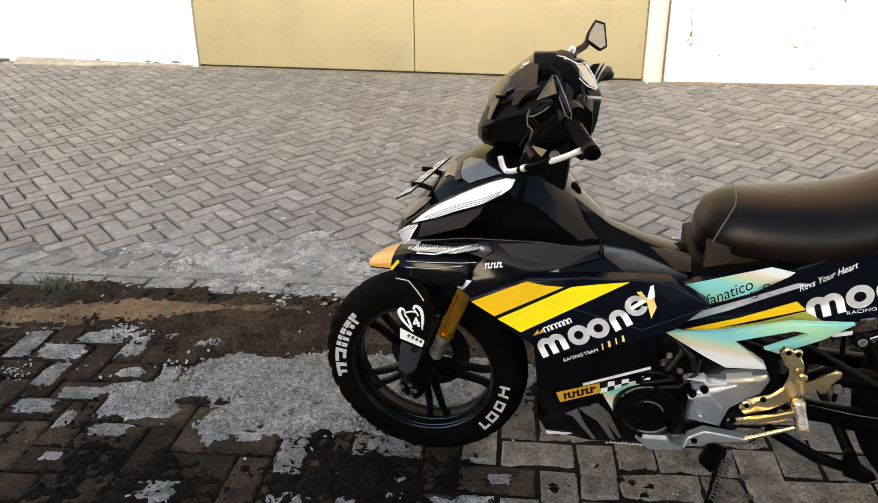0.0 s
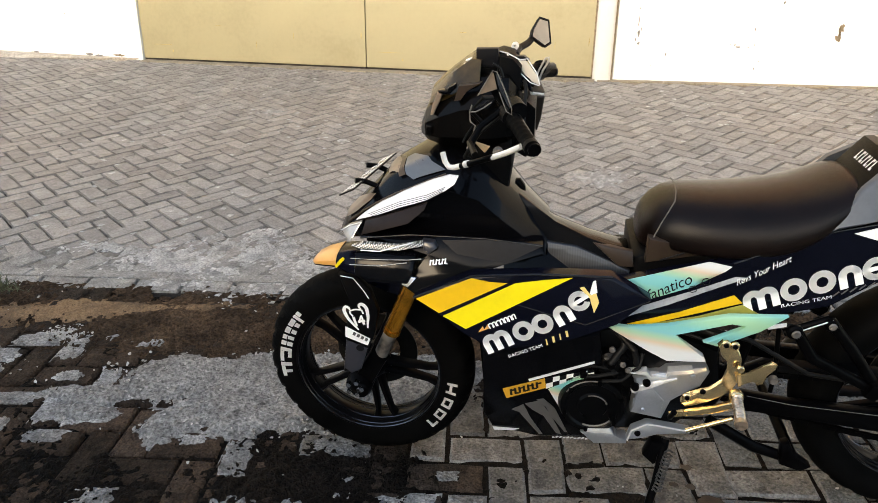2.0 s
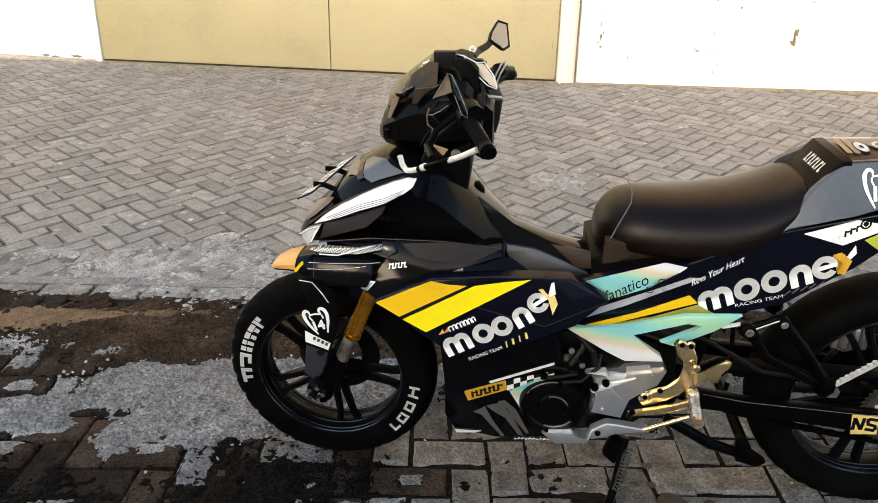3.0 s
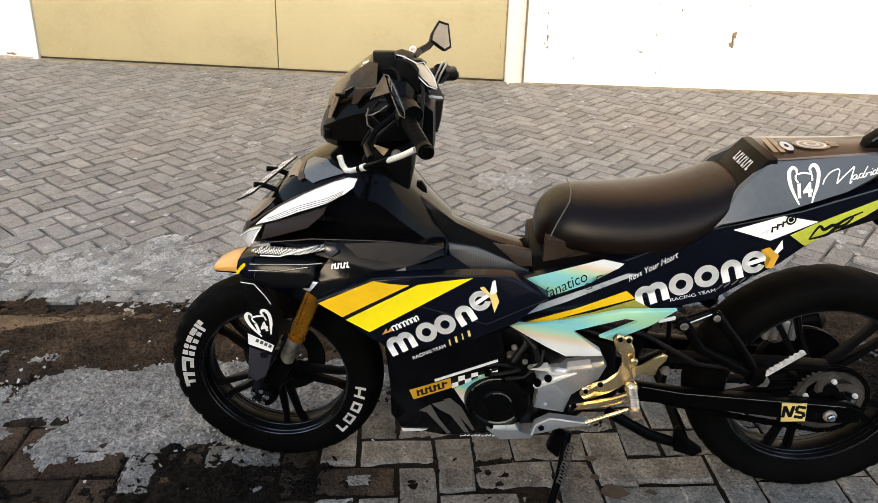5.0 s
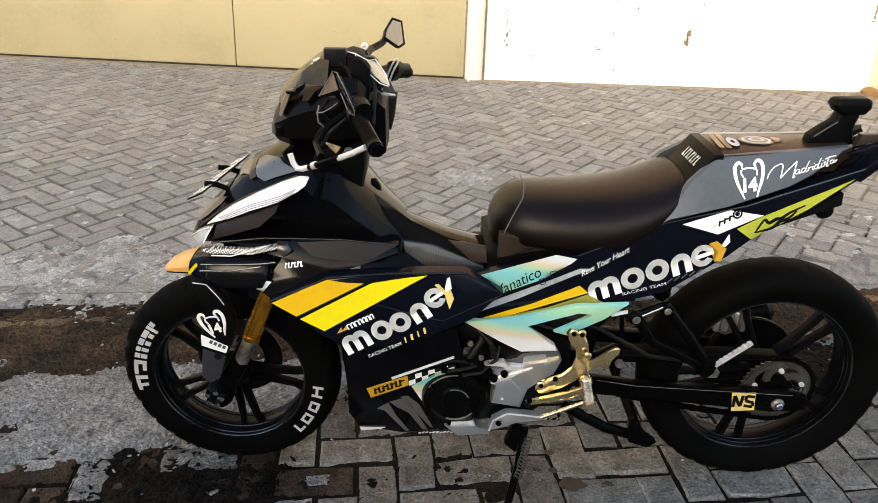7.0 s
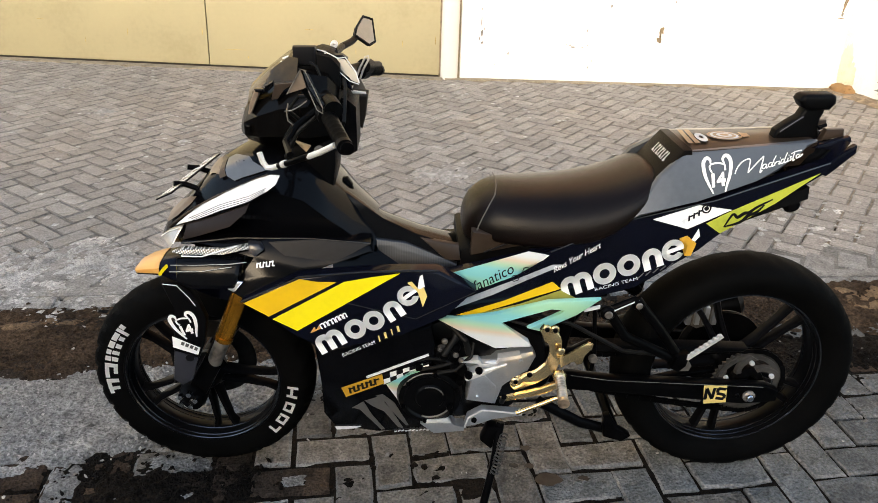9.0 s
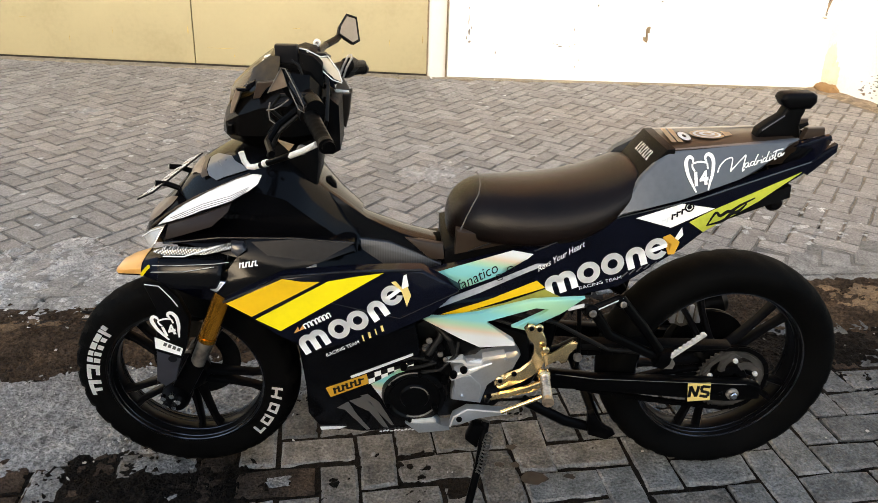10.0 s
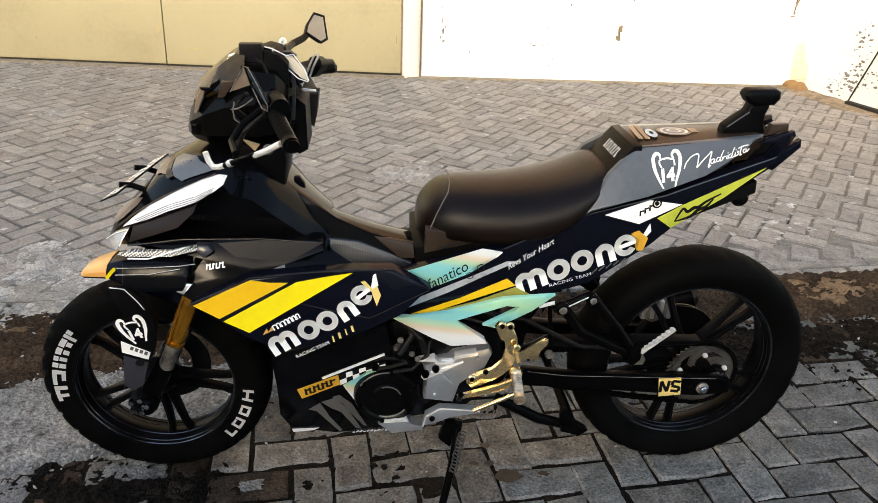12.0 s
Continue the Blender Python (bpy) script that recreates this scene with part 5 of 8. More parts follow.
nose = part("nose_cowl", ridge(((-0.035, .672, .02, .668, .034, .66, .025, .648), (-0.012, .712, .045, .703, .068, .682, .055, .655), (.03, .752, .062, .742, .098, .705, .075, .664),
                                (.10, .823, .078, .813, .126, .748, .095, .675), (.17, .861, .09, .851, .145, .79, .105, .68), (.23, .869, .10, .861, .152, .81, .11, .68),
                                (.29, .85, .098, .842, .148, .79, .11, .665), (.335, .808, .085, .797, .135, .745, .11, .64), (.38, .758, .066, .747, .115, .70, .108, .62), (.43, .712, .048, .703, .098, .668, .10, .60))), m_gloss, bike, "gloss black pointed nose cowl")
core = part("leg_shield", ridge(((.342, .782, .05, .775, .11, .73, .17, .60), (.38, .736, .05, .729, .10, .70, .17, .58), (.44, .692, .045, .687, .085, .665, .166, .56),
                                 (.52, .660, .045, .655, .083, .635, .16, .53), (.62, .632, .045, .628, .08, .61, .14, .51))), m_gloss, bike, "black leg shield and centre tunnel")
panel("tunnel_flank", [(0.347, 0.782), (0.398, 0.748), (0.443, 0.718), (0.512, 0.687), (0.604, 0.659), (0.607, 0.626), (0.488, 0.662), (0.424, 0.675), (0.412, 0.663), (0.326, 0.671), (0.334, 0.732)], "tunnel", 0.02, m_gloss, bike, "black tunnel flank", bevel=0.004, both=False)
panel("storage_lid", [(0.522, 0.68), (0.604, 0.666), (0.607, 0.634), (0.576, 0.635)], "tunnel", 0.012, m_tan, bike, "brown storage lid", bevel=0.003, lift=0.006, both=False)
hl = panel("headlamp", [(0.02, 0.7131), (0.0433, 0.7332), (0.0839, 0.7636), (0.137, 0.796), (0.2003, 0.8302), (0.2343, 0.8462), (0.2538, 0.8495), (0.2479, 0.8368), (0.2273, 0.82), (0.1913, 0.7978), (0.1405, 0.7726), (0.0732, 0.7383)], "nose", 0.012, m_drl, nose, "white finely dotted headlamp strip", bevel=0.003, lift=0.009)
for path in ([(0.051, 0.7336), (0.1259, 0.7756), (0.1903, 0.8054), (0.2289, 0.8282)], [(0.0571, 0.734), (0.1263, 0.7726), (0.1907, 0.8024), (0.2267, 0.8249)],
             [(0.0632, 0.7344), (0.1268, 0.7696), (0.1911, 0.7995), (0.2246, 0.8215)], [(0.0692, 0.7348), (0.1273, 0.7665), (0.1915, 0.7965), (0.2225, 0.8182)]):
    rods("lamp_groove", [(x, fy("nose", x, z) - 0.0095, z) for x, z in path], 0.0006, m_black_st, hl, "thin dark groove", 6)
# brown reflection on the nose side, added as a coloured panel
panel("nose_reflection", [(0.0456, 0.7208), (0.1284, 0.7592), (0.192, 0.7927), (0.186, 0.7788), (0.1513, 0.7466), (0.0777, 0.7122), (0.0381, 0.6934)], "nose", 0.008, m_underlamp, nose, "brown reflection painted under the headlamp", bevel=0.002, lift=0.006)
corner_l = panel("corner_lamp", [(-0.0157, 0.6869), (0.0046, 0.7008), (0.037, 0.7163), (0.027, 0.702), (0.0177, 0.6841), (0.0101, 0.6733)], "nose", 0.014, m_clear, nose, "small clear corner lamp", bevel=0.003, lift=0.011)
rods("lamp_edge", [(x, fy("nose", x, z) - 0.012, z) for x, z in ((-0.0157, 0.6869), (0.0046, 0.7008), (0.037, 0.7163), (0.027, 0.702), (0.0177, 0.6841))], 0.0013, m_brightalu, corner_l, "bright lamp edge", 6)
up = panel("side_cowl", [(0.042, 0.696), (0.151, 0.706), (0.302, 0.705), (0.42, 0.696), (0.426, 0.678), (0.34, 0.657), (0.276, 0.634), (0.164, 0.591), (0.135, 0.608), (0.16, 0.636), (0.198, 0.674)], "upper", 0.05, m_gloss, bike, "black angular side cowl", bevel=0.006, back=0.30)
# grey sheen of the upward facet, painted on the black cowl
sticker([(0.215, 0.699), (0.302, 0.704), (0.418, 0.696), (0.348, 0.662), (0.247, 0.674)], "upper", m_dimgrey, up, "dark grey sheen painted on the facet")
for k in range(6):
    x = 0.192 + 0.0062 * k
    sticker(bar_pts((x, 0.651 + 0.0008 * k), (x + 0.0008, 0.661 + 0.0008 * k), 0.0026), "upper", m_silver_st, up, "small grey mark stroke")
    sticker(bar_pts((x + 0.001, (0.652 if k % 2 else 0.6595) + 0.0008 * k), (x + 0.0048, (0.652 if k % 2 else 0.6595) + 0.0008 * k), 0.002), "upper", m_silver_st, up, "small grey mark stroke")
panel("air_grille", [(0.0262, 0.6837), (0.0486, 0.6909), (0.1255, 0.6883), (0.1837, 0.6987), (0.1863, 0.6904), (0.1258, 0.6799), (0.049, 0.6782)], "upper", 0.012, m_mesh, up, "woven silver air intake grille", bevel=0.003, lift=0.012)
for path in ([(0.0314, 0.6712), (0.0789, 0.6708), (0.1495, 0.6733), (0.1786, 0.6765)], [(0.0294, 0.6594), (0.0912, 0.6596), (0.1497, 0.6681)]):
    rods("trim_line", [(x, fy("upper", x, z) - 0.036, z) for x, z in path], 0.0009, m_hook, up, "thin grey trim line", 6)
panel("grille_end", [(0.176, 0.702), (0.2, 0.7), (0.207, 0.688), (0.19, 0.676), (0.178, 0.684)], "upper", 0.014, m_shadegrey, up, "grey moulded grille end", bevel=0.004, lift=0.014)
panel("scoop", [(0.035, 0.673), (0.156, 0.675), (0.166, 0.672), (0.16, 0.638), (0.148, 0.618), (0.063, 0.618), (0.034, 0.633)], "upper", 0.03, m_gloss, up, "black air scoop with a bright lower lip", bevel=0.010, lift=0.02)
rods("lip", [(0.05, -0.178, 0.683), (0.09, -0.182, 0.684), (0.16, -0.172, 0.703)], 0.0014, m_silver_st, up)
panel("bright_insert", [(0.127, 0.634), (0.143, 0.632), (0.167, 0.629), (0.148, 0.609), (0.135, 0.614)], "upper", 0.006, m_chrome, up, "faceted bright insert", bevel=0.002, lift=0.008)

# main side panel with its stickers
side = panel("side_panel", [(0.163, 0.598), (0.282, 0.652), (0.404, 0.662), (0.485, 0.665), (0.556, 0.665), (0.632, 0.621), (0.573, 0.563), (0.487, 0.523), (0.326, 0.484), (0.303, 0.499), (0.271, 0.529)], "main", 0.03, m_navy, bike, "navy black side panel with yellow stripes and white sponsor marks", bevel=0.006, top=0.55)
sticker([(0.169, 0.596), (0.282, 0.648), (0.317, 0.642), (0.354, 0.641), (0.217, 0.567)], "main", m_amber, side, "amber yellow slanted stripe")
sticker([(0.224, 0.561), (0.37, 0.642), (0.425, 0.652), (0.48, 0.66), (0.272, 0.535)], "main", m_yellow, side, "lemon yellow slanted stripe")


def wordmark(mc, rings, nc, ec, r, f, y1, y2, parent, tilts, gold):
    """A sponsor's mark as plain shapes: arches, rings, an open ring with a bar, and a gold chevron."""
    def turned(tilt):
        t = radians(tilt)
        return math.cos(t), math.sin(t)
    def upright(c, k, tilt):
        ux, uz = turned(tilt)
        sticker(bar_pts((c[0] + k * r * ux + uz * r, c[1] + k * r * uz - ux * r), (c[0] + k * r * ux - uz * r * 0.12, c[1] + k * r * uz + ux * r * 0.12), r * 0.62), f, m_white, parent, "white sponsor mark stroke")
    def arch(c, k, half, tilt):
        ux, uz = turned(tilt)
        ring_sticker((c[0] + k * r * ux - uz * r * 0.08, c[1] + k * r * uz + ux * r * 0.08), r * (half + 0.31), r * (half - 0.31), f, m_white, parent, 1.0, tilt, 0, 180, "white sponsor mark arch")
    for k in (-1.14, -0.04, 1.06):
        upright(mc, k, tilts[0])
    for k in (-0.59, 0.51):
        arch(mc, k, 0.55, tilts[0])
    for c in rings:
        ring_sticker(c, r * 1.04, r * 0.45, f, m_white, parent, 1.0, tilts[1], label="white sponsor mark ring")
    for k in (-0.58, 0.58):
        upright(nc, k, tilts[2])
    arch(nc, 0, 0.58, tilts[2])
    ring_sticker(ec, r * 1.02, r * 0.46, f, m_white, parent, 1.0, tilts[3], 0, 322, "white open ring mark")
    ux, uz = turned(tilts[3])
    sticker(bar_pts((ec[0] - ux * r * 0.6, ec[1] - uz * r * 0.6), (ec[0] + ux * r * 0.96, ec[1] + uz * r * 0.96), r * 0.36), f, m_white, parent, "white sponsor mark stroke", lift=0.0018)
    sticker(y1, f, m_white, parent, "white sponsor mark stroke")
    sticker(y2, f, gold, parent, "gold chevron mark")


wordmark((0.337, 0.513), [(0.3888, 0.5388), (0.4265, 0.5575)], (0.4655, 0.5805), (0.4955, 0.612), 0.0212, "main", [(0.519, 0.654), (0.5245, 0.6575), (0.5292, 0.632), (0.5174, 0.6258), (0.5149, 0.6293)],
         [(0.4945, 0.64), (0.503, 0.6425), (0.5174, 0.6254), (0.5262, 0.6321), (0.534, 0.6113), (0.5256, 0.5873), (0.5157, 0.6188)], side, (28, 28, 32, 38), m_cream_st)
for px, pz in ((0.298, 0.5295), (0.3085, 0.5345)):
    sticker([(px, pz), (px + 0.0085, pz + 0.0145), (px + 0.0115, pz + 0.0055)], "main", m_orange, side, "small orange peak mark")
p0, p1 = Vector((0.3225, 0.5395)), Vector((0.3768, 0.5664))
for k in range(7):
    a, w = p0.lerp(p1, k / 7), (0.0062 if k in (0, 2) else 0.0045)
    ribbon([[(a.x, a.y), (a.x - 0.0042, a.y + 0.0085), (a.x + w - 0.0042, a.y + 0.0115), (a.x + w, a.y + 0.003)]], 0.0024, "main", m_white, side, "small white sponsor mark")
lettering("RACING TEAM", (0.3627, 0.4758), (0.4294, 0.5065), 0.0105, "main", m_white, side, "small white lettering")
p0, p1 = Vector((0.4345, 0.5095)), Vector((0.4864, 0.5386))
for k in range(4):
    a = p0.lerp(p1, k / 4)
    sticker(bar_pts((a.x + 0.004, a.y + 0.001), (a.x + 0.001, a.y + 0.0135), 0.0028 + 0.002 * (k % 2)), "main", m_cream_st, side, "small pale yellow bar")

# glossy beads added along panel edges to carry highlight lines
for pts, f in (([(0.163, 0.598), (0.282, 0.652), (0.404, 0.662), (0.556, 0.665)], "main"), ([(0.042, 0.696), (0.151, 0.706), (0.302, 0.705), (0.42, 0.696)], "upper"), ([(0.79, 0.674), (0.958, 0.742), (1.131, 0.779), (1.362, 0.854)], "tail")):
    rods("highlight_bead", [(x, fy(f, x, z) + 0.0006, z) for x, z in pts], 0.0022, m_edge, segs=8)
rods("highlight_bead", [(x, fy("main", x, z) + 0.0006, z) for x, z in [(0.368, 0.597), (0.511, 0.56), (0.63, 0.619)]], 0.0014, m_edge, segs=8)

# belly cowl
cowl = panel("belly_cowl", [(0.295, 0.468), (0.318, 0.44), (0.486, 0.494), (0.545, 0.525), (0.559, 0.427), (0.534, 0.378), (0.499, 0.297), (0.498, 0.231), (0.557, 0.179), (0.423, 0.17), (0.32, 0.193), (0.298, 0.242), (0.302, 0.329)], "cowl", 0.06, m_gloss, bike, "gloss black belly cowl with racing stickers", bevel=0.006)
sticker([(0.345, 0.331), (0.438, 0.375), (0.442, 0.345), (0.354, 0.3)], "cowl", m_gold_st, cowl, "mustard sponsor plate")
q0, q1, q2, q3 = [(0.345, 0.331), (0.438, 0.375), (0.442, 0.345), (0.354, 0.3)]
for k in range(7):
    f0 = 0.12 + 0.76 * k / 7
    a = (q3[0] + (q2[0] - q3[0]) * f0 + 0.001, q3[1] + (q2[1] - q3[1]) * f0 + 0.008)
    sticker(bar_pts(a, (a[0] - 0.002, a[1] + 0.019), 0.0052), "cowl", m_black_st, cowl, "black sponsor mark stroke", lift=0.0032)
    sticker(bar_pts((a[0], a[1] + (0.002 if k % 2 else 0.015)), (a[0] + 0.0085, a[1] + (0.005 if k % 2 else 0.019)), 0.0038), "cowl", m_black_st, cowl, "black sponsor mark stroke", lift=0.0032)
c0, c1, c2, c3 = [(0.441, 0.375), (0.542, 0.414), (0.544, 0.401), (0.442, 0.342)]
for i in range(7):
    for j in range(2):
        def C(u, v):
            return (c0[0] + (c1[0] - c0[0]) * u + (c3[0] - c0[0]) * v * (1 - 0.6 * u), c0[1] + (c1[1] - c0[1]) * u + (c3[1] - c0[1]) * v * (1 - 0.6 * u))
        u, v = i / 7, j / 2
        sticker([C(u, v), C(u + 1 / 7, v), C(u + 1 / 7, v + .5), C(u, v + .5)], "cowl", m_white if (i + j) % 2 else m_black_st, cowl, "chequer square")
sticker([(0.402, 0.369), (0.54, 0.44), (0.541, 0.433), (0.404, 0.362)], "cowl", m_silver_st, cowl, "thin silver line")
sticker([(0.447, 0.341), (0.53, 0.407), (0.506, 0.339), (0.475, 0.282)], "cowl", m_holo, cowl, "iridescent white triangle")
for pts in ([(0.366, 0.262), (0.393, 0.283), (0.411, 0.236), (0.44, 0.182), (0.432, 0.18), (0.394, 0.239), (0.384, 0.255)], [(0.396, 0.286), (0.43, 0.3), (0.456, 0.254), (0.484, 0.186), (0.472, 0.189), (0.44, 0.248), (0.415, 0.266)], [(0.422, 0.303), (0.438, 0.308), (0.464, 0.279), (0.497, 0.196), (0.491, 0.196), (0.456, 0.252), (0.444, 0.28)]):
    sticker(pts, "cowl", m_ash_st, cowl, "dark grey jagged stripe")
p0, p1 = [(0.463, 0.17), (0.557, 0.175)]
for k in range(11):
    a = (p0[0] + (p1[0] - p0[0]) * k / 11, p0[1] + (p1[1] - p0[1]) * k / 11 + 0.002)
    sticker(bar_pts(a, (a[0] + 0.006, a[1] + (0.005 if k % 3 else 0.001)), 0.0035), "cowl", m_silver_st, cowl, "small silver mark stroke")
sticker([(0.322, 0.193), (0.385, 0.194), (0.371, 0.186), (0.325, 0.182)], "cowl", m_silver_st, cowl, "silver edge")

# tunnel flank with ribbed film
panel("ribbed_flank", [(0.424, 0.68), (0.489, 0.672), (0.559, 0.644), (0.601, 0.626), (0.585, 0.603), (0.511, 0.618), (0.441, 0.629), (0.43, 0.657)], "tunnel", 0.02, m_carbon, bike, "ribbed black flank panel", bevel=0.003, lift=0.006, both=False)
bm = bmesh.new()
box(bm, 0.50, 0.612, -0.08, 0.06, 0.545, 0.602, 0.004)
part("battery_box", bm, m_tan, bike, "brown-black storage box under the tunnel lid")

# boxed tray under the seat
bm = bmesh.new()
prism(bm, [(.605, .50), (.605, .655), (.66, .672), (.90, .69), (1.0, .70), (1.05, .66), (.95, .56), (.80, .50)], -.095, .11, 0.01)
part("seat_tray", bm, m_plastic, bike, "dusty black tray under the seat")

# seat
bm = bmesh.new()
secs = []
for x, hw, zt, zb in ((.612, .035, .71, .675), (.622, .07, .737, .668), (.645, .1, .762, .672), (.685, .122, .78, .676), (.75, .134, .779, .672), (.83, .142, .784, .672),
                      (.90, .144, .795, .69), (.95, .138, .808, .725), (.985, .125, .822, .765), (1.02, .105, .835, .79)):
    ring = []
    for k in range(9):
        a = math.pi * k / 8
        c, s = math.cos(a), math.sin(a)
        ring.append((x, -hw * abs(c) ** 0.8 * (1 if c >= 0 else -1), zb + (zt - zb) * (0.20 + 0.80 * abs(s) ** 0.85)))
    ring += [(x, hw * 0.93, zb), (x, hw * 0.5, zb - 0.008), (x, -hw * 0.5, zb - 0.008), (x, -hw * 0.93, zb)]
    secs.append(ring)
loft(bm, secs)
seat = part("seat", bm, m_seat, bike, "black grained vinyl seat with pale stitching")
sub = seat.modifiers.new("soften", "SUBSURF")
sub.levels = sub.render_levels = 2
rods("stitching", [(.633, -.1005, .685), (.640, -.103, .71), (.650, -.101, .735), (.662, -.094, .757), (.676, -.075, .775), (.682, -.04, .7825), (.684, .0, .7845), (.682, .04, .7825)], 0.0013, m_thread, seat, "pale stitched seam", 6)
panel("under_seat_cover", [(0.629, 0.708), (0.718, 0.691), (0.753, 0.678), (0.627, 0.651)], "engine", 0.02, m_tan, bike, "brown-black under-seat cover", bevel=0.003, lift=-0.035, both=False)
rods("cover_seam", [(.655, -.113, .66), (.72, -.113, .688)], 0.0018, m_black_st)

# tail: side cover, slate cowl, pad, tail lamp, grab handle
cover = panel("side_cover", [(0.571, 0.63), (0.603, 0.636), (0.79, 0.676), (0.86, 0.694), (0.958, 0.742), (1.035, 0.756), (1.131, 0.779), (1.237, 0.813), (1.362, 0.854), (1.397, 0.895), (1.354, 0.83), (1.27, 0.777), (1.155, 0.708), (1.11, 0.669), (0.982, 0.583), (0.901, 0.568), (0.845, 0.567), (0.797, 0.554), (0.628, 0.527), (0.557, 0.53), (0.633, 0.591)], "tail", 0.03, m_navy, bike, "navy black tail side cover full of sponsor stickers", bevel=0.005, front=0.70)
sticker([(0.571, 0.631), (0.624, 0.645), (0.744, 0.678), (0.788, 0.668), (0.776, 0.657), (0.726, 0.639), (0.721, 0.624), (0.627, 0.59), (0.598, 0.612)], "tail", m_holo, cover, "silvery iridescent sticker")
lettering("fanatico", (0.637, 0.592), (0.718, 0.633), 0.034, "tail", m_black_st, cover, "thin black lettering", lift=0.0032, shear=0.25)
for cx, cz in ((0.719, 0.619), (0.742, 0.636)):
    ds = [(cx + .0085 * math.cos(radians(a)), cz + .0075 * math.sin(radians(a))) for a in (15, 75, 135, 195, 255, 315, 375)]
    for a, b in zip(ds, ds[1:]):
        sticker(bar_pts(a, b, 0.0014), "tail", m_black_st, cover, "black hexagon outline stroke", lift=0.0034)
sticker([(0.576, 0.546), (0.613, 0.574), (0.721, 0.615), (0.797, 0.646), (0.821, 0.645), (0.78, 0.628), (0.745, 0.613), (0.675, 0.582)], "tail", m_silverflash, cover, "silver flash")
sticker([(0.598, 0.537), (0.699, 0.567), (0.8, 0.607), (0.819, 0.59), (0.735, 0.565), (0.64, 0.537)], "tail", m_amber, cover, "amber yellow flash", lift=0.0024)
sticker([(0.61, 0.531), (0.736, 0.558), (0.819, 0.586), (0.858, 0.564), (0.796, 0.561), (0.676, 0.535)], "tail", m_olive, cover, "olive flash", lift=0.002)
wordmark((0.853, 0.6005), [(0.911, 0.6215), (0.9615, 0.6395)], (1.0105, 0.6532), (1.054, 0.6706), 0.0243, "tail", [(1.103, 0.718), (1.108, 0.701), (1.099, 0.689), (1.091, 0.693)],
         [(1.064, 0.697), (1.08, 0.703), (1.103, 0.685), (1.095, 0.657), (1.081, 0.657), (1.087, 0.679)], cover, (20, 20, 20, 20), m_gold_st)
lettering("RACING TEAM", (0.8945, 0.5818), (0.9852, 0.6049), 0.0105, "tail", m_silver_st, cover, "small grey lettering")
p0, p1 = [(0.985, 0.607), (1.0621, 0.634)]
for k in range(5):
    a = (p0[0] + (p1[0] - p0[0]) * (k + 0.4) / 5, p0[1] + (p1[1] - p0[1]) * (k + 0.4) / 5 + 0.003)
    sticker(bar_pts((a[0] - 0.005, a[1] - 0.004), (a[0] + 0.006, a[1] + 0.007), 0.0024), "tail", m_ash_st, cover, "small dim mark stroke")
lettering("Revs Your Heart", (0.802, 0.628), (0.899, 0.684), 0.019, "tail", m_white, cover, "white slanted script", shear=0.55)
sticker([(1.0, 0.741), (1.095, 0.77), (1.168, 0.758), (1.078, 0.718)], "tail", m_white, cover, "white sponsor lozenge")
p0, p1 = [(1.058, 0.725), (1.107, 0.753)]
for k in range(5):
    a = (p0[0] + (p1[0] - p0[0]) * k / 5, p0[1] + (p1[1] - p0[1]) * k / 5)
    mm = m_silver_st if k < 2 else m_black_st
    sticker(bar_pts((a[0], a[1]), (a[0] - 0.001, a[1] + 0.012), 0.0032), "tail", mm, cover, "small sponsor mark stroke", lift=0.0032)
    sticker(bar_pts((a[0] + 0.001, a[1] + 0.010), (a[0] + 0.007, a[1] + 0.012), 0.003), "tail", mm, cover, "small sponsor mark stroke", lift=0.0032)
ring_sticker((1.111, 0.763), 0.0105, 0.007, "tail", m_black_st, cover, label="small black ring mark", lift=0.0032)
part("sticker", outline_mesh(ring_pts((1.111, 0.763), 0.005, 1, 0, 10), "tail", 0.0032, 0.001, 0), m_black_st, cover, smooth=False)
sticker([(1.1171, 0.729), (1.1645, 0.7543), (1.345, 0.833), (1.26, 0.770), (1.1506, 0.706)], "tail", m_lime, cover, "lime green flash")
ribbon([[(1.156, 0.7205), (1.171, 0.7485), (1.182, 0.742), (1.196, 0.7505), (1.206, 0.752), (1.222, 0.764), (1.252, 0.7795)], [(1.158, 0.7215), (1.190, 0.731), (1.205, 0.745), (1.222, 0.752), (1.236, 0.768)]], 0.0062, "tail", m_black_st, cover, "black zigzag mark", lift=0.003, taper=True)
slate = panel("tail_cowl", [(0.9547, 0.7465), (1.0039, 0.8233), (1.0588, 0.8726), (1.2484, 0.885), (1.3445, 0.8924), (1.3084, 0.8724), (1.2612, 0.8346), (1.213, 0.8163), (1.0887, 0.7786)], "grey", 0.015, m_grey, bike, "slate grey tail cowl with trophy sticker and script", bevel=0.006, top=0.84)
cup((1.125, 0.831), 0.037, "grey", slate)


def script(paths, width, label):
    """Handwritten strokes on the slate panel; u runs along the writing, v up."""
    ribbon([[(1.1524 + 0.04139 * u + -0.002 * v, 0.8314 + -0.00079 * u + 0.036 * v) for u, v in path] for path in paths], width, "grey", m_white, slate, label)


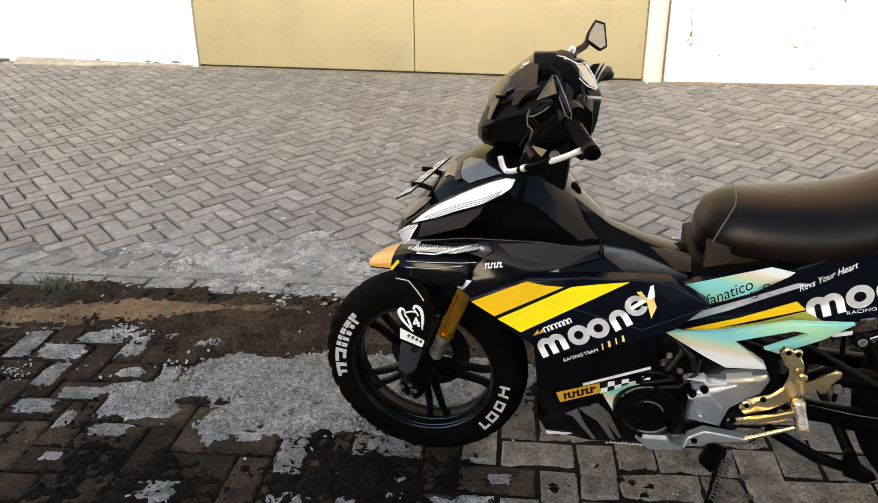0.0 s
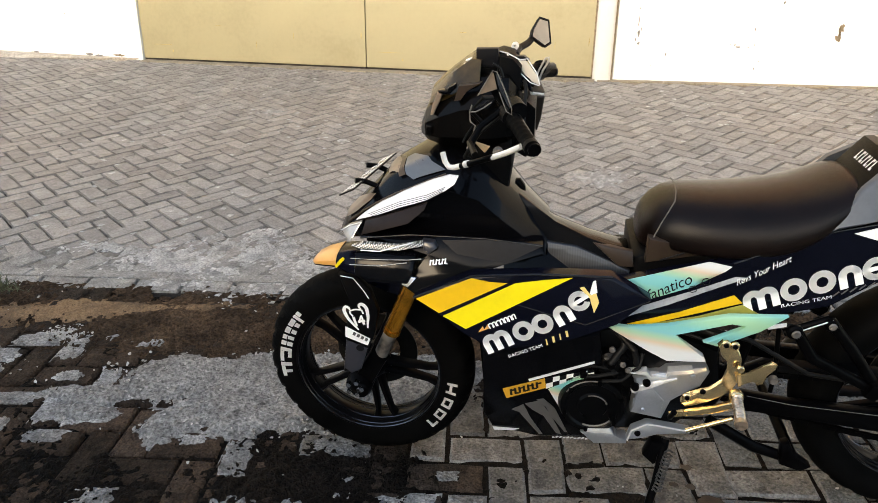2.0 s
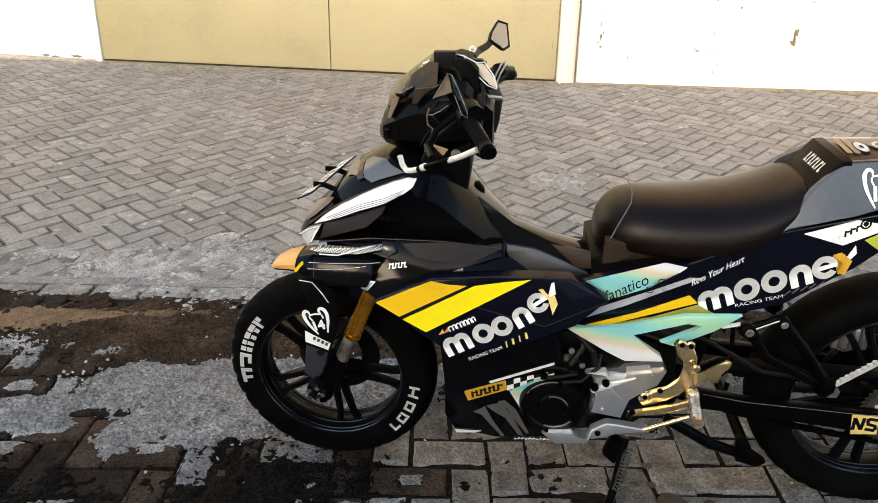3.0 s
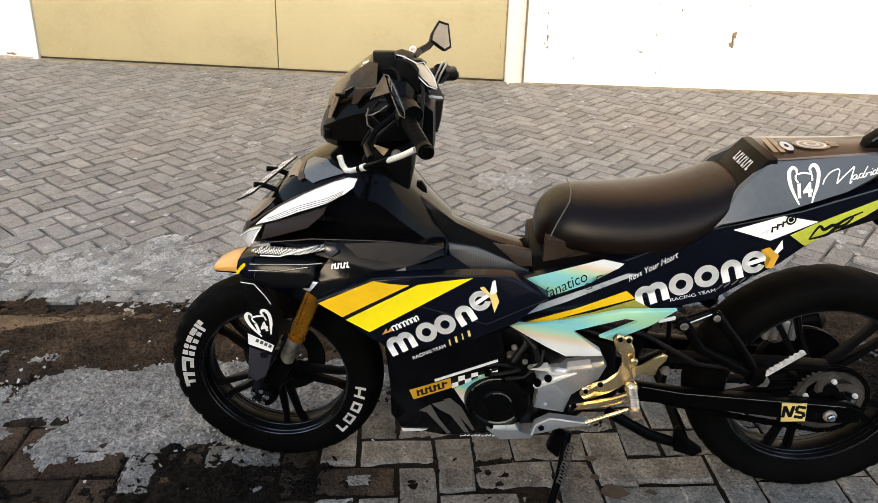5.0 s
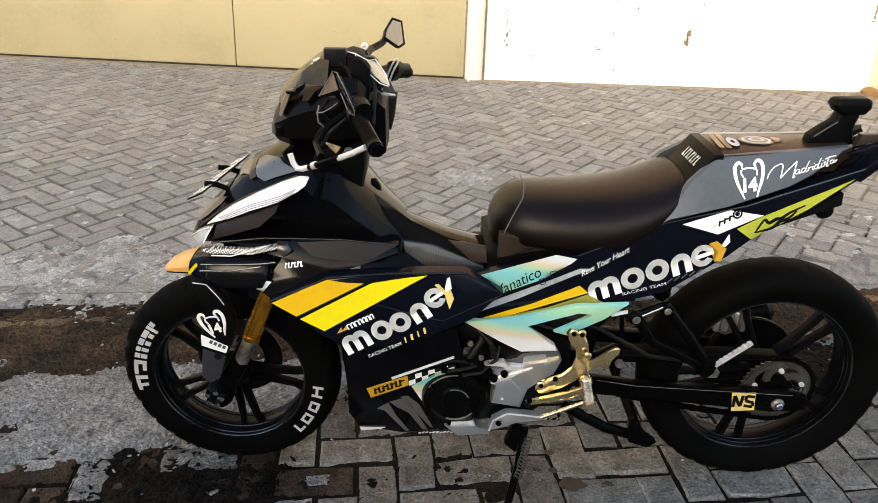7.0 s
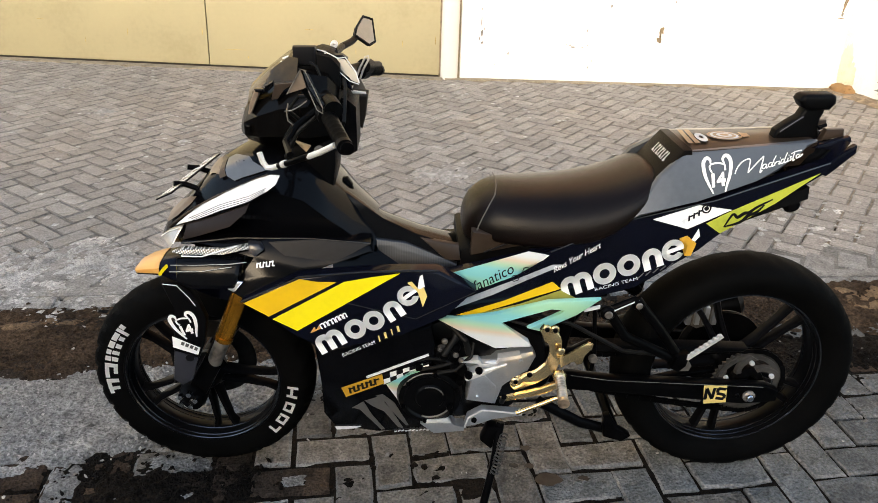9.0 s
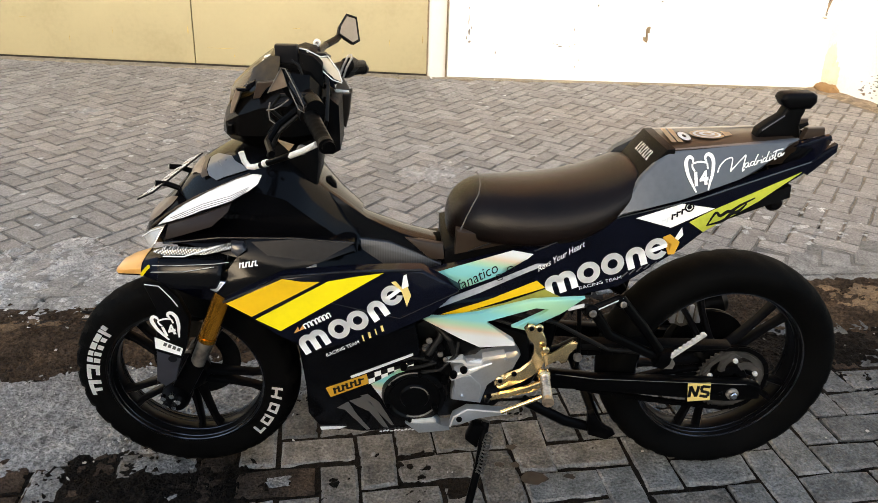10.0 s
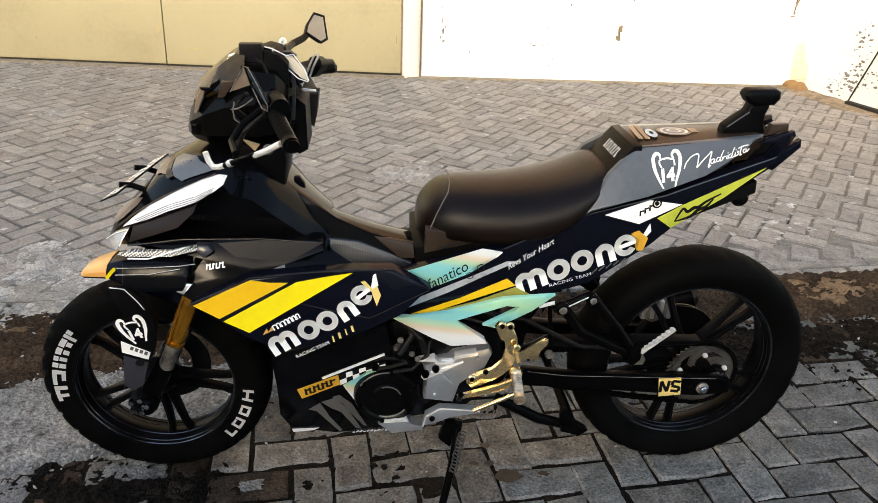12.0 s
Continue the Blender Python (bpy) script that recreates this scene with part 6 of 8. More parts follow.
script(([(.30, .02), (.40, .32), (.65, .65), (.96, .82), (1.08, .76), (1.05, .48), (.97, .08)], [(.97, .08), (1.35, .52), (1.65, .84), (1.78, .96), (1.72, .66), (1.60, .12), (1.71, .22)]), 0.0024, "white handwritten capital")
script(([(1.92, .56), (1.78, .52), (1.72, .36), (1.82, .32), (1.94, .52)], [(1.94, .54), (1.92, .34), (2.03, .42)], [(2.22, .64), (2.08, .60), (2.03, .44), (2.14, .42), (2.26, .62)],
        [(2.43, 1.02), (2.28, .68), (2.22, .44), (2.34, .50)], [(2.38, .68), (2.36, .48)], [(2.37, .56), (2.46, .68), (2.56, .70)], [(2.62, .74), (2.58, .56), (2.68, .60)], [(2.65, .87), (2.67, .90)]), 0.0019, "white handwritten script")
script(([(2.84, .84), (2.72, .78), (2.68, .62), (2.79, .63), (2.89, .82)], [(3.02, 1.18), (2.90, .88), (2.86, .64), (2.98, .70)], [(3.06, .90), (3.02, .70), (3.11, .75)], [(3.09, 1.03), (3.11, 1.06)],
        [(3.26, .98), (3.16, .94), (3.22, .84), (3.14, .74)], [(3.42, 1.26), (3.34, 1.0), (3.30, .74), (3.40, .82)], [(3.22, 1.12), (3.45, 1.24), (3.76, 1.32)],
        [(3.62, 1.10), (3.50, 1.04), (3.48, .90), (3.58, .92), (3.68, 1.10)], [(3.68, 1.12), (3.66, .94), (3.82, 1.12)]), 0.0019, "white handwritten script")
bm = bmesh.new()
secs = []
for x, hw, zt, zs in ((1.055, .08, .876, .868), (1.10, .08, .880, .871), (1.2, .072, .884, .876), (1.3, .062, .889, .883), (1.345, .055, .892, .887)):
    secs.append([(x, -hw, zs), (x, -hw * 0.82, zt - 0.004), (x, 0, zt), (x, hw * 0.82, zt - 0.004), (x, hw, zs), (x, hw * 0.8, zs - 0.05), (x, -hw * 0.8, zs - 0.05)])
loft(bm, secs)
lid = part("tail_top", bm, m_lid, bike, "brownish black flat tail top")


def flat_mark(pts, z, material, parent, label):
    bm = bmesh.new()
    f_ = bm.faces.new([bm.verts.new((x, y, z)) for x, y in pts])
    bmesh.ops.solidify(bm, geom=[f_], thickness=0.001)
    part("sticker", bm, material, parent, label, smooth=False)


TOP_Z = lambda x: 0.8798 + 0.042 * (x - 1.1) + 0.0012
for dx in (0.0, 0.015):
    flat_mark([(1.086 + dx, 0.052), (1.097 + dx, 0.052), (1.088 + dx, -0.045), (1.077 + dx, -0.045)], TOP_Z(1.09), m_tanmark, lid, "light tan edge stripe")
for rr, mm, dz in ((1.0, m_navy, 0), (0.9, m_white, 0.0006), (0.3, m_navy, 0.0012)):
    flat_mark([(1.117 + 0.0135 * rr * math.cos(2 * math.pi * k / 20) + 0.10 * 0.030 * rr * math.sin(2 * math.pi * k / 20), -0.008 + 0.034 * rr * math.sin(2 * math.pi * k / 20)) for k in range(20)], TOP_Z(1.117) + dz, mm, lid, "small white oval badge")
for rr, mm in ((1.0, m_tanmark), (0.82, m_white), (0.66, m_tanmark), (0.46, m_white), (0.26, m_tanmark)):
    flat_mark([(1.170 + 0.037 * rr * math.cos(2 * math.pi * k / 24), 0.0 + 0.030 * rr * math.sin(2 * math.pi * k / 24)) for k in range(24)], TOP_Z(1.17) + 0.0008 * (1 - rr) * 3, mm, lid, "round tan badge ring")
flat_mark([(1.206, 0.018), (1.224, 0.012), (1.222, -0.010), (1.204, -0.016)], TOP_Z(1.21), m_tanmark, lid, "tan badge tail")
rods("rim_line", [(1.06, 0.079, 0.871), (1.10, 0.0795, 0.8735), (1.2, 0.0715, 0.8785), (1.3, 0.0615, 0.8855), (1.345, 0.0545, 0.889)], 0.0018, m_pale, lid, "pale edge line", 6)
rods("rim_line", [(1.06, -0.0795, 0.8725), (1.10, -0.0795, 0.8755), (1.2, -0.0715, 0.8805), (1.3, -0.0615, 0.887), (1.345, -0.0545, 0.8905)], 0.0012, m_tan, lid, "brown edge line", 6)
bm = bmesh.new()
prism(bm, [(.972, .80), (1.012, .823), (1.047, .868), (1.054, .8765), (1.072, .878), (1.085, .82), (1.03, .77)], -.086, .070, 0.004)
pad = part("back_pad", bm, m_seatside, bike, "black bump-stop pad behind the seat")
face_n = Vector((-.79, 0, .61))
for k in range(7):
    c0 = Vector((1.0345, 0.022 - 0.0118 * k, 0.8505)) + face_n * 0.0012
    for du, dv, lu, lv in ((-0.011, 0.0, 0.022, 0.0042), (-0.011 + 0.0165 * (k % 2), -0.0042, 0.0055, 0.0044)):
        u = Vector((.61, 0, .79))
        corner = c0 + u * du + Vector((0, dv, 0))
        bm = bmesh.new()
        bm.faces.new([bm.verts.new(v) for v in (corner, corner + u * lu, corner + u * lu + Vector((0, lv, 0)), corner + Vector((0, lv, 0)))])
        bmesh.ops.solidify(bm, geom=bm.faces[:], thickness=0.001)
        part("badge_stroke", bm, m_white, pad, "small white brand mark stroke", smooth=False)
bm = bmesh.new()
prism(bm, [(1.33, .868), (1.352, .886), (1.39, .888), (1.412, .868), (1.395, .835), (1.372, .805), (1.31, .775)], -.05, .05, 0.008)
lamp_t = part("tail_lamp", bm, m_gloss, bike, "black pointed tail lamp unit")
for s in (-1, 1):
    for pts, off, name, mm in (([(1.335, .876), (1.3521, .8843), (1.4086, .9012), (1.4139, .8906), (1.3845, .8723)], .052, "tail_fin", m_navy),
                               ([(1.34, .83), (1.3797, .8528), (1.4254, .8844), (1.4276, .8674), (1.3947, .833), (1.3768, .8155)], .056, "tail_fin", m_navy),
                               ([(1.358, .886), (1.365, .911), (1.4016, .9125), (1.405, .8966)], .034, "fin_block", m_tan)):
        bm = bmesh.new()
        prism(bm, pts, s * off - .009, s * off + .009, 0.003)
        part(name, bm, mm, lamp_t)
    rods("fin_rod", [(1.352, s * .03, .912), (1.368, s * .03, .918)], 0.004, m_plastic, lamp_t)
handle = new("grab_handle")
handle.parent = bike
tagged(handle, "glossy black raised rear grab handle")
bm = bmesh.new()
prism(bm, [(1.2665, .884), (1.270, .9024), (1.290, .9185), (1.312, .9335), (1.320, .952), (1.362, .952), (1.361, .940), (1.357, .928), (1.357, .910), (1.3672, .884)], -.025, .006, 0.007, 3)
part("stay", bm, m_plastic, handle, "broad moulded stay")
rods("stay_edge", [(1.276, -.0245, .900), (1.296, -.0245, .916), (1.318, -.0245, .9325)], 0.0022, m_edge, handle, "shiny stay edge", 6)
bm = bmesh.new()
prism(bm, [(1.298, .968), (1.302, .977), (1.309, .9808), (1.364, .9828), (1.374, .978), (1.377, .963), (1.366, .9485), (1.322, .9465), (1.308, .954)], -.036, .006, 0.010, 3)
part("grip_bar", bm, m_plastic, handle, "thick padded cross bar")
bm = bmesh.new()
lathe(bm, [(0.0002, -0.016), (0.012, -0.014), (0.0195, -0.003), (0.018, 0.014), (0.0002, 0.018)], 20, (1.320, -.06, .752))
part("turn_signal", bm, m_plastic, bike, "small black turn signal")
# rear mudguard under the tail
bm = bmesh.new()
secs = []
for x, z in ((.90, .50), (.93, .585), (1.0, .645), (1.1, .69), (1.2, .735), (1.29, .772), (1.335, .79)):
    secs.append([(x, -.09, z - .015), (x, -.085, z + .01), (x, .085, z + .01), (x, .09, z - .015), (x, .07, z - .012), (x, -.07, z - .012)])
part("inner_mudguard", loft(bm, secs), m_plastic, bike, "black inner rear mudguard")

# silver wing panel
wing = panel("wing_panel", [(0.547, 0.547), (0.597, 0.542), (0.673, 0.55), (0.789, 0.579), (0.9, 0.582), (0.852, 0.545), (0.776, 0.506), (0.748, 0.514), (0.81, 0.546), (0.833, 0.559), (0.796, 0.564), (0.685, 0.531), (0.753, 0.482), (0.76, 0.467), (0.682, 0.465), (0.639, 0.49)], "wing", 0.012, m_holo, bike, "iridescent silver angular wing panel", bevel=0.003)

# engine and frame
bm = bmesh.new()
prism(bm, [(.46, .45), (.56, .50), (.70, .50), (.80, .46), (.82, .34), (.72, .24), (.56, .22), (.47, .26)], -.13, .13, 0.02)
engine = part("engine_block", bm, m_engine, bike, "black engine block with bolted covers")
bm = bmesh.new()
prism(bm, [(.36, .40), (.48, .46), (.52, .38), (.44, .30), (.36, .31)], -.09, .09, 0.012)
for k in range(5):
    box(bm, .385 + .018 * k, .391 + .018 * k, -.11, .11, .315 + .005 * k, .43 + .008 * k, 0.001)
part("cylinder", bm, m_engine, engine)
bm = bmesh.new()
lathe(bm, [(0.0002, -0.018), (0.03, -0.018), (0.034, -0.012), (0.055, -0.012), (0.06, -0.016), (0.07, -0.014), (0.075, 0.0), (0.075, 0.03), (0.0002, 0.03)], 40, (.545, -.145, .315))
part("generator_cover", bm, m_engine, engine, "round black generator cover")
rods("cover_rim", [(.545 + .052 * math.cos(radians(a)), -.163, .315 + .052 * math.sin(radians(a))) for a in range(250, 330, 10)], 0.002, m_dirtyalu, engine)
rods("cover_rim", [(.545 + .032 * math.cos(radians(a)), -.164, .315 + .032 * math.sin(radians(a))) for a in range(20, 120, 10)], 0.0015, m_dirtyalu, engine)
rods("cover_rim", [(.545 + .068 * math.cos(radians(a)), -.160, .315 + .068 * math.sin(radians(a))) for a in range(85, 150, 8)], 0.0016, m_dirtyalu, engine)
for a_ in range(0, 360, 60):
    bolt((.545 + .064 * math.cos(radians(a_ + 20)), -.158, .315 + .064 * math.sin(radians(a_ + 20))), 0.0055, m_frame, engine, 0.008)
for p_ in ([(.50, -.15, .405), (.535, -.16, .425), (.575, -.16, .42), (.60, -.155, .40)], [(.515, -.155, .39), (.55, -.165, .402), (.59, -.16, .41)], [(.56, -.16, .385), (.60, -.165, .395), (.635, -.155, .425), (.64, -.14, .45)]):
    rods("engine_hose", p_, 0.0045, m_cable, engine, "thin black engine hose", 8)
for x_, z_, r_ in ((.575, .468, .007), (.60, .432, .0065), (.612, .418, .006), (.565, .447, .005)):
    bolt((x_, -.158, z_), r_, m_dirtyalu, engine, 0.006)
bm = bmesh.new()
lathe(bm, [(0.0002, -0.02), (0.02, -0.02), (0.03, -0.012), (0.033, 0.02), (0.0002, 0.02)], 24, (.575, -.14, .425))
part("filler_boss", bm, m_engine, engine)
for x, z, r in ((.60, .40, .011), (.612, .36, .009), (.59, .29, .008), (.52, .40, .009), (.60, .45, .01), (.545, .455, .012), (.575, .43, .012)):
    bolt((x, -.152, z), r, m_frame, engine, 0.014)
rods("breather_hose", [(.56, -.12, .40), (.575, -.165, .44), (.60, -.15, .47), (.60, -.12, .51)], 0.008, m_cable, engine)
rods("breather_hose", [(.58, -.13, .50), (.62, -.16, .47), (.63, -.15, .43)], 0.007, m_cable, engine)
ec = panel("sprocket_cover", [(0.622, 0.401), (0.681, 0.411), (0.693, 0.423), (0.77, 0.438), (0.779, 0.423), (0.764, 0.385), (0.702, 0.349), (0.696, 0.292), (0.627, 0.304), (0.629, 0.344), (0.638, 0.374)], "engine", 0.03, m_alu, engine, "cast aluminium sprocket cover", bevel=0.006, lift=0.012, both=False)
# white highlights of the casting, added as bright raised strips
panel("cover_lip", [(0.6131, 0.415), (0.6505, 0.4218), (0.6586, 0.4101), (0.6904, 0.4108), (0.6941, 0.4257), (0.742, 0.4341), (0.7451, 0.4268), (0.6972, 0.4169), (0.6906, 0.4065), (0.6566, 0.402), (0.6485, 0.412)], "engine", 0.02, m_brightalu, ec, "bright highlight strip along the cover lip", bevel=0, lift=0.02, both=False)
panel("cover_streak", [(0.6221, 0.3669), (0.6485, 0.3828), (0.7146, 0.4054), (0.6612, 0.3769), (0.6274, 0.3609)], "engine", 0.01, m_brightalu, ec, "bright highlight streak on the cover", bevel=0.001, lift=0.017, both=False)
panel("raised_face", [(.629, .312), (.690, .303), (.694, .345), (.668, .374), (.637, .368)], "engine", 0.01, m_alu, ec, bevel=0.003, lift=0.016, both=False)
bolt((.6529, -.158, .3904), 0.0085, m_frame, ec, 0.01)
bolt((.6302, -.156, .3778), 0.009, m_frame, ec, 0.012)
bolt((.652, -.162, .320), 0.004, m_alu, ec, 0.006)
bolt((.745, -.158, .415), 0.005, m_alu, ec, 0.006)
panel("lower_rail", [(0.5236, 0.2371), (0.5985, 0.2389), (0.6068, 0.2275), (0.6261, 0.2296), (0.6269, 0.2146), (0.5556, 0.2078)], "engine", 0.03, m_alu, engine, "cast alloy lower rail", bevel=0.003, lift=0.012, both=False)
panel("rail_cap", [(0.533, 0.2535), (0.5872, 0.257), (0.5942, 0.2462), (0.5376, 0.245)], "engine", 0.012, m_brightalu, engine, "bright machined rail cap", bevel=0.001, lift=0.02, both=False)
lr = panel("stand_bracket", [(0.6258, 0.2297), (0.6332, 0.2595), (0.6651, 0.2798), (0.6934, 0.2772), (0.7578, 0.269), (0.7585, 0.2609), (0.6885, 0.2559), (0.6577, 0.2371)], "engine", 0.02, m_alu, engine, "alloy side stand bracket", bevel=0.003, lift=0.016, both=False)
rods("bracket_edge", [(.6268, -.164, .232), (.634, -.164, .2605), (.6655, -.164, .281), (.6934, -.164, .2785), (.757, -.164, .270)], 0.0022, m_brightalu, lr, "bright bracket edge", 6)
bolt((.6477, -.158, .2517), 0.007, m_frame, lr, 0.008)

# rear-set footrest: gold hanger, gear and heel plates
hanger = panel("rearset_hanger", [(0.772, 0.521), (0.78, 0.532), (0.795, 0.524), (0.811, 0.518), (0.82, 0.498), (0.823, 0.466), (0.82, 0.442), (0.815, 0.42), (0.795, 0.403), (0.774, 0.389), (0.748, 0.374), (0.728, 0.368), (0.718, 0.379), (0.725, 0.393), (0.746, 0.405), (0.772, 0.415), (0.793, 0.435), (0.799, 0.464), (0.796, 0.49), (0.783, 0.497)], "bracket", 0.014, m_gold, bike, "gold anodised rear-set footrest hanger", bevel=0.003)
panel("heel_guard", [(0.813, 0.461), (0.835, 0.466), (0.858, 0.485), (0.875, 0.496), (0.886, 0.491), (0.884, 0.479), (0.868, 0.465), (0.868, 0.444), (0.856, 0.439), (0.848, 0.452), (0.831, 0.443), (0.822, 0.431)], "bracket", 0.006, m_gold, hanger, "gold heel guard", bevel=0.002, lift=0.006, both=False)
panel("gear_lever", [(0.6955, 0.357), (0.7382, 0.3701), (0.7819, 0.3832), (0.8153, 0.3998), (0.823, 0.3881), (0.796, 0.3714), (0.7583, 0.3625), (0.7013, 0.349)], "bracket", 0.010, m_gold, hanger, "pale gold gear lever", bevel=0.002, lift=0.014, both=False)
rods("link_rod", [(.7319, -.225, .3234), (.8182, -.225, .3646)], 0.0048, m_gold, hanger, "slim gold link rod")
for x, z in ((.784, .530), (.801, .528), (.727, .397)):
    bolt((x, -.206, z), 0.0095, m_gold, hanger, 0.006)
    bolt((x, -.211, z), 0.005, m_frame, hanger, 0.004)
bolt((.757, -.206, .412), 0.006, m_frame, hanger, 0.004)
bolt((.818, -.212, .478), 0.008, m_gold, hanger, 0.006)
bm = bmesh.new()
peg0, peg1 = Vector((.823, -.205, .408)), Vector((.8165, -.288, .398))
path, rad = [], []
for k in range(25):
    f0 = k / 24
    path.append(peg0.lerp(peg1, f0))
    rad.append(0.0102 + (0.0010 if k % 2 else -0.0007) if 3 < k < 22 else 0.0125)
tube(bm, path, 0.011, 16, radii=rad)
part("footrest", bm, m_peg, hanger, "knurled pale bronze footrest")
bolt((.822, -.205, .409), 0.015, m_gold, hanger, 0.012, "pivot")
for px_, pz_ in ((.700, .36), (.698, .33)):
    rods("lever_boss", [(.702, -.23, .372), (.702, -.20, .335)], 0.006, m_frame, hanger)

# main frame tubes, rear hangers and passenger pegs
for s in (-1, 1):
    rods("frame_tube", [(.50, s * .10, .60), (.75, s * .11, .56), (.93, s * .10, .56)], 0.014, m_frame)
    rods("frame_tube", [(.80, s * .10, .30), (.84, s * .11, .42), (.86, s * .11, .55)], 0.016, m_frame)
    rear_h = new("passenger_hanger")
    rear_h.parent = bike
    rods("hanger_arm", [(.925, s * .15, .542), (.97, s * .152, .475), (1.095, s * .155, .412)], 0.012, m_frame, rear_h)
    rods("hanger_arm", [(.985, s * .15, .565), (1.04, s * .152, .50), (1.10, s * .155, .418)], 0.011, m_frame, rear_h)
    rods("hanger_arm", [(.905, s * .15, .53), (.985, s * .15, .568)], 0.008, m_frame, rear_h)
    for x, z, r in ((.922, .540, .016), (.985, .562, .014)):
        if s < 0:
            bolt((x, -.158, z), r, m_frame, rear_h, 0.012)
            bolt((x, -.168, z), r * 0.55, m_dirtyalu, rear_h, 0.006)
    bm = bmesh.new()
    prism(bm, [(1.075, .405), (1.085, .435), (1.115, .44), (1.11, .41), (1.095, .395)], s * .165 - .014, s * .165 + .014, 0.004)
    part("peg_mount", bm, m_frame, rear_h)
    rods("edge_highlight", [(.93, s * .1655, .545), (.985, s * .1655, .574)], 0.0016, m_alu, rear_h)
    bm = bmesh.new()
    secs = []
    for k in range(19):
        f0 = k / 18
        x, y, z = 1.102 + .060 * f0, s * (.17 + .030 * f0), .420 + .088 * f0
        up_ = 0.006 if k % 2 else 0.002
        secs.append([(x - up_ * .7, y - .006, z + up_ * .6), (x - up_ * .7, y + .004, z + up_ * .6), (x + .003, y + .003, z - .003), (x + .003, y - .005, z - .003)])
    loft(bm, secs)
    peg = part("passenger_peg", bm, m_brightalu, rear_h, "folded bright alloy passenger peg with rubber teeth")
    bm = bmesh.new()
    prism(bm, [(1.094, .398), (1.098, .424), (1.110, .430), (1.122, .412), (1.118, .398)], s * .172 - .006, s * .172 + .006, 0.002)
    part("peg_base", bm, m_dirtyalu, peg, "grey alloy peg knuckle")

# swing arm, chain, sprocket, rear brake
for s in (-1, 1):
    bm = bmesh.new()
    prism(bm, [(.84, .31), (.86, .352), (.965, .337), (1.34, .314), (1.372, .30), (1.372, .268), (1.29, .262), (.965, .30)], s * .112 - .014, s * .112 + .014, 0.005)
    arm = part("swing_arm", bm, m_frame, bike, "black swing arm with a yellow sticker and axle nut")
    if s < 0:
        sticker([(1.188, .3186), (1.243, .3198), (1.2495, .2698), (1.196, .266)], "arm", m_cream_st, arm, "pale yellow torn sticker with black strokes", lift=0.0022)
        for path in ([(1.197, .279), (1.196, .311)], [(1.196, .311), (1.213, .281)], [(1.213, .281), (1.215, .312)], [(1.243, .308), (1.224, .311)], [(1.224, .311), (1.223, .299)],
                     [(1.223, .297), (1.242, .292)], [(1.242, .292), (1.242, .282)], [(1.242, .280), (1.222, .283)]):
            sticker(bar_pts(path[0], path[1], 0.0072), "arm", m_black_st, arm, "black mark stroke", lift=0.0034)
        rods("edge_line", [(.87, -.1272, .3505), (.965, -.1272, .335), (1.33, -.1272, .313)], 0.0007, m_dirtyalu, arm)
        bolt((1.300, -.126, .288), 0.015, m_dirtyalu, arm, 0.008)
        bolt((1.300, -.133, .288), 0.0095, m_chrome, arm, 0.008)
        bolt((1.272, -.126, .289), 0.006, m_frame, arm, 0.004)
bm = bmesh.new()
n = 42
ring0, ring1 = [], []
for k in range(n * 2):
    a = math.pi * k / n
    r = 0.088 if k % 2 else 0.081
    ring0.append((r * math.cos(a), r * math.sin(a)))
cx, cz = WHEELBASE, 0.298
va = [bm.verts.new((cx + x, -.083, cz + z)) for x, z in ring0]
vb = [bm.verts.new((cx + x, -.078, cz + z)) for x, z in ring0]
ia = [bm.verts.new((cx + x * .82, -.083, cz + z * .82)) for x, z in ring0]
ib = [bm.verts.new((cx + x * .82, -.078, cz + z * .82)) for x, z in ring0]
for k in range(2 * n):
    j = (k + 1) % (2 * n)
    for q in ((va[k], va[j], ia[j], ia[k]), (vb[j], vb[k], ib[k], ib[j]), (va[j], va[k], vb[k], vb[j]), (ia[k], ia[j], ib[j], ib[k])):
        bm.faces.new(q)
spr = part("sprocket", bm, m_steel, bike, "worn steel rear sprocket")
bm = bmesh.new()
lathe(bm, [(0.02, -0.09), (0.038, -0.088), (0.04, -0.083), (0.04, -0.07), (0.02, -0.06)], 40, (cx, 0, cz))
part("carrier", bm, m_frame, spr, "black sprocket carrier")
bm = bmesh.new()
lathe(bm, [(0.066, -0.086), (0.077, -0.086), (0.077, -0.081), (0.066, -0.081), (0.066, -0.086)], 60, (cx, 0, cz))
part("carrier_ring", bm, m_carrier, spr, "worn grey carrier ring")
for k in range(5):
    a = radians(20 + 72 * k)
    bolt((cx + .058 * math.cos(a), -.088, cz + .058 * math.sin(a)), 0.006, m_brightalu, spr, 0.008)
    bm = bmesh.new()
    sweep = []
    for q in range(7):
        t_ = q / 6
        r, g = 0.036 + 0.034 * t_, a + 0.75 - 0.85 * t_ ** 1.4
        half = 0.009 + 0.006 * t_ ** 3
        dx, dz = -math.sin(g - 0.5), math.cos(g - 0.5)
        sweep.append([(cx + r * math.cos(g) + dx * half * o, y_, cz + r * math.sin(g) + dz * half * o) for o, y_ in ((-1, -.080), (-0.7, -.0885), (0.7, -.0885), (1, -.080))])
    loft(bm, sweep)
    part("carrier_arm", bm, m_carrier, spr, "worn grey curved carrier arm", smooth=False)
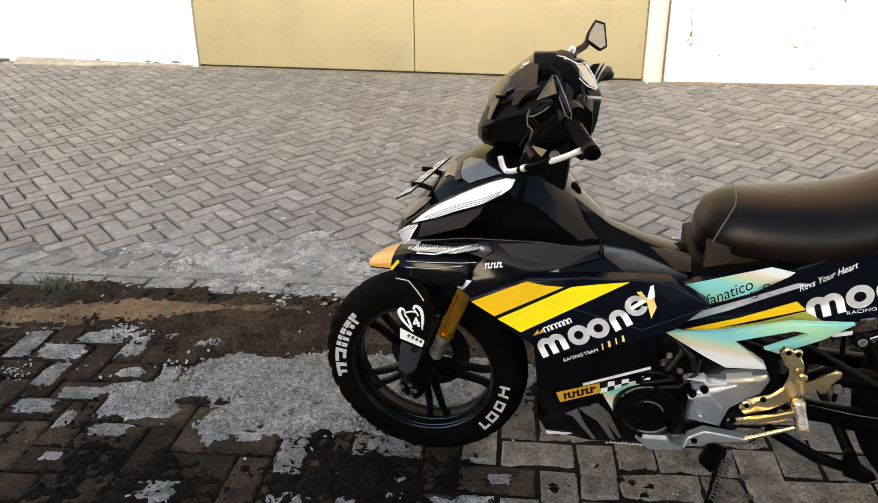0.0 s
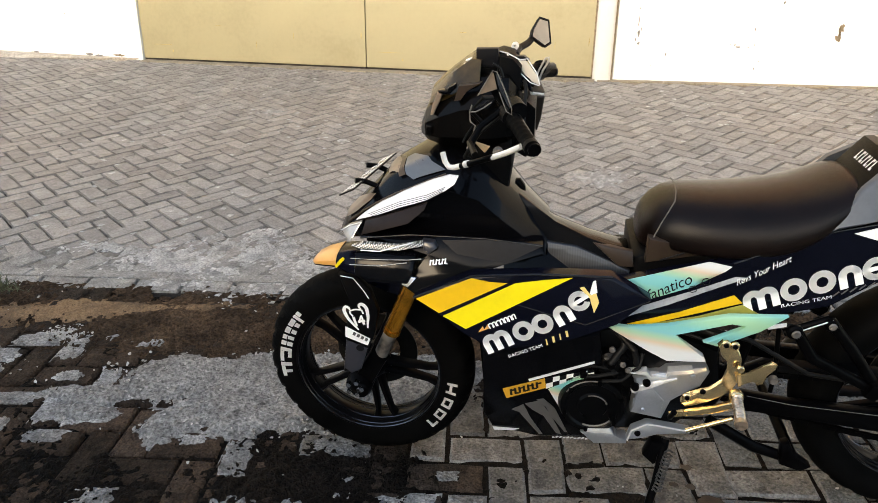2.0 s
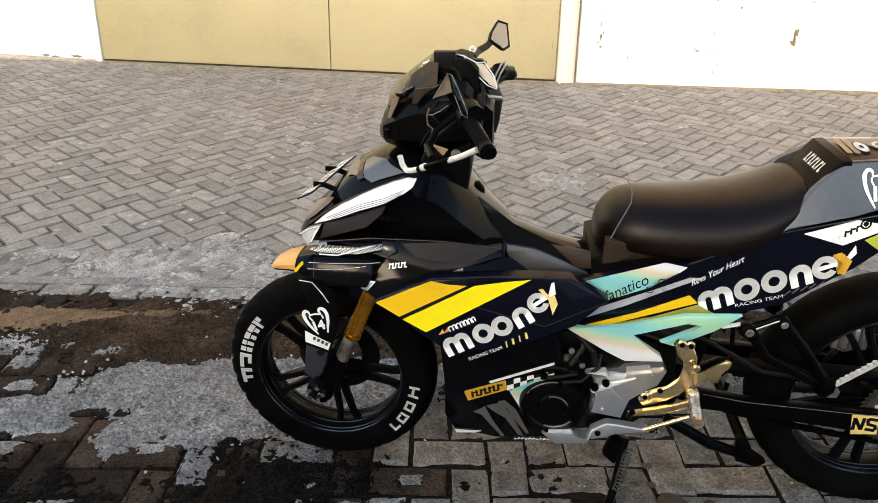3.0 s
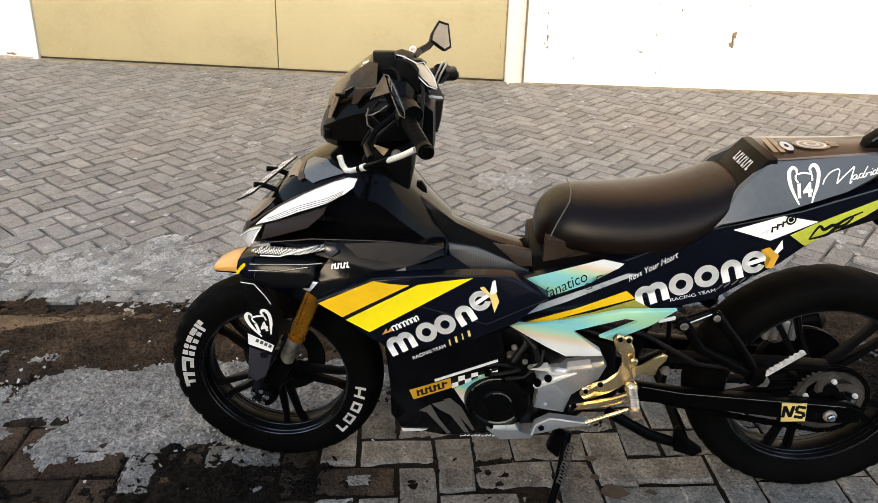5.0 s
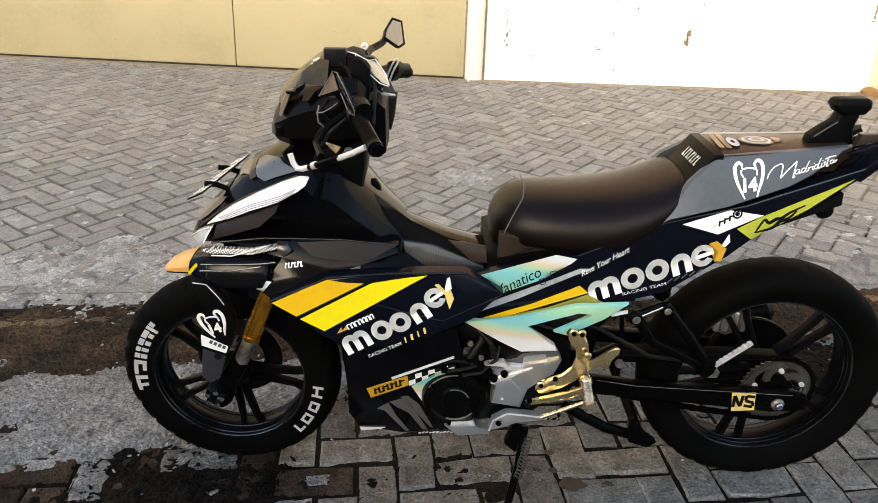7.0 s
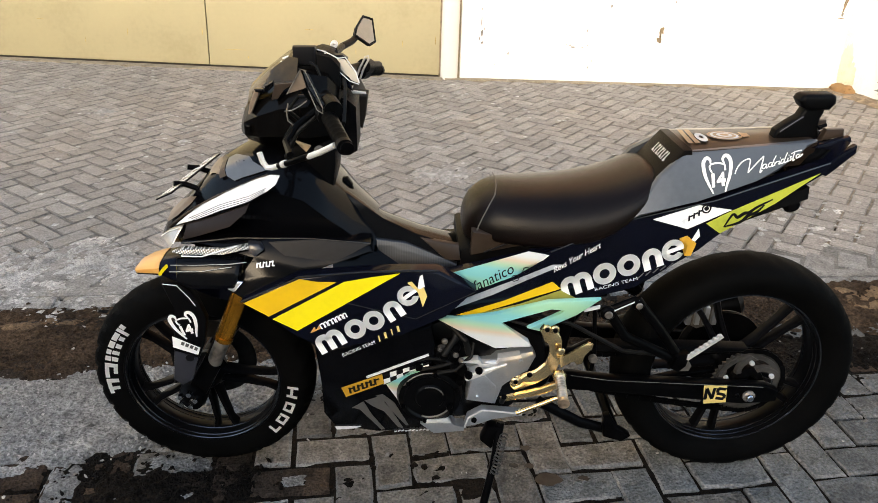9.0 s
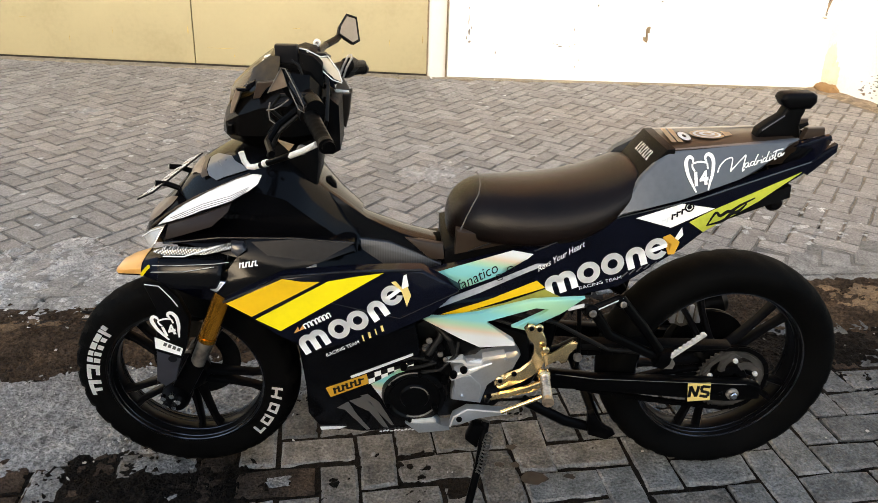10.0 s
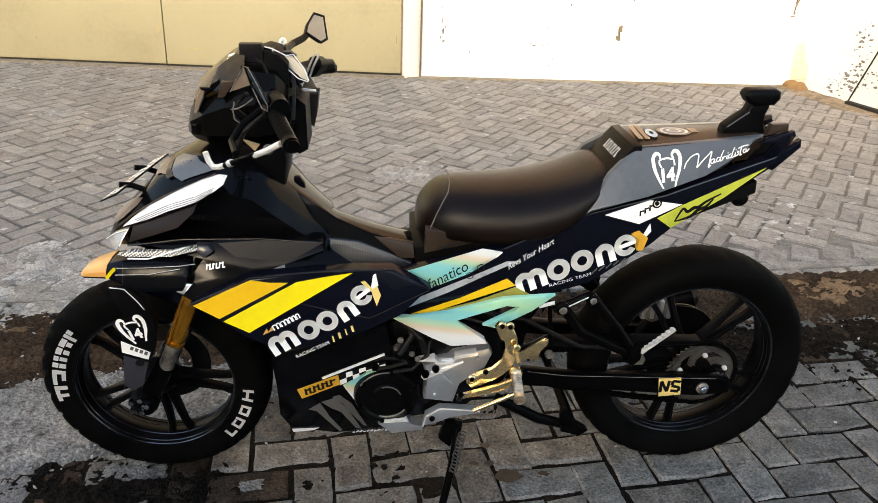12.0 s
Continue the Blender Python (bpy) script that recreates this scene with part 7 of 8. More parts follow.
# chain: links along the two runs and round the sprocket
front_c, front_r, rear_r = (.80, .345), 0.03, 0.088
path = []
for k in range(34):
    f0 = k / 34
    path.append((front_c[0] + (cx - front_c[0]) * f0, front_c[1] + front_r + (cz + rear_r - front_c[1] - front_r) * f0))
for k in range(18):
    a = radians(90 - 180 * k / 18)
    path.append((cx + rear_r * math.cos(a), cz + rear_r * math.sin(a)))
for k in range(34):
    f0 = k / 34
    path.append((cx + (front_c[0] - cx) * f0, cz - rear_r + (front_c[1] - front_r - cz + rear_r) * f0 - 0.012 * math.sin(math.pi * f0)))
bm = bmesh.new()
for k, (p, q) in enumerate(zip(path, path[1:])):
    d = math.hypot(q[0] - p[0], q[1] - p[1])
    wd = 0.0055
    pts = bar_pts(p, q, wd * 2)
    y = -.0805 + (0.004 if k % 2 else 0.0055)
    for yy in (-.0805 - (0.0045 if k % 2 else 0.006), -.0805 + (0.003 if k % 2 else 0.0045)):
        a_ = [bm.verts.new((x, yy, z)) for x, z in pts]
        b_ = [bm.verts.new((x, yy + 0.0016, z)) for x, z in pts]
        bm.faces.new(a_)
        bm.faces.new(b_[::-1])
        for i in range(4):
            bm.faces.new((a_[(i + 1) % 4], a_[i], b_[i], b_[(i + 1) % 4]))
bmesh.ops.recalc_face_normals(bm, faces=bm.faces[:])
part("chain", bm, m_frame, bike, "oily dark drive chain", smooth=False)
panel("chain_guard", [(.90, .395), (.93, .412), (1.2, .405), (1.29, .40), (1.28, .39), (1.1, .388)], "arm", 0.03, m_plastic, bike, "black chain guard", both=False, lift=-0.03, bevel=0.003)
bm = bmesh.new()
prism(bm, [(1.19, .375), (1.205, .425), (1.25, .437), (1.285, .415), (1.28, .37), (1.235, .352)], .062, .10, 0.006)
rc = part("rear_calliper", bm, m_dirtyalu, bike, "grimy alloy rear brake calliper")
for k in range(4):
    bm = bmesh.new()
    box(bm, 1.198 + .022 * k, 1.210 + .022 * k, .050, .066, .372, .424 + .006 * (k % 2), 0.002)
    part("calliper_fin", bm, m_alu, rc)
bm = bmesh.new()
lathe(bm, [(0.001, .066), (0.10, .066), (0.10, .070), (0.001, .070)], 40, (cx, 0, cz))
part("drilled_disc", bm, m_frame, bike)
# shock and linkage in the shade behind the engine
bm = bmesh.new()
tube(bm, [(.86 + .0028 * k, .028 * math.cos(k * 1.1), .40 + .0042 * k) for k in range(46)], 0.005, 6)
part("shock_spring", bm, m_frame, bike)
rods("shock_body", [(.85, 0, .38), (.99, 0, .60)], 0.02, m_frame)
rods("linkage_strut", [(.905, -.12, .535), (.92, -.118, .40), (.918, -.118, .36)], 0.005, m_frame)
bolt((.915, -.124, .398), 0.010, m_dirtyalu, bike, 0.012)
bolt((.856, -.15, .548), 0.009, m_dirtyalu, bike, 0.01)
rods("cable", [(.52, -.10, .62), (.70, -.14, .54), (.85, -.14, .50), (.98, -.13, .42), (1.1, -.12, .40)], 0.005, m_cable)
rods("cable", [(.62, -.12, .53), (.76, -.15, .50), (.84, -.15, .545), (.92, -.15, .548)], 0.004, m_cable)
panel("tag", [(.872, .540), (.905, .549), (.905, .556), (.872, .548)], "engine", 0.004, m_silver_st, bike, "tiny pale label", both=False, lift=0.014, bevel=0)
# side stand, centre stand and silencer
stand = rods("side_stand", [(.712, -.15, .235), (.6955, -.19, .138), (.663, -.239, .012)], 0.0095, m_frame, label="black side stand with a coil spring", segs=12)
bm = bmesh.new()
tube(bm, [(.718 - .022 * k / 60 + .009 * math.cos(k * 1.2), -.172 - .035 * k / 60 + .009 * math.sin(k * 1.2), .215 - .085 * k / 60) for k in range(61)], 0.0022, 6)
part("coil_spring", bm, m_steel, stand)
bm = bmesh.new()
box(bm, .638, .688, -.268, -.218, .0, .012, 0.004)
part("stand_foot", bm, m_frame, stand)
bm = bmesh.new()
prism(bm, [(.665, .19), (.68, .235), (.715, .23), (.705, .18), (.69, .165)], -.165, -.135, 0.006)
part("stand_pivot", bm, m_frame, stand)
cs = rods("centre_stand", [(.80, -.13, .28), (.90, -.14, .225), (.985, -.15, .205), (.985, .15, .205), (.90, .14, .225), (.80, .13, .28)], 0.013, m_frame, label="folded black centre stand")
bm = bmesh.new()
prism(bm, [(.955, .20), (.95, .255), (.965, .26), (.985, .225), (1.02, .20), (1.0, .185)], -.165, -.14, 0.004)
part("stand_tang", bm, m_frame, cs)
rods("exhaust", [(.42, .06, .30), (.46, .08, .20), (.70, .12, .19), (.95, .15, .22), (1.05, .17, .26)], 0.02, m_frame, label="black exhaust pipe", segs=14)
bm = bmesh.new()
tube(bm, [(1.03, .17, .25), (1.06, .175, .262), (1.38, .19, .36), (1.40, .19, .366)], 0.045, 20, radii=[0.025, 0.046, 0.052, 0.03])
part("silencer", bm, m_frame, bike, "black silencer")

# handlebar cluster
bm = bmesh.new()
secs = []
for x, hw, zb, zt in ((.158, .03, .884, .915), (.172, .065, .878, .95), (.205, .095, .872, .988), (.25, .112, .868, 1.022), (.305, .112, .862, 1.034), (.34, .088, .862, 1.026), (.368, .055, .868, .985)):
    m_ = (zb + zt) / 2
    secs.append([(x, -hw * .55, zb), (x, -hw, zb + (m_ - zb) * .5), (x, -hw, m_ + (zt - m_) * .2), (x, -hw * .66, zt - (zt - m_) * .18), (x, 0, zt),
                 (x, hw * .66, zt - (zt - m_) * .18), (x, hw, m_ + (zt - m_) * .2), (x, hw, zb + (m_ - zb) * .5), (x, hw * .55, zb)])
loft(bm, secs)
head = part("handlebar_cowl", bm, m_cowl, bike, "black handlebar cowl with smoked visor", smooth=False)
bm = bmesh.new()
secs = []
for x, hw, zm, zt in ((.184, .066, .962, .986), (.205, .076, .972, 1.006), (.228, .085, .982, 1.025), (.25, .088, .99, 1.0415), (.267, .09, 1.0, 1.053), (.285, .088, 1.01, 1.051)):
    ring = [(x, -hw, zm), (x, -hw * .6, zt - .006), (x, 0, zt), (x, hw * .6, zt - .006), (x, hw, zm)]
    secs.append(ring + [(p[0], p[1] * .95, p[2] - .006) for p in ring[::-1]])
loft(bm, secs)
part("visor", bm, m_smoke, head, "smoked brown visor")
bm = bmesh.new()
box(bm, .2745, .3175, -.05, -.03, 1.031, 1.0655, 0.002)
part("device_box", bm, m_black_st, head, "square black box on the dash")
bm = bmesh.new()
loft(bm, [[(x, -w, zb), (x, -w * .9, zt - .006), (x, -w * .4, zt), (x, w * .4 + .02, zt), (x, w + .02, zb)] for x, w, zb, zt in ((.305, .045, 1.0, 1.050), (.322, .048, 1.0, 1.056), (.345, .046, .99, 1.050), (.362, .04, .975, 1.030))])
part("dash_hood", bm, m_plastic, head, "black dash hood")
bm = bmesh.new()
box(bm, .272, .316, -.049, .016, 1.014, 1.0295, 0.002)
box(bm, .296, .306, -.052, -.044, .985, 1.02, 0.002)
part("device_bracket", bm, m_frame, head, "black device bracket")
bm = bmesh.new()
loft(bm, [[(x, -w, zb), (x, -w, zt), (x, w, zt), (x, w, zb)] for x, w, zb, zt in ((.355, .045, .86, .97), (.375, .05, .85, .965), (.392, .05, .86, .95))])
part("column_cover", bm, m_plastic, head, "black steering column cover")
# dash face and rear of the cowl
def slab(name, pts, material, parent, label="", thick=0.006, bevel=0.0015):
    """A thin moulded piece with this outline, standing along the machine."""
    bm = bmesh.new()
    prism(bm, [(p[0], p[2]) for p in pts], pts[0][1], pts[0][1] + thick, bevel)
    return part(name, bm, material, parent, label, smooth=False)


bm = bmesh.new()
loft(bm, [[(.325, -.045, 1.03), (.325, .07, 1.03), (.385, .085, .985), (.385, -.02, .985)], [(.333, -.04, 1.038), (.333, .065, 1.038), (.391, .08, .992), (.391, -.015, .992)]])
dash = part("dash_panel", bm, m_plastic, head, "black dash surround")
slab("dash_flank", [(0.3181, -0.03, 1.0571), (0.3344, -0.03, 1.0539), (0.3799, -0.03, 0.9963), (0.3851, -0.03, 0.9764), (0.3602, -0.03, 0.9962), (0.3323, -0.03, 1.0148), (0.3155, -0.03, 1.0257)], m_navy, dash, "blue-black dash flank", 0.012)
slab("dash_face", [(0.3406, -0.02, 1.0455), (0.3583, -0.02, 1.0368), (0.3692, -0.02, 1.0368), (0.3944, -0.02, 1.0063), (0.3974, -0.02, 0.9897), (0.3795, -0.02, 0.9974), (0.3501, -0.02, 1.0226)], m_pale, dash, "pale dusty dash face")
rods("edge_line", [Vector(p) for p in [(0.3188, -0.032, 1.0573), (0.333, -0.032, 1.054), (0.3584, -0.026, 1.04), (0.3724, -0.026, 1.0421), (0.392, -0.026, 1.014), (0.3984, -0.026, 0.992)]], 0.0013, m_brightalu, dash, "pale dash edging", segs=6)
rods("edge_line", [Vector(p) for p in [(0.3331, -0.032, 1.0519), (0.3503, -0.032, 1.0248), (0.3797, -0.032, 0.9974), (0.3975, -0.026, 0.9898)]], 0.0012, m_brightalu, dash, "pale dash edging", segs=6)
slab("dash_visor", [(0.336, -0.012, 1.050), (0.352, -0.012, 1.044), (0.365, -0.012, 1.044), (0.376, -0.012, 1.036), (0.369, -0.012, 1.033), (0.356, -0.012, 1.032), (0.345, -0.012, 1.038)], m_black_st, dash, "black dash brow", 0.02)
slab("dash_lip", [(0.3775, 0.02, 0.9665), (0.407, 0.02, 0.9633), (0.4083, 0.02, 0.9587), (0.38, 0.02, 0.9595)], m_brightalu, dash, "pale dash lip")
slab("dash_end", [(0.386, 0.03, 0.985), (0.397, 0.03, 0.988), (0.409, 0.03, 0.964), (0.38, 0.03, 0.965)], m_duskytan, dash, "dusty dash end")
for x, y, z, w in ((0.2480, -.0515, 1.0291, 0.0155), (0.2501, -.0495, 1.0344, 0.0145), (0.2534, -.046, 1.0409, 0.0125)):
    edge_ = [(x, z), (x + w, z + 0.004), (x + w, z + 0.0072), (x + 0.001, z + 0.0033)]
    bm = bmesh.new()
    loft(bm, [[(u, y - 0.001, v) for u, v in edge_], [(u, y + 0.002, v) for u, v in edge_]])
    part("visor_mark", bm, m_white, head, "white lettering stroke", smooth=False)
slab("cowl_rear", [(0.3838, 0.08, 0.9424), (0.4085, 0.08, 0.9426), (0.4026, 0.08, 0.896), (0.3944, 0.08, 0.8658), (0.3743, 0.08, 0.8856), (0.3778, 0.08, 0.9167)], m_tan, head, "brown-black cowl rear edge", 0.05, 0.004)
slab("visor_edge", [(.196, -.078, .985), (.222, -.078, .988), (.25, -.078, .984), (.25, -.078, .98), (.222, -.078, .982), (.196, -.078, .98)], m_tan, head, thick=0.004)
slab("lamp_face", [(0.2049, -0.09, 0.9914), (0.2156, -0.09, 0.9933), (0.2079, -0.09, 0.9735), (0.1938, -0.09, 0.9442), (0.1878, -0.09, 0.9441), (0.193, -0.09, 0.9661)], m_duskytan, head, "dusty beige position lamp face", 0.02)
slab("lamp_frame", [(0.2046, -0.096, 0.9944), (0.2237, -0.096, 0.9945), (0.2263, -0.096, 1.0016), (0.2421, -0.096, 1.0099), (0.2417, -0.096, 1.0), (0.23, -0.096, 0.9892), (0.2196, -0.096, 0.987), (0.2074, -0.096, 0.9885)], m_gloss, head, "black lamp frame", 0.012)
slab("lamp_foot", [(0.1781, -0.085, 0.9227), (0.1757, -0.085, 0.9037), (0.188, -0.085, 0.9015), (0.189, -0.085, 0.921)], m_cowl, head, "black lamp foot", 0.02, 0.003)
slab("cowl_wing", [(0.2391, -0.112, 0.9788), (0.2478, -0.112, 1.0079), (0.2849, -0.112, 1.0124), (0.2912, -0.112, 1.0145), (0.2638, -0.112, 0.9974), (0.251, -0.112, 0.98)], m_tan, head, "brown-black cowl wing", 0.014)
for k, p in enumerate(([(0.344, -0.03, 1.001), (0.348, -0.03, 0.974), (0.357, -0.03, 0.952), (0.363, -0.03, 0.935)], [(0.343, -0.03, 1.018), (0.36, -0.03, 0.996), (0.372, -0.03, 0.985), (0.374, -0.03, 0.969), (0.37, -0.03, 0.935), (0.366, -0.03, 0.91)], [(0.276, -0.12, 0.967), (0.297, -0.12, 0.975), (0.305, -0.12, 0.982), (0.323, -0.12, 0.989)], [(0.27, -0.12, 0.943), (0.278, -0.12, 0.936), (0.264, -0.12, 0.916), (0.256, -0.12, 0.9)], [(0.312, -0.1, 1.047), (0.325, -0.1, 1.039), (0.331, -0.1, 1.022)])):
    rods("cable", [Vector(v) for v in p], (0.0026, 0.003, 0.0018, 0.002, 0.003)[k], m_cable, label="thin control cable", segs=6)
slab("inner_trim", [(0.276, -0.12, 0.903), (0.309, -0.12, 0.892), (0.299, -0.12, 0.879), (0.29, -0.12, 0.888)], m_sand, head, "beige inner trim")
bars = rods("handlebar", [(.34, -.10, .985), (.355, -.20, .98), (.40, -.352, .963)], 0.011, m_frame, label="black handlebar half")
rods("handlebar", [(.35, .10, .985), (.39, .22, .975), (.421, .32, .956)], 0.011, m_frame, label="black handlebar half")
for s, p, q in ((-1, (.357, -.225, .978), (.3925, -.335, .965)), (1, (.393, .235, .960), (.420, .318, .945))):
    P0, P1 = Vector(p), Vector(q)
    path = [P0.lerp(P1, k / 20) for k in range(21)]
    g_ = rods("grip", path, 0.0175, m_rubber, label="ribbed black rubber grip", segs=18, radii=[0.0128 if k % 3 else 0.0119 for k in range(21)])
    rods("bar_end", [P1, P1 + (P1 - P0).normalized() * 0.012], 0.0136, m_plastic, g_, segs=18)
    rods("end_screw", [P1 + (P1 - P0).normalized() * 0.0115, P1 + (P1 - P0).normalized() * 0.014], 0.006, m_frame, g_, segs=12)
    P2 = P0 - (P1 - P0).normalized() * 0.035
    rods("switch_pod", [P2, P0], 0.018, m_plastic, g_, segs=18)
    rods("switch_pod", [P2 + Vector((.01, 0, .012)), P0 + Vector((.01, 0, .012))], 0.017, m_plastic, g_, segs=14)
# lever guards: bright tips with a black middle
guard = rods("lever_guard", [(.232, -.222, .912), (.236, -.222, .895), (.243, -.223, .885), (.254, -.233, .888), (.270, -.245, .896)], 0.0052, m_brightalu, label="bright metal lever guard with a black middle", segs=12)
rods("guard_sleeve", [(.268, -.244, .895), (.285, -.256, .904), (.331, -.290, .930)], 0.0054, m_frame, guard, segs=12)
rods("guard_collar", [(.276, -.250, .900), (.283, -.255, .904)], 0.0066, m_brightalu, guard, segs=12)
rods("guard_clamp", [(.328, -.288, .928), (.352, -.308, .943), (.378, -.33, .962)], 0.0052, m_brightalu, guard, segs=12)
rods("clutch_lever", [(.335, -.20, .985), (.30, -.215, .96), (.285, -.25, .94), (.30, -.30, .935)], 0.006, m_frame, segs=8)
rods("guard_hook", [Vector(p) for p in [(0.3752, 0.05, 0.9161), (0.3763, 0.05, 0.9462), (0.3852, 0.05, 0.9804), (0.3953, 0.05, 1.007), (0.4067, 0.05, 1.0286), (0.4133, 0.05, 1.0308), (0.4136, 0.05, 1.0241), (0.4023, 0.05, 1.0036), (0.3912, 0.05, 0.9746), (0.3773, 0.05, 0.9498)]], 0.0021, m_hook, label="grey bent wire loop", segs=8)
rods("cable", [(0.2785, -0.2, 0.9813), (0.2905, -0.2, 0.9825), (0.3044, -0.2, 0.9898), (0.3181, -0.2, 1.0001)], 0.0012, m_dirtyalu, label="thin grey cable", segs=6)
rods("cable", [(0.2784, -0.16, 0.9842), (0.2743, -0.16, 0.9694), (0.2755, -0.16, 0.9524), (0.2849, -0.16, 0.945), (0.2788, -0.16, 0.9222), (0.2683, -0.16, 0.8999)], 0.0014, m_dirtyalu, label="thin grey cable", segs=6)
rods("cable", [(.34, -.14, .97), (.29, -.16, .93), (.26, -.12, .87), (.27, -.06, .84)], 0.0045, m_cable)
rods("cable", [(.345, -.12, .99), (.30, -.17, 1.0), (.275, -.15, .97), (.30, -.11, .93)], 0.004, m_cable)
rods("cable", [(.35, .02, 1.045), (.372, -.04, .99), (.37, -.08, .93), (.35, -.04, .87)], 0.004, m_cable)
bolt((.325, -.125, .885), 0.010, m_dirtyalu, bike, 0.01)
# mirrors
for pts, nrm, base in (([(0.385, 0.338, 1.069), (0.406, 0.363, 1.059), (0.414, 0.333, 1.009), (0.401, 0.309, 1.005), (0.368, 0.283, 1.033), (0.371, 0.3, 1.048)], Vector((.75, -.5, .42)), (.345, .21, 1.02)), ([(0.331, -0.325, 1.081), (0.339, -0.313, 1.076), (0.361, -0.290, 1.015), (0.355, -0.292, 1.010), (0.337, -0.311, 1.051)], Vector((.75, -.6, -.3)), (.335, -.19, 1.0))):
    nrm = nrm.normalized()
    c = sum((Vector(p) for p in pts), Vector()) / len(pts)
    tip = c - nrm * 0.03 if pts[0][1] > 0 else Vector((0.31, -0.29, 1.045))
    bm = bmesh.new()
    front_v = [bm.verts.new(Vector(p)) for p in pts]
    mid_v = [bm.verts.new(Vector(p) * 0.97 + c * 0.03 - nrm * 0.007) for p in pts]
    back_v = [bm.verts.new(Vector(p) * 0.45 + tip * 0.55) for p in pts]
    bm.faces.new(front_v)
    bm.faces.new(back_v[::-1])
    k = len(pts)
    for r0, r1 in ((front_v, mid_v), (mid_v, back_v)):
        for i in range(k):
            bm.faces.new((r0[(i + 1) % k], r0[i], r1[i], r1[(i + 1) % k]))
    bmesh.ops.recalc_face_normals(bm, faces=bm.faces[:])
    mir = part("mirror", bm, m_plastic, bike, "angular black rear-view mirror", smooth=False)
    bm = bmesh.new()
    bm.faces.new([bm.verts.new(Vector(p) * 0.88 + c * 0.12 + nrm * 0.0015) for p in pts])
    part("mirror_glass", bm, m_mirror, mir, "mirror glass", smooth=False)
    if pts[0][1] < 0:
        slab("mirror_back", [(0.3298, -0.322, 1.0805), (0.3065, -0.322, 1.0422), (0.3366, -0.322, 1.0523)], m_duskytan, mir, "dusty beige mirror shell", 0.003, 0)
        rods("edge_line", [Vector(p) for p in [(0.3065, -0.324, 1.0422), (0.33, -0.324, 1.0812), (0.3361, -0.324, 1.0795), (0.3482, -0.324, 1.0531), (0.3606, -0.324, 1.0218), (0.3609, -0.324, 1.0118), (0.3519, -0.324, 1.0172), (0.3404, -0.324, 1.0477)]], 0.0009, m_dirtyalu, mir, segs=6)
    else:
        rods("edge_line", [Vector(p) * 1.0 + nrm * 0.001 for p in pts + pts[:1]], 0.0022, m_black_st, mir, segs=6)
    if pts[0][1] > 0:
        rods("mirror_arm", [(.338, .07, 1.028), (.343, .14, 1.024), Vector(base)], 0.0075, m_plastic, mir)
    cm = c - nrm * 0.012
    rods("mirror_stalk", [Vector(base), Vector(base) * .5 + cm * .5 + Vector((0, 0, -.004)), cm - nrm * .01], 0.008, m_plastic, mir)
bm = bmesh.new()
lathe(bm, [(0.0025, -0.008), (0.003, -0.009), (0.006, -0.009), (0.0075, -0.005), (0.0075, 0.006), (0.0002, 0.006)], 20, (0.344, 0.05, 1.053))
rods("knob_stem", [Vector((0.344, 0.05, 1.053)) + Vector((0, .004, -.004)), (.345, .055, 1.02)], 0.005, m_plastic)
part("bright_knob", bm, m_brightalu, bike, "round bright knob")
# keys hanging by the steering column
keys = rods("key_ring", [(.352 + .016 * math.cos(radians(a)), -.005, .748 + .018 * math.sin(radians(a))) for a in range(0, 361, 30)], 0.0016, m_frame, label="keys on a ring", segs=6)
bm = bmesh.new()
prism(bm, [(.345, .768), (.353, .785), (.366, .786), (.376, .772), (.378, .758), (.362, .762), (.352, .755)], -.012, .004, 0.003)
part("key_fob", bm, m_plastic, keys, "small black key fob")
bm = bmesh.new()
prism(bm, [(.366, .762), (.372, .762), (.380, .742), (.376, .738), (.368, .745)], -.008, -.004, 0.001)
part("key_blade", bm, m_chrome, keys, "bright key blade")
bm = bmesh.new()
prism(bm, [(.315, .79), (.32, .74), (.35, .70), (.38, .69), (.35, .74), (.335, .79)], -.06, .05, 0.01)
part("inner_shield", bm, m_gloss, bike)
# shroud round the steering stem
bm = bmesh.new()
prism(bm, [(.25, .84), (.27, .90), (.352, .90), (.352, .84), (.345, .79), (.335, .77), (.30, .79)], -.075, .06, 0.012)
part("stem_shroud", bm, m_plastic, bike, "black steering stem shroud")
# number plate carrier on the nose
def plate_at(u, y, lift):
    return (-0.010 + (y + 0.1) * 0.25 + u * 0.91 - lift * 0.41, y, 0.769 + (y + 0.1) * 0.075 + u * 0.41 + lift * 0.91)


bm = bmesh.new()
loft(bm, [[plate_at(0, -.10, h), plate_at(0, .10, h), plate_at(.036, .10, h), plate_at(.036, -.10, h)] for h in (0, .003)])
plate = part("number_plate", bm, m_black_st, bike, "black plate with white raised bars")
for k in range(15):
    for j in range(2):
        y0, u0 = -.096 + .0130 * k + .006 * (j % 2), .004 + .016 * j
        bm = bmesh.new()
        loft(bm, [[plate_at(u0, y0, h), plate_at(u0 + .005, y0 + .006, h), plate_at(u0 + .014, y0 + .006, h), plate_at(u0 + .009, y0, h)] for h in (.0032, .0042)])
        part("plate_bar", bm, m_white if (k + j) % 3 else m_pale, plate, smooth=False)
for s in (-1, 1):
    rods("plate_arm", [(.015, s * .05 - .01, .79), (.035, s * .05, .785), (.06, s * .05, .775)], 0.006, m_frame, plate)


SKIN = BVHTree.FromPolygons([v.co.copy() for v in nose.data.vertices], [tuple(p.vertices) for p in nose.data.polygons])


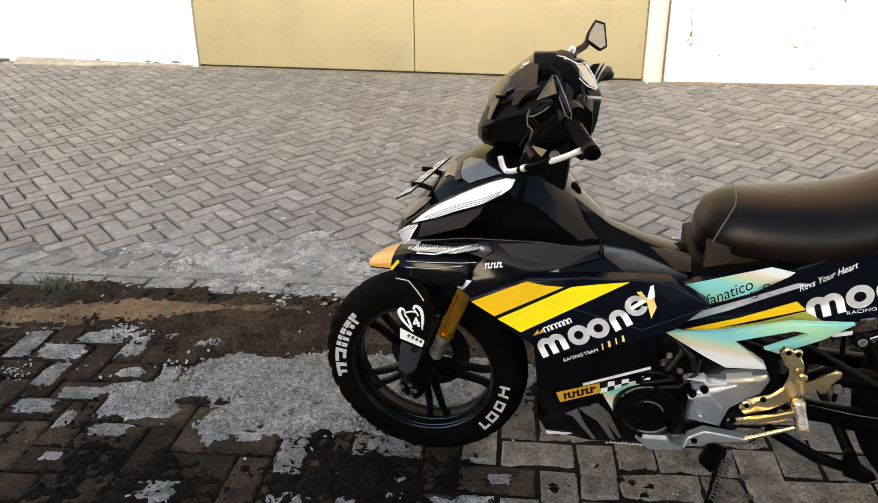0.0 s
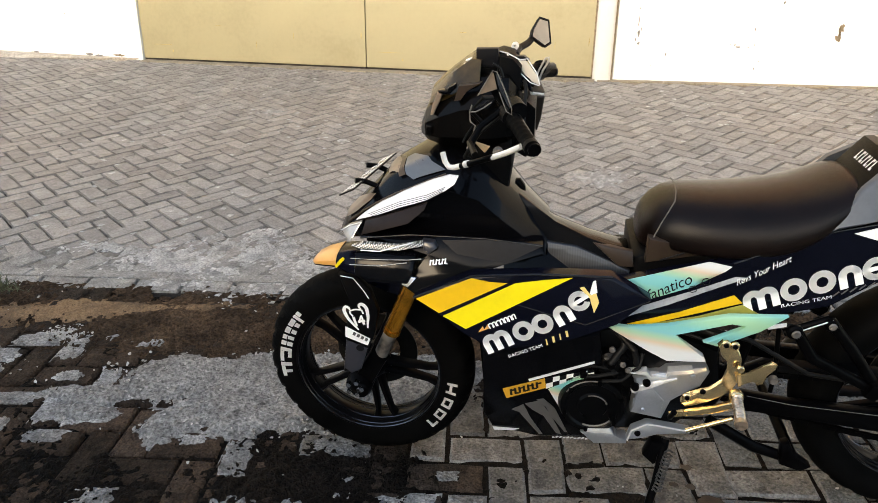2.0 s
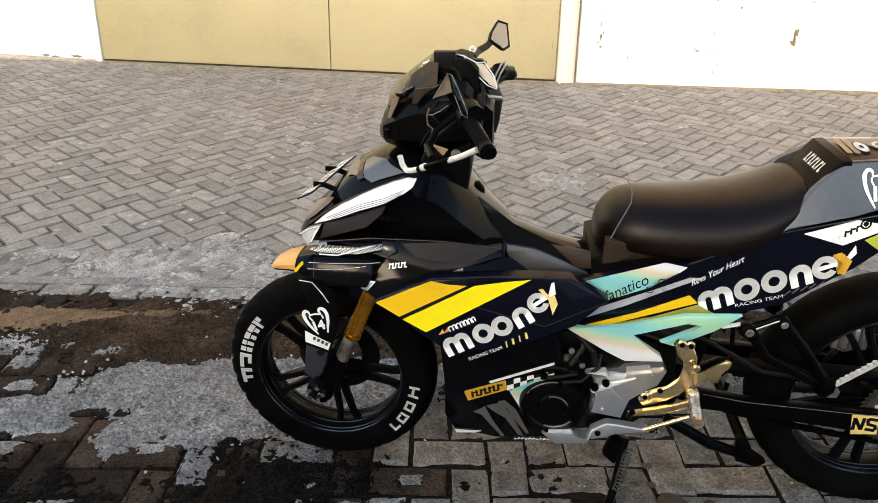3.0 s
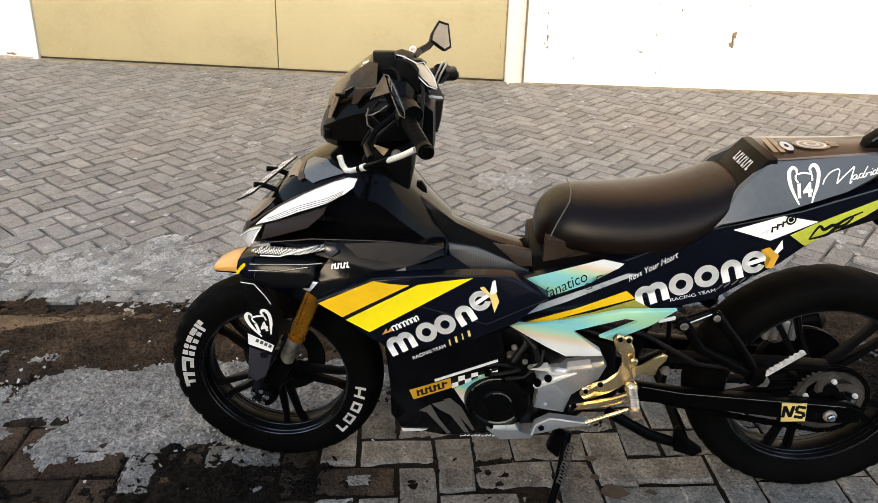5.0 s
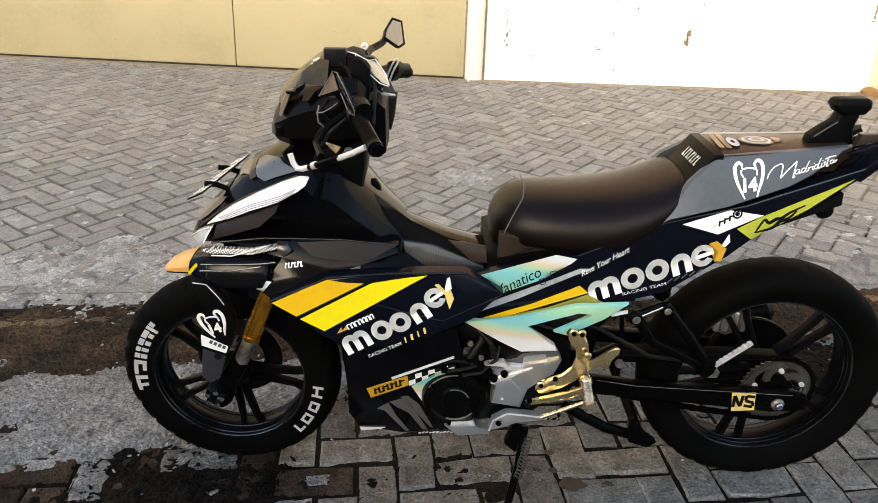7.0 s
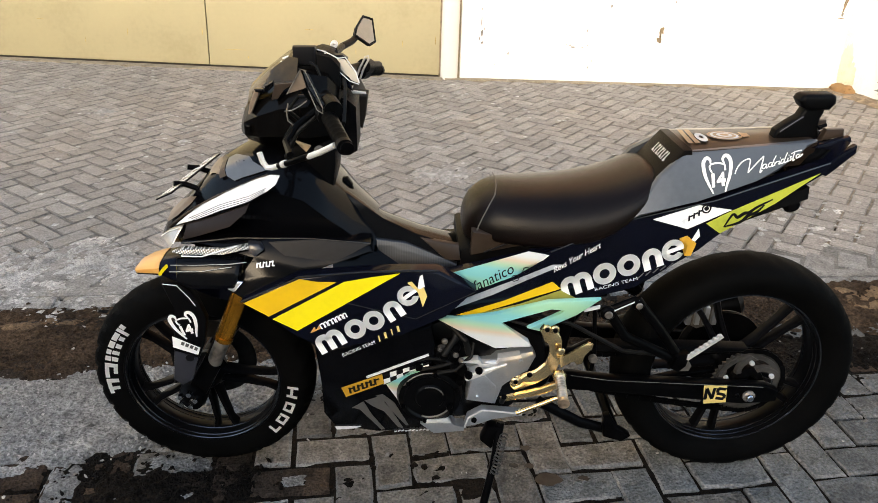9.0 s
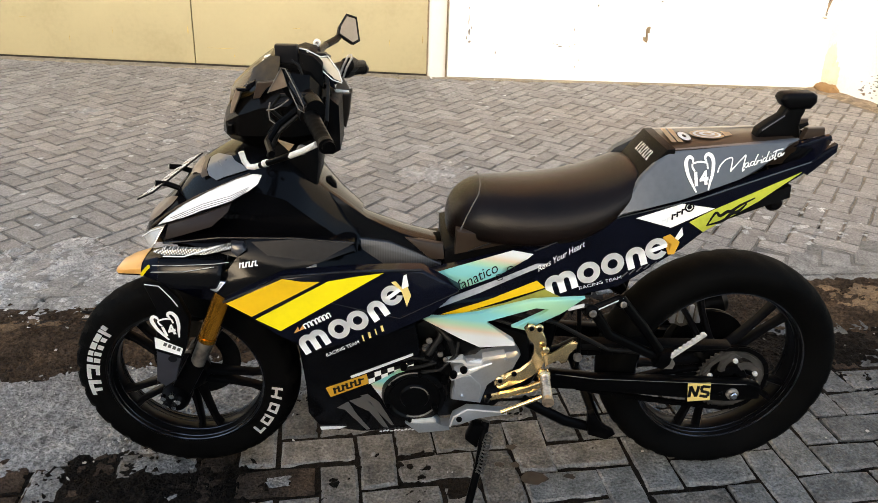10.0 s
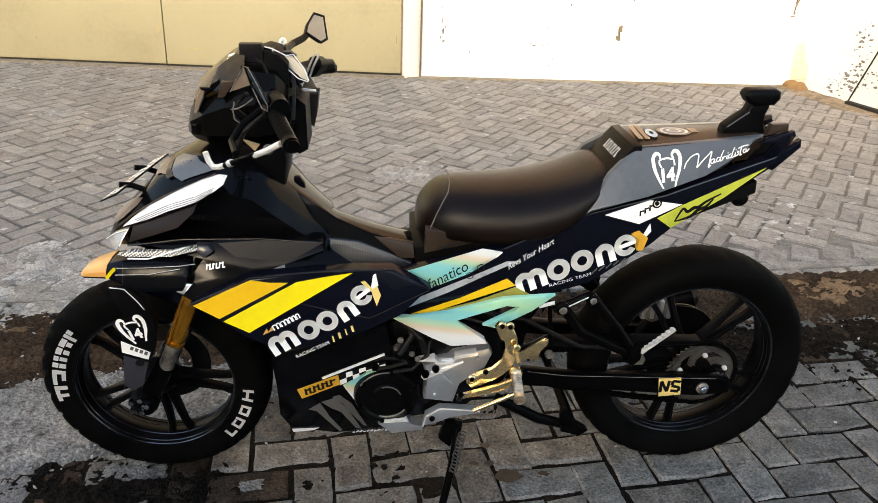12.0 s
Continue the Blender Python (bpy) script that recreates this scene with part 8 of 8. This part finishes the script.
def skin_mark(pts, material, label):
    """A thin coloured patch lying on the nose skin."""
    bm = bmesh.new()
    mid = bm.verts.new(sum((Vector(p) for p in pts), Vector()) / len(pts))
    vs = [bm.verts.new(p) for p in pts]
    for a, b in zip(vs, vs[1:] + vs[:1]):
        bm.faces.new((a, b, mid))
    bmesh.ops.subdivide_edges(bm, edges=bm.edges[:], cuts=7, use_grid_fill=True)
    for v in bm.verts:
        spot, facing = SKIN.find_nearest(v.co)[:2]
        v.co = spot + facing * (0.003 if facing.dot(v.co - Vector((spot.x, 0, 0.70))) > 0 else -0.003)
    bmesh.ops.recalc_face_normals(bm, faces=bm.faces[:])
    part("nose_mark", bm, material, nose, label)


# nose graphic, with the pinkish brown reflections painted in
skin_mark([(0.0855, 0.0216, 0.8071), (0.1062, -0.0041, 0.8267), (0.1172, -0.0375, 0.8309), (0.12, -0.0862, 0.8211), (0.0925, -0.0623, 0.8091)], m_duskytan, "pinkish nose graphic with painted reflection")
skin_mark([(0.1095, -0.002, 0.8287), (0.1272, -0.0318, 0.8367), (0.1349, -0.0961, 0.8203), (0.1209, -0.0926, 0.8137)], m_nosebrown, "dusky brown nose stripe")
skin_mark([(0.1299, -0.0384, 0.8378), (0.1449, -0.0395, 0.8459), (0.2215, -0.1192, 0.842), (0.1845, -0.1174, 0.8296), (0.1543, -0.1127, 0.8162), (0.1362, -0.0968, 0.8206)], m_grey, "slate nose facet")
skin_mark([(-0.0105, -0.052, 0.7006), (-0.0078, -0.0161, 0.715), (0.014, -0.0188, 0.7357), (0.0645, -0.0787, 0.7692), (0.0509, -0.0779, 0.7531), (0.0171, -0.0675, 0.7216)], m_duskytan, "beige reflection painted on the nose tip")
rods("nose_line", [(-0.0062, -0.0647, 0.6943), (0.0338, -0.081, 0.7293), (0.07, -0.0951, 0.7558), (0.1111, -0.1106, 0.7822), (0.1495, -0.1211, 0.8023), (0.1857, -0.1267, 0.82), (0.2224, -0.1263, 0.8352)], 0.0026, m_nosebrown, nose, "dusky brown line over the headlamp", 6)

# ---- the blocks of drive, kerb and road, last ----
W = 0.0958
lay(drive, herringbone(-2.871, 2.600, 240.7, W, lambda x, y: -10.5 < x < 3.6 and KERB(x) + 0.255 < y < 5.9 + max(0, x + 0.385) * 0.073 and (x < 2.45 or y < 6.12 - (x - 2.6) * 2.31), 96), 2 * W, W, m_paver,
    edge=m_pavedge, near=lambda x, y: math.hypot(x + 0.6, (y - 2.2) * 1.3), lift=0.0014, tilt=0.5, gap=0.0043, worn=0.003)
rows_h = [(x, KERB(x) + 0.158, 69.5) for x in [-5.0 + 0.146 * k for k in range(58)]]
lay(kerb, rows_h, 0.165, 0.118, m_kerbst, lambda x, y: abs(x + 0.5), lift=0.0012, tilt=0.5, name="kerb_block")
rows_s = [(x, KERB(x) - 0.016, 11.6) for x in [-5.0 + 0.2 * k for k in range(42)]]
lay(kerb, rows_s, 0.196, 0.085, m_kerbst, lambda x, y: abs(x + 0.5), lift=0.0015, tilt=0.6, name="kerb_brick")
WR = 0.103
bricks = herringbone(-1.68, 0.905, 14.7, WR, lambda x, y: -7 < x < 5.5 and -4.6 < y < KERB(x) - 0.115, 90)
pick = random.Random(5)
caked = [b for b in bricks if (b[0] < -0.75 and b[1] > 0.5) or pick.random() < 1 / (1 + math.exp((b[0] + 0.45) * 5)) * (0.985 if b[1] > 0.5 else 0.7 * math.exp((b[1] - 0.5) * 1.6)) + (0.35 if b[1] > KERB(b[0]) - 0.55 else 0)]
clean = [b for b in bricks if b not in caked]
soiled = block_bed("road_verge", [(-4, 0.6), (-0.5, 0.6), (-0.5, KERB(-0.5) - .08), (-4, KERB(-4) - .08)], -0.0205, m_damp, "soil-caked stretch of the brick road by the gutter")
stained = [b for b in clean if b[1] > 0.9 and pick.random() < 1 / (1 + math.exp((b[0] - 0.42) * 7))]
clean = [b for b in clean if b not in stained]
lay(road, clean, 2 * WR, WR, m_roadst, lambda x, y: math.hypot(x - 0.3, (y - 1.2) * 1.6), edge=m_roadedge, lift=0.0016, tilt=0.8, name="road_brick", bevel=0.006, worn=0.0045)
stretch = block_bed("road_middle", [(-1.5, 0.9), (0.95, 0.9), (0.95, KERB(0.95) - .08), (-1.5, KERB(-1.5) - .08)], -0.0202, m_damp, "brown-stained stretch of the brick road under the motorcycle")
lay(stretch, stained, 2 * WR, WR, m_rustst, lambda x, y: math.hypot(x, (y - 1.4) * 1.6), edge=m_roadedge, lift=0.002, tilt=0.9, name="road_brick", bevel=0.007, worn=0.006)
lay(soiled, caked, 2 * WR, WR, m_cakedst, lambda x, y: math.hypot(x + 1.2, (y - 1.2) * 1.6), lift=0.002, tilt=0.9, name="road_brick", bevel=0.007, worn=0.005)


# ragged cement smears left on single road bricks
def smear(places, size, seed):
    rnd = random.Random(seed)
    verts, faces = [], []
    for x, y, s in places:
        bx_, by_, t = min(bricks, key=lambda b: math.hypot(b[0] - x, b[1] - y))
        m = pose(bx_, by_, 0.0042, 0, 0, t)
        u0, v0 = (Matrix.Rotation(-radians(t), 3, "Z") @ Vector((x - bx_, y - by_, 0))).xy * 0.4
        a0, b0 = WR * 0.93 * min(1, s), WR * 0.46 * min(1, s * 1.15)
        n, rows = 44, 3
        k0 = len(verts)
        for r in range(rows + 1):
            for i in range(n):
                a = 2 * math.pi * i / n
                c, q = math.cos(a), math.sin(a)
                k = 1 / max(abs(c), abs(q)) ** 0.8 * (1 + 0.34 * noise.noise(Vector((c * 2.2 + x * 9, q * 2.2 + y * 9, seed))) + 0.2 * noise.noise(Vector((c * 7 + x * 9, q * 7, seed + 4))))
                k *= r / rows
                u = max(-WR * 0.93, min(WR * 0.93, u0 + a0 * k * c))
                v = max(-WR * 0.45, min(WR * 0.45, v0 + b0 * k * q))
                z = (0.0 if r < rows else -0.006) + 0.0018 * noise.noise(Vector((u * 90 + x, v * 90, seed)))
                verts.append(tuple(m @ Vector((u, v, z))))
        for r in range(rows):
            for i in range(n):
                j = (i + 1) % n
                faces.append((k0 + r * n + i, k0 + r * n + j, k0 + (r + 1) * n + j, k0 + (r + 1) * n + i))
    me = bpy.data.meshes.new("cement_smear")
    me.from_pydata(verts, [], faces)
    me.materials.append(m_smear)
    ob = new("cement_smear", me)
    ob.matrix_world = GROUND
    tagged(ob, "ragged grey cement smears on single road bricks", "cement", kind="stuff")


m_smear = stone("thin_grey_cement", (0.26, 0.26, 0.26), (0.34, 0.338, 0.334), rough=0.92, blotch=0.6, speck=0.5, patch=5.0, rand=0.2, pits=0.5, relief=1.0, deep=0.024)
smear([(-2.19, 1.406, .8), (-2.177, 1.326, .9), (-2.03, 1.407, .95), (-1.93, 1.464, .95), (-1.80, 1.503, .85), (-1.709, 1.611, .6), (-1.541, 1.569, .5), (-1.952, 1.564, .5), (-1.963, 1.323, .7),
       (-1.67, 1.372, .5), (-1.573, 1.422, .6), (-1.609, 1.307, .95), (-1.43, 1.38, .9), (-1.862, 1.166, .8), (-1.757, 1.2, .7), (-1.631, 1.211, .7), (-1.522, 1.261, 1.0), (-1.731, 1.132, .5),
       (-1.563, 1.164, .7), (-1.634, .995, .35), (-1.189, .993, .8), (-.946, 1.044, .5), (-.845, 1.068, .5), (-1.11, 1.259, .4), (-.768, 1.104, .6)], 1.0, 3)
spread = random.Random(21)
smear([(x, y, spread.uniform(.35, .9)) for x, y, t in bricks if -1.0 < x < -0.3 and 0.75 < y < KERB(x) - 0.5 and spread.random() < 0.3], 1.0, 8)
